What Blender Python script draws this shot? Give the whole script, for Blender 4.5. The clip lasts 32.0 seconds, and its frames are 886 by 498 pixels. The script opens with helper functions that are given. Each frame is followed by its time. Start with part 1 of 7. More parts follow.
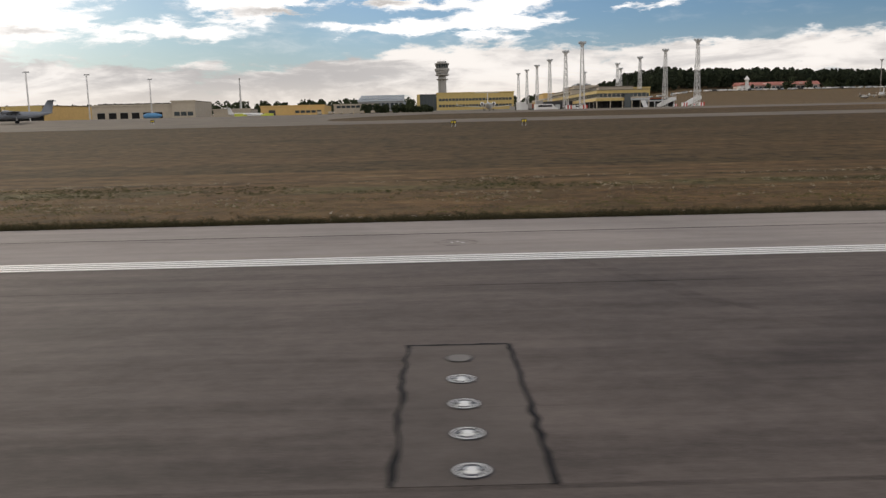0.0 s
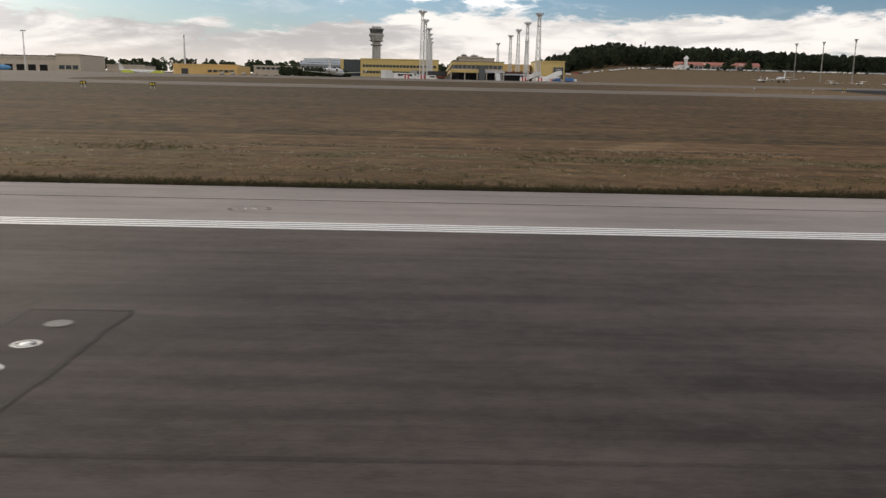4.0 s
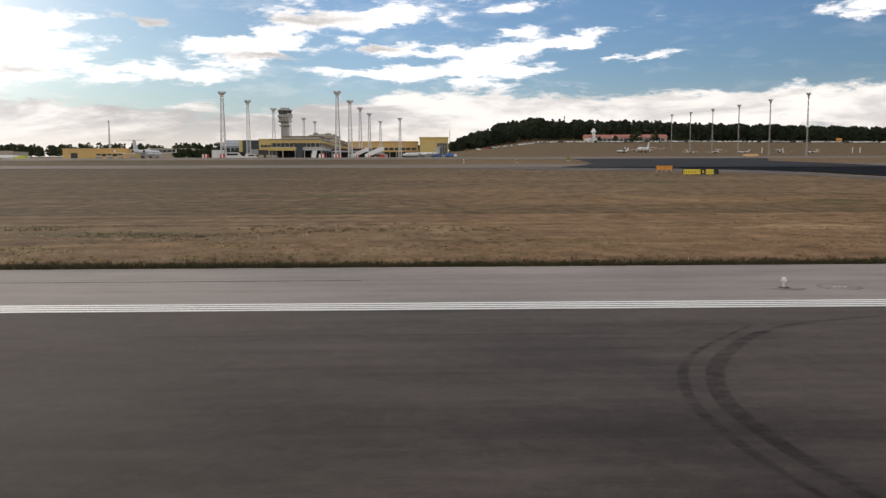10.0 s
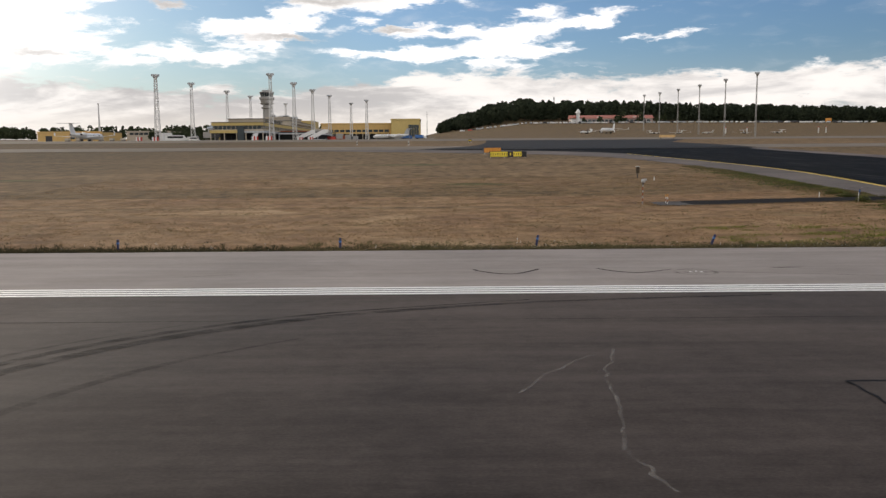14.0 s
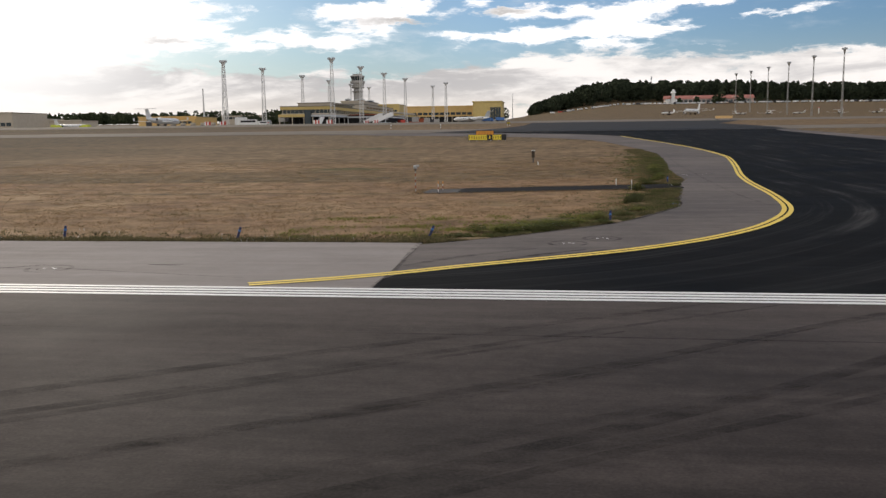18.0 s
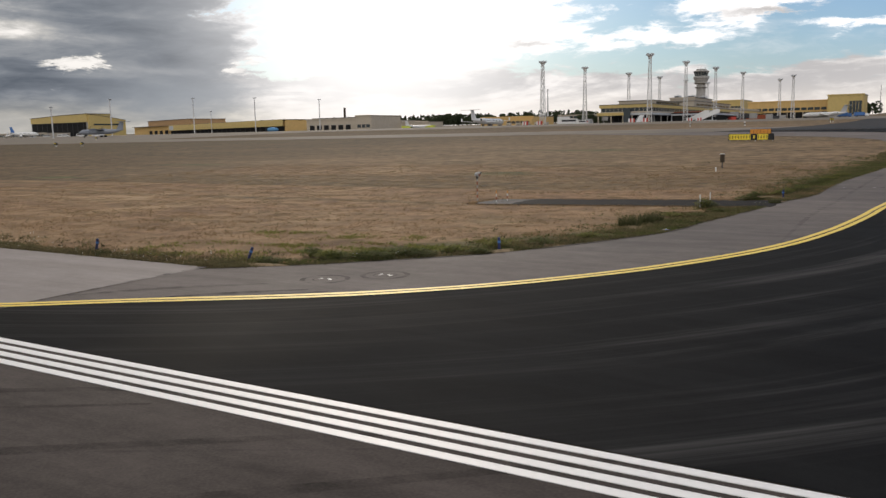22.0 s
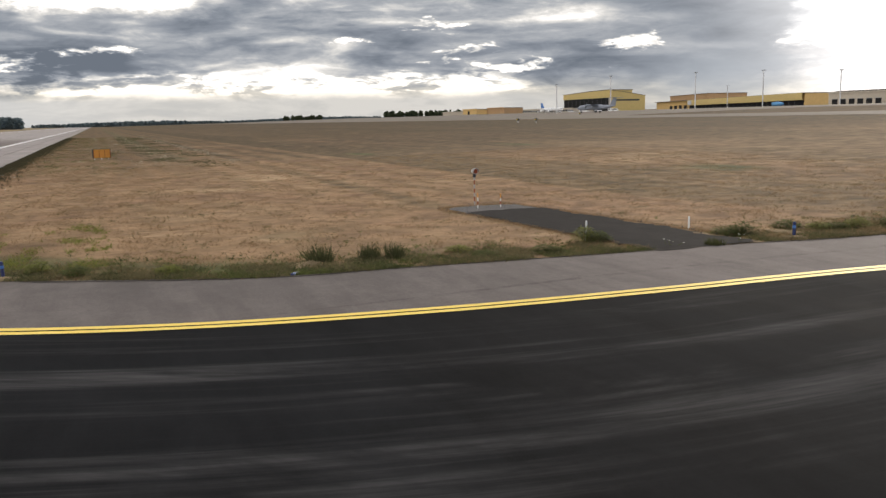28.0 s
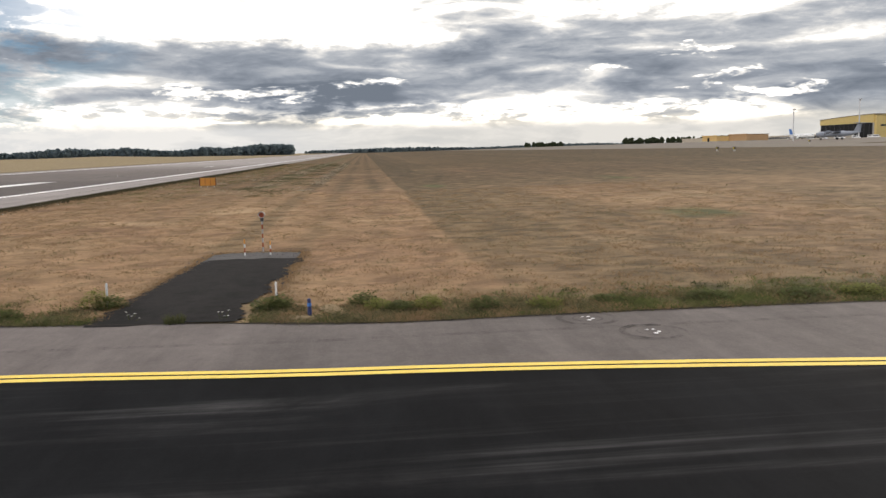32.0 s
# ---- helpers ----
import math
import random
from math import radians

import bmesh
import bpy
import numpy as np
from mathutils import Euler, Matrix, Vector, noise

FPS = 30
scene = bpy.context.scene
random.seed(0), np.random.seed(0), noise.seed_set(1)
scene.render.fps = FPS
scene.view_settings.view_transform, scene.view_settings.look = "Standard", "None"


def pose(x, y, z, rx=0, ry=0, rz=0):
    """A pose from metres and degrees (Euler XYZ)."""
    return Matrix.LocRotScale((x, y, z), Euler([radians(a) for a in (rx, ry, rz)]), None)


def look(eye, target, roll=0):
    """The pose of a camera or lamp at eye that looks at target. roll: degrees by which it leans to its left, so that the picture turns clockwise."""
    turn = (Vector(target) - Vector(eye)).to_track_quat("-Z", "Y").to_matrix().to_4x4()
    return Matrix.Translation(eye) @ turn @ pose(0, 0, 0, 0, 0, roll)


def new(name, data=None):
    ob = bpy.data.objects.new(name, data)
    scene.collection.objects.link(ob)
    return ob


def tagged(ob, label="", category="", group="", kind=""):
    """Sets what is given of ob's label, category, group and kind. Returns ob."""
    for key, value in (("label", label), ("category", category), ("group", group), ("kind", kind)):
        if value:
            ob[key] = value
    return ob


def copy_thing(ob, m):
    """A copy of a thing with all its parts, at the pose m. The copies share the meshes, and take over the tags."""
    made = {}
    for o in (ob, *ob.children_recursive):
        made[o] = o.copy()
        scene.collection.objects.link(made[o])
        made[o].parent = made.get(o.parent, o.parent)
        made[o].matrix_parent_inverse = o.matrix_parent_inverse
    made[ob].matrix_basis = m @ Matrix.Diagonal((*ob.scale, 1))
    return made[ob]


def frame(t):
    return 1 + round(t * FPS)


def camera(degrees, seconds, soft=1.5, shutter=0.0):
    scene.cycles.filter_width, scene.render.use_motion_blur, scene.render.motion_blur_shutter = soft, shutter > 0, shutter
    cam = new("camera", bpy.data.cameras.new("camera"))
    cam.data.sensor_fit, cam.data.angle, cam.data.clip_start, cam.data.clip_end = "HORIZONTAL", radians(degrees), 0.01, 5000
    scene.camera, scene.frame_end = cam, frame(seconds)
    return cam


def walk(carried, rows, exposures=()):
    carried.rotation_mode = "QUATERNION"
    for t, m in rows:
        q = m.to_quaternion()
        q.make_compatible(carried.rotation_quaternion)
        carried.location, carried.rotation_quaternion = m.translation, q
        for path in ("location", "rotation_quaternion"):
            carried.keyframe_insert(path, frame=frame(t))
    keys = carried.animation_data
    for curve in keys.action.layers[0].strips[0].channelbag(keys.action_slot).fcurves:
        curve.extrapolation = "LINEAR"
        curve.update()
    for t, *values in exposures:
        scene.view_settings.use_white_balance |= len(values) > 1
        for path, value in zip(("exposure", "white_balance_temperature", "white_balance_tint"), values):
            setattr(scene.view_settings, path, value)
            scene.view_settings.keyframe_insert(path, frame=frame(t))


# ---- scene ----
# The camera rides at a cabin window: along the runway (x), then left onto the taxiway (y).
cam = camera(56.4, 32.0, soft=1.4, shutter=0.15)
PATH = [
    (0, (-0.310, 1.315, 3.425), (-0.291, 3.292, 3.120), -1.3),
    (0.5, (8.562, 1.361, 3.391), (8.575, 3.333, 3.059), -1.9),
    (1, (17.377, 1.419, 3.359), (17.378, 3.392, 3.032), -2.5),
    (1.6, (27.606, 1.317, 3.402), (27.585, 3.292, 3.088), -3.3),
    (2, (34.107, 1.394, 3.369), (34.083, 3.370, 3.061), -3.6),
    (2.5, (42.216, 1.429, 3.364), (42.182, 3.404, 3.052), -3.6),
    (3, (50.253, 1.464, 3.400), (50.246, 3.435, 3.060), -0.6),
    (3.5, (57.897, 1.405, 3.445), (57.924, 3.367, 3.055), 1.4),
    (5.6, (87.859, 1.540, 3.432), (87.880, 3.525, 3.193), -0.3),
    (6, (93.095, 1.556, 3.421), (93.111, 3.546, 3.217), -0.5),
    (6.5, (99.681, 1.648, 3.409), (99.696, 3.638, 3.206), -0.5),
    (7, (105.872, 1.701, 3.419), (105.890, 3.690, 3.208), -0.4),
    (7.5, (111.969, 1.719, 3.417), (111.991, 3.707, 3.202), -0.3),
    (8, (117.945, 1.750, 3.443), (117.974, 3.738, 3.231), -0.2),
    (8.4, (122.56, 1.705, 3.448), (122.597, 3.694, 3.241), -0.1),
    (9, (129.066, 1.637, 3.445), (129.111, 3.627, 3.253), -0.1),
    (9.5, (134.473, 1.580, 3.454), (134.522, 3.571, 3.272), -0.1),
    (10, (139.778, 1.657, 3.447), (139.827, 3.646, 3.249), -0.2),
    (10.5, (144.760, 1.711, 3.426), (144.808, 3.700, 3.220), -0.2),
    (11, (149.442, 1.677, 3.430), (149.484, 3.666, 3.225), -0.2),
    (11.5, (153.913, 1.521, 3.451), (153.950, 3.511, 3.250), -0.2),
    (12, (158.188, 1.605, 3.449), (158.219, 3.595, 3.247), -0.3),
    (12.5, (162.207, 1.716, 3.446), (162.233, 3.705, 3.241), -0.1),
    (13, (166.022, 1.733, 3.458), (166.043, 3.721, 3.234), 0.0),
    (13.5, (169.734, 1.511, 3.488), (169.749, 3.497, 3.251), -0.2),
    (14, (173.138, 1.704, 3.505), (173.145, 3.689, 3.263), -0.4),
    (14.5, (176.171, 2.099, 3.444), (176.172, 4.085, 3.201), -0.5),
    (16.5, (186.897, 2.988, 3.442), (186.808, 4.969, 3.185), -0.4),
    (17, (189.172, 3.236, 3.483), (189.035, 5.213, 3.216), -0.7),
    (17.5, (191.293, 3.897, 3.454), (191.102, 5.868, 3.178), -0.7),
    (18, (193.350, 4.624, 3.455), (193.096, 6.588, 3.174), -0.7),
    (18.5, (195.330, 5.466, 3.438), (195.003, 7.420, 3.160), -0.7),
    (19, (197.141, 6.535, 3.426), (196.731, 8.473, 3.149), -0.6),
    (19.5, (198.878, 7.691, 3.414), (198.373, 9.607, 3.140), -0.6),
    (20, (200.575, 8.861, 3.406), (199.963, 10.746, 3.137), -0.7),
    (20.5, (202.197, 10.164, 3.421), (201.479, 12.011, 3.148), -0.7),
    (21, (203.707, 11.561, 3.417), (202.883, 13.362, 3.140), -0.9),
    (21.5, (205.318, 12.647, 3.490), (204.390, 14.398, 3.216), -1.0),
    (22, (206.762, 14.107, 3.497), (205.730, 15.799, 3.225), -1.1),
    (22.5, (207.993, 15.839, 3.484), (206.859, 17.465, 3.214), -1.1),
    (23, (209.205, 17.578, 3.497), (207.975, 19.131, 3.221), -1.2),
    (23.5, (210.338, 19.378, 3.482), (209.019, 20.857, 3.206), -1.2),
    (24, (211.385, 21.239, 3.481), (209.985, 22.640, 3.204), -1.2),
    (24.5, (212.442, 23.128, 3.496), (210.967, 24.450, 3.217), -1.5),
    (26.5, (215.568, 31.378, 3.500), (213.867, 32.387, 3.200), -1.0),
    (27, (216.191, 33.468, 3.538), (214.444, 34.389, 3.222), -1.1),
    (27.5, (216.700, 35.618, 3.553), (214.913, 36.456, 3.230), -0.9),
    (28, (217.186, 37.843, 3.598), (215.360, 38.599, 3.289), -1.0),
    (28.5, (217.617, 40.058, 3.608), (215.756, 40.736, 3.335), -0.9),
    (29, (217.954, 42.376, 3.651), (216.063, 42.977, 3.403), -0.8),
    (29.5, (218.164, 44.702, 3.673), (216.250, 45.230, 3.429), -0.8),
    (30, (218.378, 47.007, 3.738), (216.445, 47.463, 3.500), -0.8),
    (30.5, (218.339, 49.356, 3.745), (216.389, 49.736, 3.509), -0.8),
    (31, (218.304, 51.695, 3.783), (216.342, 52.002, 3.548), -0.7),
    (31.5, (217.996, 54.043, 3.775), (216.025, 54.283, 3.537), -0.8),
    (32, (217.876, 56.384, 3.794), (215.899, 56.568, 3.557), -0.9),
]
EXPOSURE = [(t, stops, 6780 if t < 4 else 6730 if t < 15 else 6650, 12) for t, stops in ((0, -0.16), (1.2, -0.10), (2.2, -0.1), (3.5, -0.1), (6.0, -0.08), (7.0, -0.36), (8.0, -0.36), (9.0, -0.12), (10.0, -0.05), (14, -0.06), (18.5, -0.08), (20, -0.12), (21, -0.14), (22, -0.08), (23, 0.15), (24, 0.36), (27, 0.36), (32, 0.58))]
walk(cam, [(t, look(e, a, r)) for t, e, a, r in PATH], EXPOSURE)

# ---- sky and sun ----
SUN_AZ, SUN_EL = 37.0, 24.0      # degrees; azimuth counted from +y towards -x


class Nodes:
    """A short way to write node trees."""

    def __init__(self, tree):
        self.tree = tree

    def node(self, kind, inputs=(), **props):
        n = self.tree.nodes.new(kind)
        for k, v in props.items():
            setattr(n, k, v)
        for k, v in dict(inputs).items():
            if hasattr(v, "links"):
                self.tree.links.new(v, n.inputs[k])
            else:
                n.inputs[k].default_value = v
        return n

    def math(self, op, a, b=0.0, c=0.0, clamp=False):
        return self.node("ShaderNodeMath", {0: a, 1: b, 2: c}, operation=op, use_clamp=clamp).outputs[0]

    def step(self, v, lo, hi, to0=0.0, to1=1.0):
        n = self.node("ShaderNodeMapRange", {0: v, 1: lo, 2: hi, 3: to0, 4: to1}, interpolation_type="SMOOTHSTEP")
        return n.outputs[0]

    def mix(self, f, a, b, blend="MIX"):
        n = self.node("ShaderNodeMix", {}, data_type="RGBA", blend_type=blend)
        for sock, v in ((n.inputs[0], f), (n.inputs[6], a), (n.inputs[7], b)):
            if hasattr(v, "links"):
                self.tree.links.new(v, sock)
            else:
                sock.default_value = v if not isinstance(v, tuple) or len(v) == 4 else (*v, 1)
        return n.outputs[2]

    def noise(self, vec, scale, detail=4.0, rough=0.55, distort=0.0):
        n = self.node("ShaderNodeTexNoise", {"Vector": vec, "Scale": scale, "Detail": detail, "Roughness": rough, "Distortion": distort})
        return n.outputs[0]

    def xyz(self, x, y, z=0.0):
        return self.node("ShaderNodeCombineXYZ", {0: x, 1: y, 2: z}).outputs[0]

    def split(self, v):
        return self.node("ShaderNodeSeparateXYZ", {0: v}).outputs


world = bpy.data.worlds.new("sky")
scene.world = world
world.use_nodes = True
world.node_tree.nodes.clear()
W = Nodes(world.node_tree)
direction = W.node("ShaderNodeTexCoord").outputs["Generated"]
dx, dy, dz = W.split(direction)[:]
az = W.math("MULTIPLY", W.math("ARCTAN2", W.math("MULTIPLY", dx, -1.0), dy), 57.2958)
el = W.math("MULTIPLY", W.math("ARCSINE", dz), 57.2958)
sky = W.node("ShaderNodeTexSky", sky_type="NISHITA", sun_disc=False, sun_elevation=radians(SUN_EL),
             sun_rotation=radians(-SUN_AZ), air_density=1.1, dust_density=0.9, ozone_density=1.6).outputs[0]


# the edges of all cloud forms are stirred by finer noise
stir_a = W.noise(W.xyz(W.math("MULTIPLY", az, 0.33), W.math("MULTIPLY", el, 0.85), 21.0), 1.0, 6.0, 0.62)
stir_e = W.noise(W.xyz(W.math("MULTIPLY", az, 0.33), W.math("MULTIPLY", el, 0.85), 34.0), 1.0, 6.0, 0.62)
azw = W.math("ADD", az, W.math("MULTIPLY", W.math("SUBTRACT", stir_a, 0.5), 5.0))
elw = W.math("ADD", el, W.math("MULTIPLY", W.math("SUBTRACT", stir_e, 0.5), 2.2))


def blob(a, e, wa, we, tilt=0.0, au=None, ev=None):
    """A soft patch of cloud cover at azimuth a and elevation e."""
    au, ev = au or azw, ev or elw
    u = W.math("DIVIDE", W.math("SUBTRACT", au, a), wa)
    ev = W.math("SUBTRACT", ev, e)
    if tilt:
        ev = W.math("SUBTRACT", ev, W.math("MULTIPLY", W.math("SUBTRACT", au, a), tilt))
    v = W.math("DIVIDE", ev, we)
    q = W.math("ADD", W.math("MULTIPLY", u, u), W.math("MULTIPLY", v, v))
    return W.math("EXPONENT", W.math("MULTIPLY", q, -1.0))


def total(values):
    out = values[0]
    for v in values[1:]:
        out = W.math("ADD", out, v)
    return out


# clouds lie in flat layers: the noise is stretched sideways
fine = W.noise(W.xyz(W.math("MULTIPLY", az, 0.105), W.math("MULTIPLY", el, 0.40), 3.0), 1.0, 8.0, 0.60, 0.35)
fine2 = W.noise(W.xyz(W.math("MULTIPLY", az, 0.30), W.math("MULTIPLY", el, 1.05), 7.0), 1.0, 8.0, 0.66, 0.3)
grain = W.math("ADD", W.math("MULTIPLY", fine, 0.45), W.math("MULTIPLY", fine2, 0.55))
rolls = W.noise(W.xyz(W.math("MULTIPLY", az, 0.080), W.math("MULTIPLY", el, 0.42), 11.0), 1.0, 8.0, 0.56, 0.9)
tufts = W.noise(W.xyz(W.math("MULTIPLY", az, 0.34), W.math("MULTIPLY", el, 1.30), 17.0), 1.0, 7.0, 0.62, 0.4)
ragged = W.math("ADD", azw, W.math("MULTIPLY", W.math("SUBTRACT", grain, 0.5), 15.0))
# where the cover is dense: a low bank, rising to the east, heaps near the sun, the overcast in the west
bank = W.step(W.math("ADD", elw, W.step(az, -4.0, 16.0, 0.0, 0.9)), 5.9, 3.9)
west = W.step(ragged, 41.5, 46.5)
# unseen bright cloud added behind the view to light walls that face it
behind = W.math("ADD", W.step(az, 112.0, 145.0), W.step(az, -60.0, -100.0))
heaps = ((26.0, 7.6, 5.2, 1.6, -0.06, 0.95), (17.6, 5.8, 6.0, 0.8, -0.06, 0.75), (34.0, 8.0, 8.0, 7.0, 0.0, 1.2), (9.8, 8.5, 4.4, 1.15, -0.20, 0.95), (14.6, 8.0, 3.0, 0.6, 0.0, 0.6),
         (2.4, 9.8, 3.4, 1.0, -0.10, 0.9), (-6.0, 10.5, 2.2, 0.6, 0.0, 0.75), (-9.4, 8.3, 5.4, 0.7, -0.15, 0.95), (-3.8, 6.3, 5.2, 0.9, -0.05, 0.95), (0.0, 7.7, 5.2, 0.5, -0.05, 0.75),
         (3.4, 6.4, 4.6, 0.5, 0.0, 0.7), (-14.4, 7.2, 4.0, 0.4, -0.1, 0.65), (-6.6, 9.1, 1.6, 0.4, 0.0, 0.6), (-27.7, 9.6, 2.8, 0.8, 0.0, 0.7), (9.0, 11.6, 5.0, 0.9, 0.0, 0.8), (-3.0, 12.4, 6.0, 0.8, 0.0, 0.6))
# thin grey scud under the heaps
shade = total([blob(a, e, wa, we) for a, e, wa, we in ((17.6, 9.3, 2.6, 0.5), (8.0, 9.9, 4.2, 0.45), (10.0, 7.35, 3.0, 0.3), (3.2, 7.9, 2.2, 0.3), (25.5, 6.0, 1.8, 0.25))])
cover = total([W.math("MULTIPLY", bank, 1.0), W.math("MULTIPLY", west, 1.2), W.math("MULTIPLY", behind, 0.75)]
              + [W.math("MULTIPLY", blob(a, e, wa, we, tilt), amount) for a, e, wa, we, tilt, amount in heaps] + [W.math("MULTIPLY", shade, 0.75)])
density = W.step(W.math("ADD", grain, W.math("MULTIPLY", cover, 0.30)), 0.605, 0.745)
# in the far west the blue shows through
density = W.math("MULTIPLY", density, W.math("SUBTRACT", 1.0, W.math("MULTIPLY", W.step(az, 101.0, 114.0, 0.0, 0.8), W.step(grain, 0.54, 0.44))))
# cloud light: white where thin and near the sun, grey where thick and against it
glow = blob(35.5, 9.0, 9.0, 8.5, 0.0, az, el)
heap_white = W.mix(W.step(tufts, 0.58, 0.38, 0.0, 0.30), (1.32, 1.32, 1.32), (0.72, 0.73, 0.75))
heap_white = W.mix(W.math("MULTIPLY", shade, 0.85, clamp=True), heap_white, (0.47, 0.455, 0.445))
folds = W.math("ADD", W.math("MULTIPLY", rolls, 0.55), W.math("ADD", W.math("MULTIPLY", fine, 0.25), W.math("MULTIPLY", tufts, 0.2)))
bank_tone = W.mix(W.step(folds, 0.57, 0.43), (0.99, 0.97, 0.945), W.mix(W.step(az, 8.0, -6.0), (0.53, 0.525, 0.53), (0.66, 0.65, 0.65)))
bank_tone = W.mix(W.step(el, 3.4, 0.8, 0.0, 0.7), bank_tone, (0.86, 0.80, 0.725))
cloud = W.mix(W.step(elw, 5.9, 4.6), heap_white, bank_tone)
cloud = W.mix(W.math("MULTIPLY", behind, 0.8), cloud, (1.25, 1.22, 1.18))
# the overcast: a dark rolled deck with bright rifts, paler towards the horizon
puffs = total([blob(a, e, wa, we) for a, e, wa, we in ((55.1, 4.9, 2.6, 0.5), (66.2, 4.4, 3.6, 0.65), (67.7, 6.2, 3.4, 0.4), (44.5, 4.6, 1.6, 0.8), (74.0, 5.2, 3.0, 0.3), (62.5, 3.4, 3.5, 0.4), (101.0, 4.0, 3.5, 0.7), (95.0, 3.9, 3.0, 0.45), (89.5, 4.7, 2.6, 0.3))])
puff = W.step(W.math("ADD", W.math("ADD", W.math("MULTIPLY", tufts, 0.65), W.math("MULTIPLY", grain, 0.35)), W.math("MULTIPLY", puffs, 0.28)), 0.58, 0.76)
swell = W.noise(W.xyz(W.math("MULTIPLY", az, 0.080), W.math("MULTIPLY", el, 0.42), 11.0), 1.0, 4.0, 0.46, 0.9)
deck = W.math("ADD", W.math("MULTIPLY", swell, 0.62), W.math("ADD", W.math("MULTIPLY", fine, 0.16), W.math("MULTIPLY", tufts, 0.22)))
level = W.math("MULTIPLY", W.math("SUBTRACT", deck, 0.5), W.step(az, 50.0, 62.0, 1.7, 3.1))
zone = W.math("MULTIPLY", W.step(elw, 3.4, 4.6), W.step(elw, 7.6, 6.6))
for v in (0.49, W.math("MULTIPLY", W.step(elw, 6.6, 8.0, 0.0, 0.46), W.step(azw, 78.0, 88.0)), W.math("MULTIPLY", W.step(elw, 8.0, 9.4, 0.0, 0.40), W.math("MULTIPLY", W.step(azw, 62.0, 66.0), W.step(azw, 82.0, 77.0))),
          W.math("MULTIPLY", zone, W.step(az, 58.0, 72.0, 0.0, -0.14)), W.step(elw, 3.2, 2.0, 0.0, 0.20), W.math("MULTIPLY", blob(50.5, 6.4, 4.6, 2.4), -0.20), W.step(azw, 60.0, 55.0, 0.05, -0.07), W.math("MULTIPLY", blob(61.0, 8.4, 5.0, 2.0), 0.12), W.step(az, 96.0, 110.0, 0.0, 0.10)):
    level = W.math("ADD", level, v)
# a row of small bright heaps low over the horizon
row = W.math("MULTIPLY", W.math("MULTIPLY", W.step(elw, 3.5, 2.9), W.step(el, 1.7, 2.1)), W.math("MULTIPLY", W.step(az, 60.0, 65.0), W.step(tufts, 0.40, 0.56, 0.0, 0.30)))
level = W.math("ADD", level, row)
level = W.math("MAXIMUM", level, W.math("ADD", W.math("MULTIPLY", puff, 0.76), W.math("MULTIPLY", W.math("SUBTRACT", tufts, 0.4), 0.6)))
ramp = W.node("ShaderNodeValToRGB", {"Fac": level})
stops = ((0.12, (0.122, 0.145, 0.178)), (0.34, (0.210, 0.238, 0.276)), (0.54, (0.345, 0.368, 0.395)), (0.70, (0.60, 0.60, 0.58)), (0.86, (1.05, 1.03, 0.99)))
for i, (at, c) in enumerate(stops):
    e_ = ramp.color_ramp.elements[i] if i < 2 else ramp.color_ramp.elements.new(at)
    e_.position, e_.color = at, (*c, 1)
deck_tone = W.mix(1.0, ramp.outputs[0], W.mix(W.step(el, 3.2, 1.4), (1.0, 1.0, 1.0), (1.0, 0.95, 0.85)), "MULTIPLY")
cloud = W.mix(west, cloud, deck_tone)
clear = W.mix(1.0, sky, W.mix(W.step(az, 3.0, 12.0), (0.040, 0.057, 0.081), (0.034, 0.049, 0.068)), "MULTIPLY")
clear = W.mix(W.step(el, 7.0, 0.0, 0.0, 0.6), clear, (0.50, 0.56, 0.62))
thin = W.math("MULTIPLY", W.step(W.math("ADD", W.math("MULTIPLY", fine, 0.5), W.math("MULTIPLY", tufts, 0.5)), 0.48, 0.70, 0.0, 0.36), W.math("MULTIPLY", W.step(az, -34.0, 6.0, 0.25, 1.0), W.step(az, 22.0, 10.0, 0.45, 1.0)))
clear = W.mix(thin, clear, (0.92, 0.94, 0.96))
mixed = W.mix(density, clear, cloud)
# rain veil under the dark heap, then thin haze down to the horizon
veil = W.math("MULTIPLY", blob(49.5, 2.6, 4.6, 2.6), W.step(el, 5.0, 3.0, 0.0, 0.75))
mixed = W.mix(W.math("MULTIPLY", veil, W.step(ragged, 42.0, 46.0)), mixed, (0.30, 0.335, 0.375))
haze = W.mix(W.step(az, 84.0, 100.0), (0.46, 0.465, 0.455), (0.52, 0.53, 0.53))
mixed = W.mix(W.math("MULTIPLY", W.step(W.math("ADD", W.math("MULTIPLY", el, 0.6), W.math("MULTIPLY", elw, 0.4)), 2.1, 1.4), W.step(az, 50.0, 60.0, 0.0, 0.85)), mixed, haze)
mixed = W.mix(W.math("MULTIPLY", glow, 0.95, clamp=True), mixed, (1.5, 1.5, 1.48))
mixed = W.mix(1.0, mixed, W.mix(W.step(az, 36.0, 14.0), (0.96, 0.96, 0.96), (1.08, 1.08, 1.08)), "MULTIPLY")
mixed = W.mix(W.step(el, -0.5, -4.0), mixed, (0.14, 0.12, 0.09))
lit = W.node("ShaderNodeBackground", {"Color": mixed, "Strength": 1.0}).outputs[0]
W.tree.links.new(lit, W.node("ShaderNodeOutputWorld").inputs[0])

sun = new("sun", bpy.data.lights.new("sun", "SUN"))
sun.data.energy, sun.data.angle, sun.data.color = 1.8, radians(11), (1.0, 0.89, 0.74)
sa, se = radians(SUN_AZ), radians(SUN_EL)
sun.matrix_world = look((-math.sin(sa) * math.cos(se) * 300, math.cos(sa) * math.cos(se) * 300, math.sin(se) * 300), (0, 0, 0))

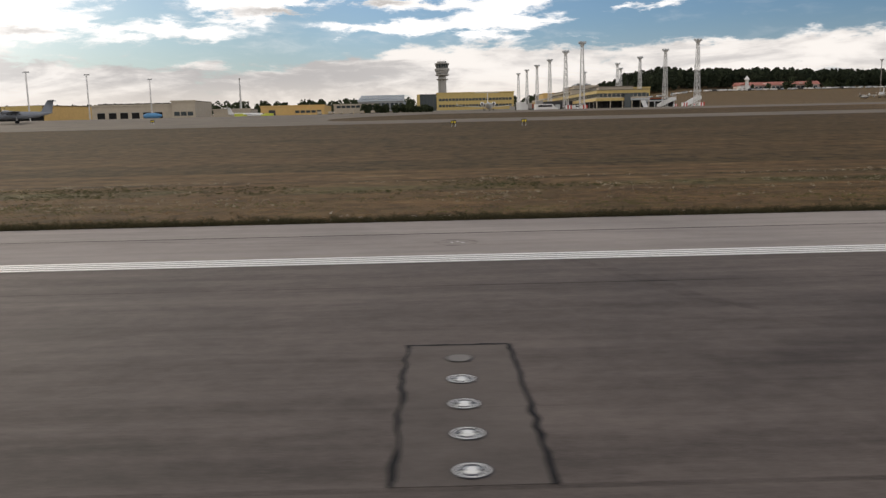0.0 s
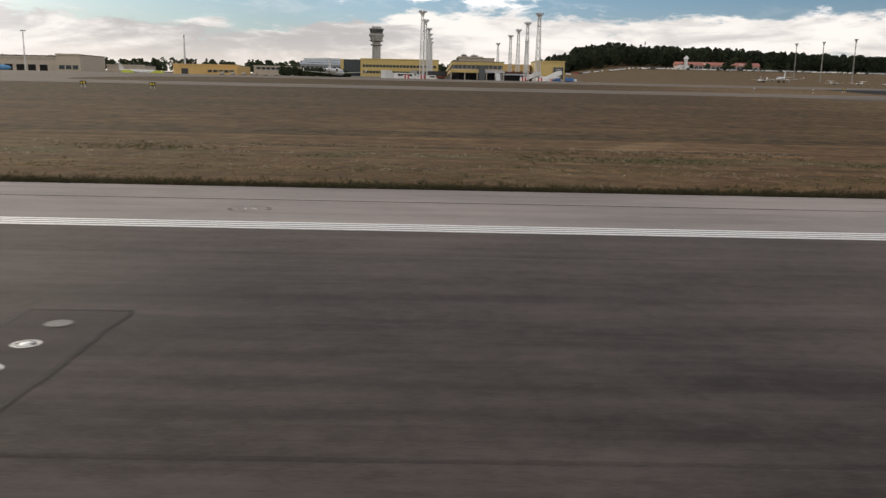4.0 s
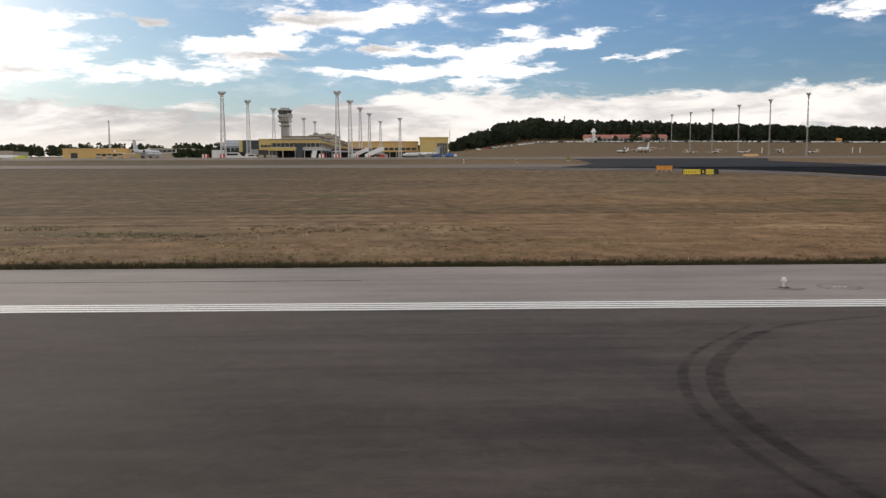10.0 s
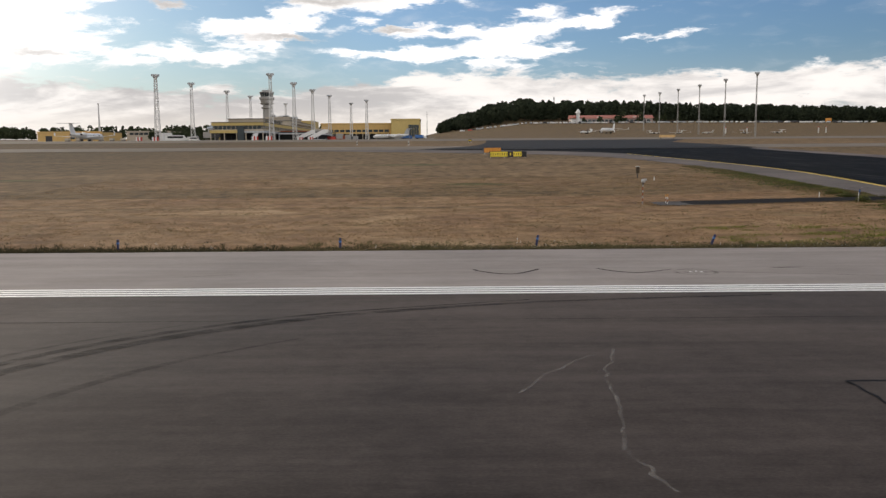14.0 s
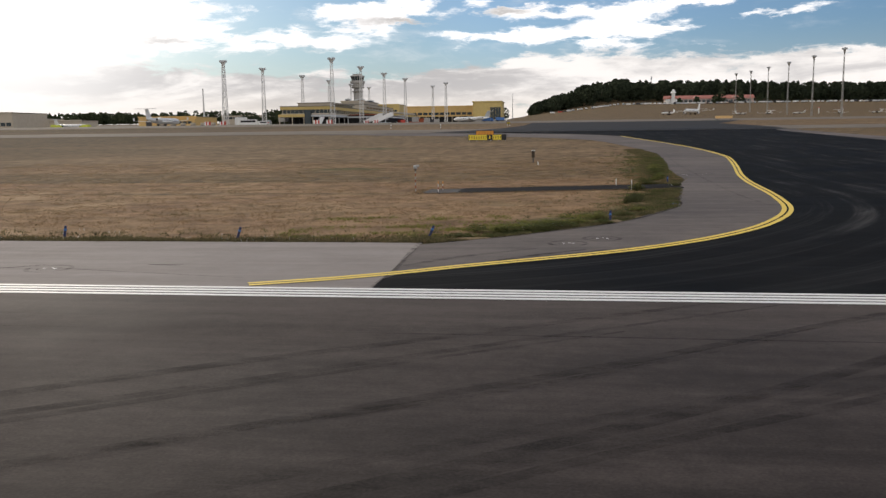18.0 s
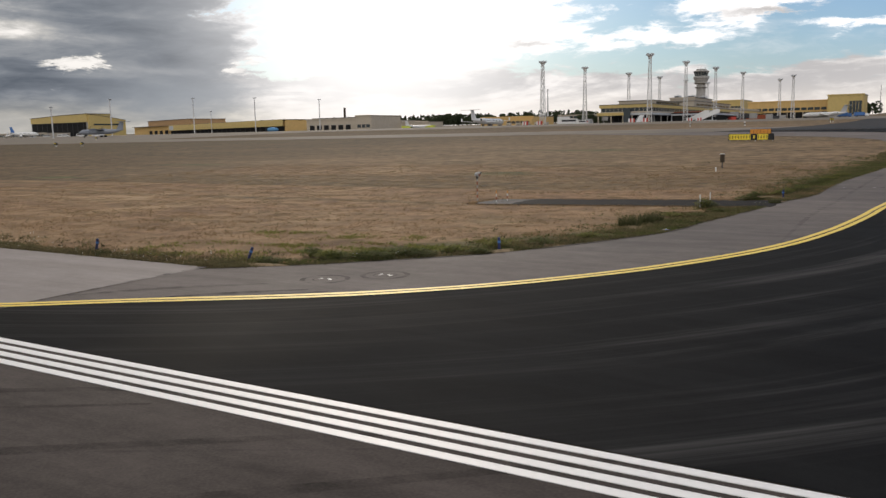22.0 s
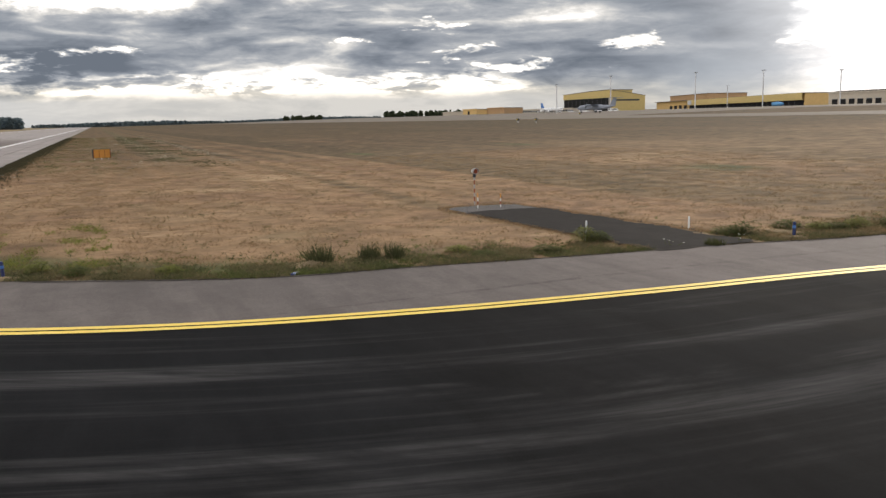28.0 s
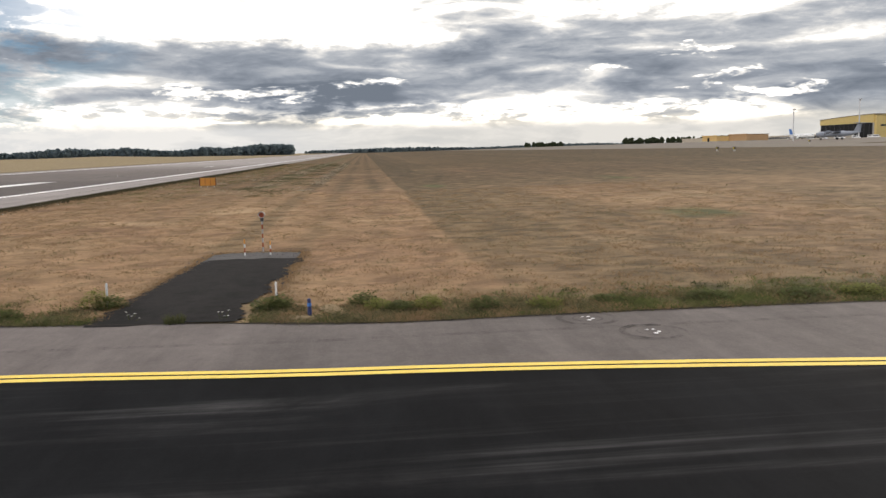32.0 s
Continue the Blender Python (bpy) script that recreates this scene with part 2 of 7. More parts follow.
# ---- materials ----
def material(name, rough=0.8, metal=0.0):
    m = bpy.data.materials.new(name)
    m.use_nodes = True
    t = m.node_tree
    t.nodes.clear()
    n = Nodes(t)
    bsdf = n.node("ShaderNodeBsdfPrincipled", {"Roughness": rough, "Metallic": metal, "Specular IOR Level": 0.5 if rough < 0.7 else 0.12})
    t.links.new(bsdf.outputs[0], n.node("ShaderNodeOutputMaterial").inputs[0])
    place = n.node("ShaderNodeNewGeometry").outputs["Position"]
    return m, n, bsdf, place


def bump(n, bsdf, height, strength, distance):
    b = n.node("ShaderNodeBump", {"Height": height, "Strength": strength, "Distance": distance})
    n.tree.links.new(b.outputs[0], bsdf.inputs["Normal"])


def painted(name, color, rough=0.6, metal=0.0, wear=0.25, scale=0.6):
    """Paint, plaster or sheet: a base colour with broad stains, streaks and fine grain."""
    m, n, bsdf, place = material(name, rough, metal)
    x, y, z = n.split(place)[:]
    broad = n.noise(place, scale, 5.0, 0.6)
    streak = n.noise(n.xyz(n.math("MULTIPLY", x, 2.0), n.math("MULTIPLY", y, 2.0), n.math("MULTIPLY", z, 0.25)), scale * 2, 4.0)
    f = n.math("MULTIPLY", n.step(n.math("ADD", broad, streak), 0.75, 1.3), wear)
    dull = tuple(c * 0.55 for c in color)
    rnd = n.node("ShaderNodeObjectInfo").outputs["Random"]
    tint = n.mix(n.math("MULTIPLY", rnd, 0.12), color, tuple(min(1, c * 0.8 + 0.03) for c in color))
    n.tree.links.new(n.mix(f, tint, dull), bsdf.inputs["Base Color"])
    n.tree.links.new(n.step(broad, 0.3, 0.7, rough - 0.08, min(1, rough + 0.12)), bsdf.inputs["Roughness"])
    return m


def asphalt(name, dark, light, streaks=0.5, grain=0.5, tone=(1.0, 0.93, 0.89), gloss=0.12, smear=0.0, fade=False):
    """Worn asphalt: aggregate, lanes of rubber and drag along x, patches of older binder."""
    m, n, bsdf, place = material(name, 0.82)
    x, y, z = n.split(place)[:]
    lanes = n.noise(n.xyz(n.math("MULTIPLY", x, 0.045), n.math("MULTIPLY", y, 0.9), 0.0), 1.0, 6.0, 0.62, 0.2)
    scrape = n.noise(n.xyz(n.math("MULTIPLY", x, 0.22), n.math("MULTIPLY", y, 4.5), 5.0), 1.0, 5.0, 0.65)
    patch = n.noise(place, 0.11, 5.0, 0.6, 0.4)
    stones = n.math("ADD", n.math("MULTIPLY", n.noise(place, 26.0, 3.0, 0.7), 0.5), n.math("MULTIPLY", n.noise(place, 2.6, 8.0, 0.8), 0.5))
    f = n.math("ADD", n.math("MULTIPLY", lanes, streaks), n.math("MULTIPLY", patch, 1.0 - streaks))
    f = n.math("ADD", f, n.math("MULTIPLY", n.math("SUBTRACT", scrape, 0.5), 0.30 * streaks))
    f = n.math("ADD", f, n.math("MULTIPLY", n.math("SUBTRACT", stones, 0.5), grain))
    blotch = n.noise(n.xyz(n.math("MULTIPLY", x, 0.30), n.math("MULTIPLY", y, 0.95), 9.0), 1.0, 7.0, 0.70, 0.5)
    f = n.math("ADD", f, n.math("MULTIPLY", n.math("SUBTRACT", blotch, 0.5), 0.35))
    f = n.step(f, 0.25, 0.78)
    a = tuple(dark * c for c in tone)
    b = tuple(light * c for c in tone)
    col = n.mix(f, a, b)
    if fade:
        # further west paler: sheen at grazing angles is put into the colour
        col = n.mix(n.step(x, 20.0, -110.0, 0.0, 0.9), col, n.mix(f, (0.15, 0.138, 0.13), (0.27, 0.25, 0.235)))
        col = n.mix(1.0, col, n.mix(n.step(x, 15.0, 50.0), (1.28, 1.28, 1.28), n.mix(n.step(x, 135.0, 170.0), (1.0, 1.0, 1.0), (0.76, 0.755, 0.755))), "MULTIPLY")
        worn = n.math("MULTIPLY", n.step(n.noise(place, 0.17, 4.0, 0.6, 0.3), 0.47, 0.60), n.math("MULTIPLY", n.step(y, 14.5, 10.5), n.math("MULTIPLY", n.step(x, 82.0, 94.0), n.step(x, 146.0, 128.0))))
        pits = n.step(n.noise(place, 5.5, 5.0, 0.78, 0.4), 0.52, 0.64, 0.0, 0.75)
        col = n.mix(n.math("MULTIPLY", worn, pits), col, (0.014, 0.0125, 0.0115))
        # rubber laid down where wheels touch
        laid = n.math("MULTIPLY", n.step(x, 76.0, 100.0), n.step(x, 150.0, 122.0))
        laid = n.math("MULTIPLY", laid, n.step(n.math("ADD", n.math("MULTIPLY", lanes, 0.7), n.math("MULTIPLY", scrape, 0.3)), 0.30, 0.60, 0.32, 0.74))
        col = n.mix(laid, col, (0.027, 0.0235, 0.022))
    if smear:
        # pale dust dragged round the bend by turning wheels
        low = n.math("MINIMUM", n.math("SUBTRACT", y, 47.0), 0.0)
        dx_ = n.math("SUBTRACT", x, 181.0)
        u = n.math("SQRT", n.math("ADD", n.math("MULTIPLY", dx_, dx_), n.math("MULTIPLY", low, low)))
        v = n.math("SUBTRACT", y, n.math("MULTIPLY", x, 0.6))
        drag = n.noise(n.xyz(n.math("MULTIPLY", u, 0.75), n.math("MULTIPLY", v, 0.055), 0.0), 1.0, 5.0, 0.62, 0.3)
        thin = n.noise(n.xyz(n.math("MULTIPLY", u, 3.4), n.math("MULTIPLY", v, 0.11), 4.0), 1.0, 5.0, 0.65, 0.2)
        d = n.step(n.math("ADD", n.math("MULTIPLY", drag, 0.6), n.math("MULTIPLY", thin, 0.4)), 0.47, 0.74, 0.0, smear)
        broken = n.noise(n.xyz(n.math("MULTIPLY", u, 0.5), n.math("MULTIPLY", v, 0.16), 8.0), 1.0, 6.0, 0.68, 0.8)
        d = n.math("MULTIPLY", d, n.step(broken, 0.34, 0.70))
        col = n.mix(d, col, (0.115, 0.112, 0.110))
    n.tree.links.new(col, bsdf.inputs["Base Color"])
    bsdf.inputs["Specular IOR Level"].default_value = gloss
    if fade:
        bsdf.inputs["Sheen Weight"].default_value = 0.12
        bsdf.inputs["Sheen Tint"].default_value = (1.0, 0.86, 0.78, 1.0)
        bsdf.inputs["Sheen Roughness"].default_value = 0.25
    n.tree.links.new(n.step(patch, 0.3, 0.7, 0.72, 0.9), bsdf.inputs["Roughness"])
    bump(n, bsdf, stones, 0.25, 0.006)
    return m


def grass_field(name):
    """Dry mown grass: straw and olive patches, mower lanes along x, damp green spots, a green verge by the taxiway."""
    m, n, bsdf, place = material(name, 0.95)
    x, y, z = n.split(place)[:]
    wob = n.noise(n.xyz(n.math("MULTIPLY", x, 0.06), n.math("MULTIPLY", y, 0.1), 9.0), 1.0, 4.0)
    yy = n.math("ADD", y, n.math("MULTIPLY", n.math("SUBTRACT", wob, 0.5), 1.1))
    lanes = n.noise(n.xyz(n.math("MULTIPLY", x, 0.024), n.math("MULTIPLY", yy, 0.11), 0.0), 1.0, 6.0, 0.60, 0.8)
    mower = n.noise(n.xyz(n.math("MULTIPLY", x, 0.012), n.math("MULTIPLY", yy, 0.45), 2.0), 1.0, 5.0, 0.66)
    clumps = n.noise(n.xyz(n.math("MULTIPLY", x, 0.70), n.math("MULTIPLY", y, 0.60), 0.0), 1.0, 8.0, 0.68, 0.5)
    mottle = n.noise(n.xyz(n.math("MULTIPLY", x, 0.14), n.math("MULTIPLY", y, 0.13), 6.0), 1.0, 5.0, 0.50, 0.7)
    tufts = n.noise(n.xyz(n.math("MULTIPLY", x, 3.4), n.math("MULTIPLY", y, 3.0), 0.0), 1.0, 6.0, 0.78)
    broad = n.noise(place, 0.018, 4.0, 0.6)
    ruddy = n.noise(n.xyz(n.math("MULTIPLY", x, 0.12), n.math("MULTIPLY", y, 0.115), 14.0), 1.0, 6.0, 0.62, 0.6)
    # swaths that the mower left along the taxiway bend
    edge_x = n.math("ADD", 199.7, n.math("MULTIPLY", n.math("SUBTRACT", y, 56.0), 0.13))
    bend = n.math("MAXIMUM", n.math("SUBTRACT", 50.0, y), 0.0)
    from_edge = n.math("ADD", n.math("SUBTRACT", edge_x, x), n.math("MULTIPLY", n.math("MULTIPLY", bend, bend), -0.017))
    swath = n.noise(n.xyz(n.math("MULTIPLY", n.math("ADD", from_edge, n.math("MULTIPLY", wob, 2.0)), 1.15), n.math("MULTIPLY", y, 0.045), 3.0), 1.0, 3.0, 0.6, 0.25)
    swath = n.math("MULTIPLY", n.math("SUBTRACT", swath, 0.5), n.step(x, 172.0, 184.0, 0.0, 0.13))
    straw = n.mix(n.step(clumps, 0.28, 0.72), (0.172, 0.107, 0.056), (0.335, 0.217, 0.119))
    straw = n.mix(n.step(ruddy, 0.47, 0.62, 0.0, 0.65), straw, n.mix(n.step(clumps, 0.35, 0.66), (0.125, 0.073, 0.041), (0.290, 0.172, 0.098)))
    straw = n.mix(n.step(n.math("ADD", ruddy, swath), 0.44, 0.32, 0.0, 0.5), straw, (0.50, 0.36, 0.215))
    olive = n.mix(n.step(clumps, 0.33, 0.67), (0.066, 0.047, 0.024), (0.212, 0.146, 0.078))
    green = n.mix(n.step(clumps, 0.3, 0.7), (0.045, 0.052, 0.020), (0.115, 0.115, 0.045))

    def band(v, lo, hi, soft, amount):
        return n.math("MULTIPLY", n.step(v, lo - soft, lo + soft, 0.0, amount), n.step(v, hi + soft, hi - soft))

    def spot(cx, cy, rx, ry, amount):
        p, q = n.math("DIVIDE", n.math("SUBTRACT", x, cx), rx), n.math("DIVIDE", n.math("SUBTRACT", yy, cy), ry)
        e = n.math("EXPONENT", n.math("MULTIPLY", n.math("ADD", n.math("MULTIPLY", p, p), n.math("MULTIPLY", q, q)), -1.0))
        return n.math("MULTIPLY", e, amount)

    f = n.math("ADD", n.math("MULTIPLY", lanes, 0.40), n.math("ADD", n.math("MULTIPLY", broad, 0.24), n.math("ADD", n.math("MULTIPLY", mottle, 0.22), n.math("MULTIPLY", mower, 0.14))))
    f = n.math("SUBTRACT", n.math("SUBTRACT", f, swath), n.math("MULTIPLY", n.step(y, 64.0, 56.0, 0.0, 0.07), n.step(x, 120.0, 170.0, 0.2, 1.0)))
    for v in (n.step(y, 62.0, 90.0, 0.0, 0.085), n.math("MULTIPLY", n.step(y, 320.0, 430.0), n.step(x, 120.0, 160.0, 0.0, 0.2)), n.step(x, 165.0, 90.0, 0.0, 0.02), n.math("MULTIPLY", band(yy, 59.9, 65.0, 0.3, 0.28), n.step(x, 192.0, 176.0, 0.35, 1.0)), band(yy, 63.0, 70.0, 2.0, 0.10), band(yy, 46.5, 47.5, 0.35, -0.30), band(yy, 48.5, 49.4, 0.3, -0.22), band(yy, 50.2, 51.4, 0.3, 0.13), band(yy, 51.8, 53.0, 0.4, -0.16), band(yy, 53.6, 54.3, 0.2, 0.06), band(yy, 54.8, 56.2, 0.3, -0.12), band(yy, 56.8, 57.4, 0.2, 0.05), band(yy, 57.8, 59.7, 0.3, -0.13), band(yy, 41.5, 42.3, 0.3, -0.10), band(yy, 38.0, 39.0, 0.3, -0.08),
              band(yy, 104.0, 114.0, 4.0, 0.07), band(yy, 126.0, 172.0, 5.0, 0.08), spot(128, 57.7, 14, 0.9, 0.2), spot(126, 49.3, 26, 0.7, -0.2), spot(137.7, 68, 1.6, 0.8, -0.3),
              spot(193.6, 57.5, 1.4, 1.6, -0.16), spot(110, 40, 30, 1.2, 0.1)):
        f = n.math("ADD", f, v)
    col = n.mix(n.step(f, 0.37, 0.70), straw, olive)
    # further west the grass colour is multiplied darker
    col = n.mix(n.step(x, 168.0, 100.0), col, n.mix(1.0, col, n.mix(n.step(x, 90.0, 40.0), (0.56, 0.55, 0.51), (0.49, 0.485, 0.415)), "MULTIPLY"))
    # blotches of bleached and of damp sward there
    blot = n.noise(n.xyz(n.math("MULTIPLY", x, 0.10), n.math("MULTIPLY", yy, 0.34), 27.0), 1.0, 6.0, 0.64, 0.5)
    far_w = n.step(x, 165.0, 120.0)
    col = n.mix(n.math("MULTIPLY", far_w, n.step(blot, 0.54, 0.66, 0.0, 0.55)), col, n.mix(1.0, col, (0.50, 0.56, 0.48), "MULTIPLY"))
    col = n.mix(n.math("MULTIPLY", far_w, n.step(blot, 0.45, 0.34, 0.0, 0.5)), col, n.mix(1.0, col, (1.7, 1.6, 1.5), "MULTIPLY"))
    # south of the runway it stands pale and unmown
    col = n.mix(n.step(y, -28.0, -40.0, 0.0, 0.85), col, n.mix(n.step(clumps, 0.3, 0.7), (0.20, 0.155, 0.085), (0.34, 0.27, 0.155)))
    # damp spots and the green verge
    g = n.math("ADD", n.math("ADD", spot(176.5, 73.6, 4.2, 2.6, 0.55), spot(167.5, 110.8, 7.0, 2.4, 0.6)), n.math("ADD", spot(128.5, 83.7, 6.0, 1.6, 0.5), spot(133.5, 63.6, 4.5, 1.1, 0.6)))
    rim = n.math("ADD", 199.7, n.math("MULTIPLY", n.math("SUBTRACT", y, 56.0), 0.13))
    away = n.math("SUBTRACT", rim, x)
    side = n.math("MULTIPLY", n.step(away, 5.0, 1.0), n.math("MULTIPLY", n.math("ADD", n.step(y, 54.0, 62.0, 0.0, 0.35), n.step(y, 38.0, 44.0, 0.0, 0.40)), n.step(y, 130.0, 95.0)))
    # a belt of greener growth across the western field
    belt = n.math("MULTIPLY", n.math("ADD", band(yy, 42.5, 49.5, 1.5, 0.30), band(yy, 62.0, 72.0, 4.0, 0.20)), n.step(x, 148.0, 118.0))
    g = n.math("ADD", g, n.math("MULTIPLY", belt, n.step(yy, 46.0, 47.6, 1.0, 0.45)))
    g = n.math("ADD", g, n.math("ADD", n.math("MULTIPLY", side, 0.5), n.math("MULTIPLY", n.step(y, 31.6, 30.3, 0.0, 0.45), n.step(y, 0.0, 20.0))))
    g = n.math("ADD", g, n.math("MULTIPLY", n.step(x, 189.0, 192.5), n.math("MULTIPLY", n.step(y, 20.0, 26.0), n.step(n.math("SUBTRACT", y, n.math("MULTIPLY", n.math("SUBTRACT", x, 189.0), 1.1)), 34.5, 31.5, 0.0, 0.5))))
    col = n.mix(n.step(n.math("ADD", g, n.math("MULTIPLY", n.math("SUBTRACT", mottle, 0.5), 0.9)), 0.12, 0.62), col, green)
    col = n.mix(n.step(tufts, 0.46, 0.78, 0.0, 0.48), col, (0.085, 0.058, 0.031))
    col = n.mix(n.step(tufts, 0.45, 0.25, 0.0, 0.22), col, (0.46, 0.32, 0.185))
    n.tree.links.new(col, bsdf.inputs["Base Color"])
    bump(n, bsdf, tufts, 0.6, 0.05)
    return m


def leafy(name, a, b, through_light=0.45):
    """Leaves and blades: they let part of the light through."""
    m, n, bsdf, place = material(name, 0.85)
    isl = n.node("ShaderNodeNewGeometry").outputs["Random Per Island"]
    f = n.math("ADD", n.math("MULTIPLY", isl, 0.6), n.math("MULTIPLY", n.noise(place, 0.35, 4.0), 0.4))
    col = n.mix(f, a, b)
    n.tree.links.new(col, bsdf.inputs["Base Color"])
    leaf = n.node("ShaderNodeBsdfTranslucent", {"Color": col})
    both = n.node("ShaderNodeMixShader", {0: through_light, 1: bsdf.outputs[0], 2: leaf.outputs[0]})
    n.tree.links.new(both.outputs[0], [o for o in n.tree.nodes if o.type == "OUTPUT_MATERIAL"][0].inputs[0])
    return m


def glassy(name, color=(0.03, 0.04, 0.045)):
    m, n, bsdf, place = material(name, 0.12)
    f = n.noise(place, 0.4, 3.0)
    n.tree.links.new(n.mix(f, color, tuple(c * 1.6 for c in color)), bsdf.inputs["Base Color"])
    return m


def worn_mark(name, color, rough=0.7, lo=0.30, hi=0.62, alpha=0.9, scale=1.0, along=1.0):
    """A mark on the pavement that is broken up by wear: it is missing in flecks."""
    m, n, bsdf, place = material(name, rough)
    x, y, z = n.split(place)[:]
    v = n.xyz(n.math("MULTIPLY", x, 0.8 * along), n.math("MULTIPLY", y, 2.2), 0.0)
    f = n.math("ADD", n.math("MULTIPLY", n.noise(v, 1.2 * scale, 5.0, 0.65), 0.7), n.math("MULTIPLY", n.noise(place, 22.0, 3.0, 0.7), 0.3))
    a = n.step(f, lo, hi, 0.0, alpha)
    n.tree.links.new(n.mix(n.noise(place, 6.0, 4.0), tuple(c * 0.8 for c in color), color), bsdf.inputs["Base Color"])
    n.tree.links.new(a, bsdf.inputs["Alpha"])
    return m


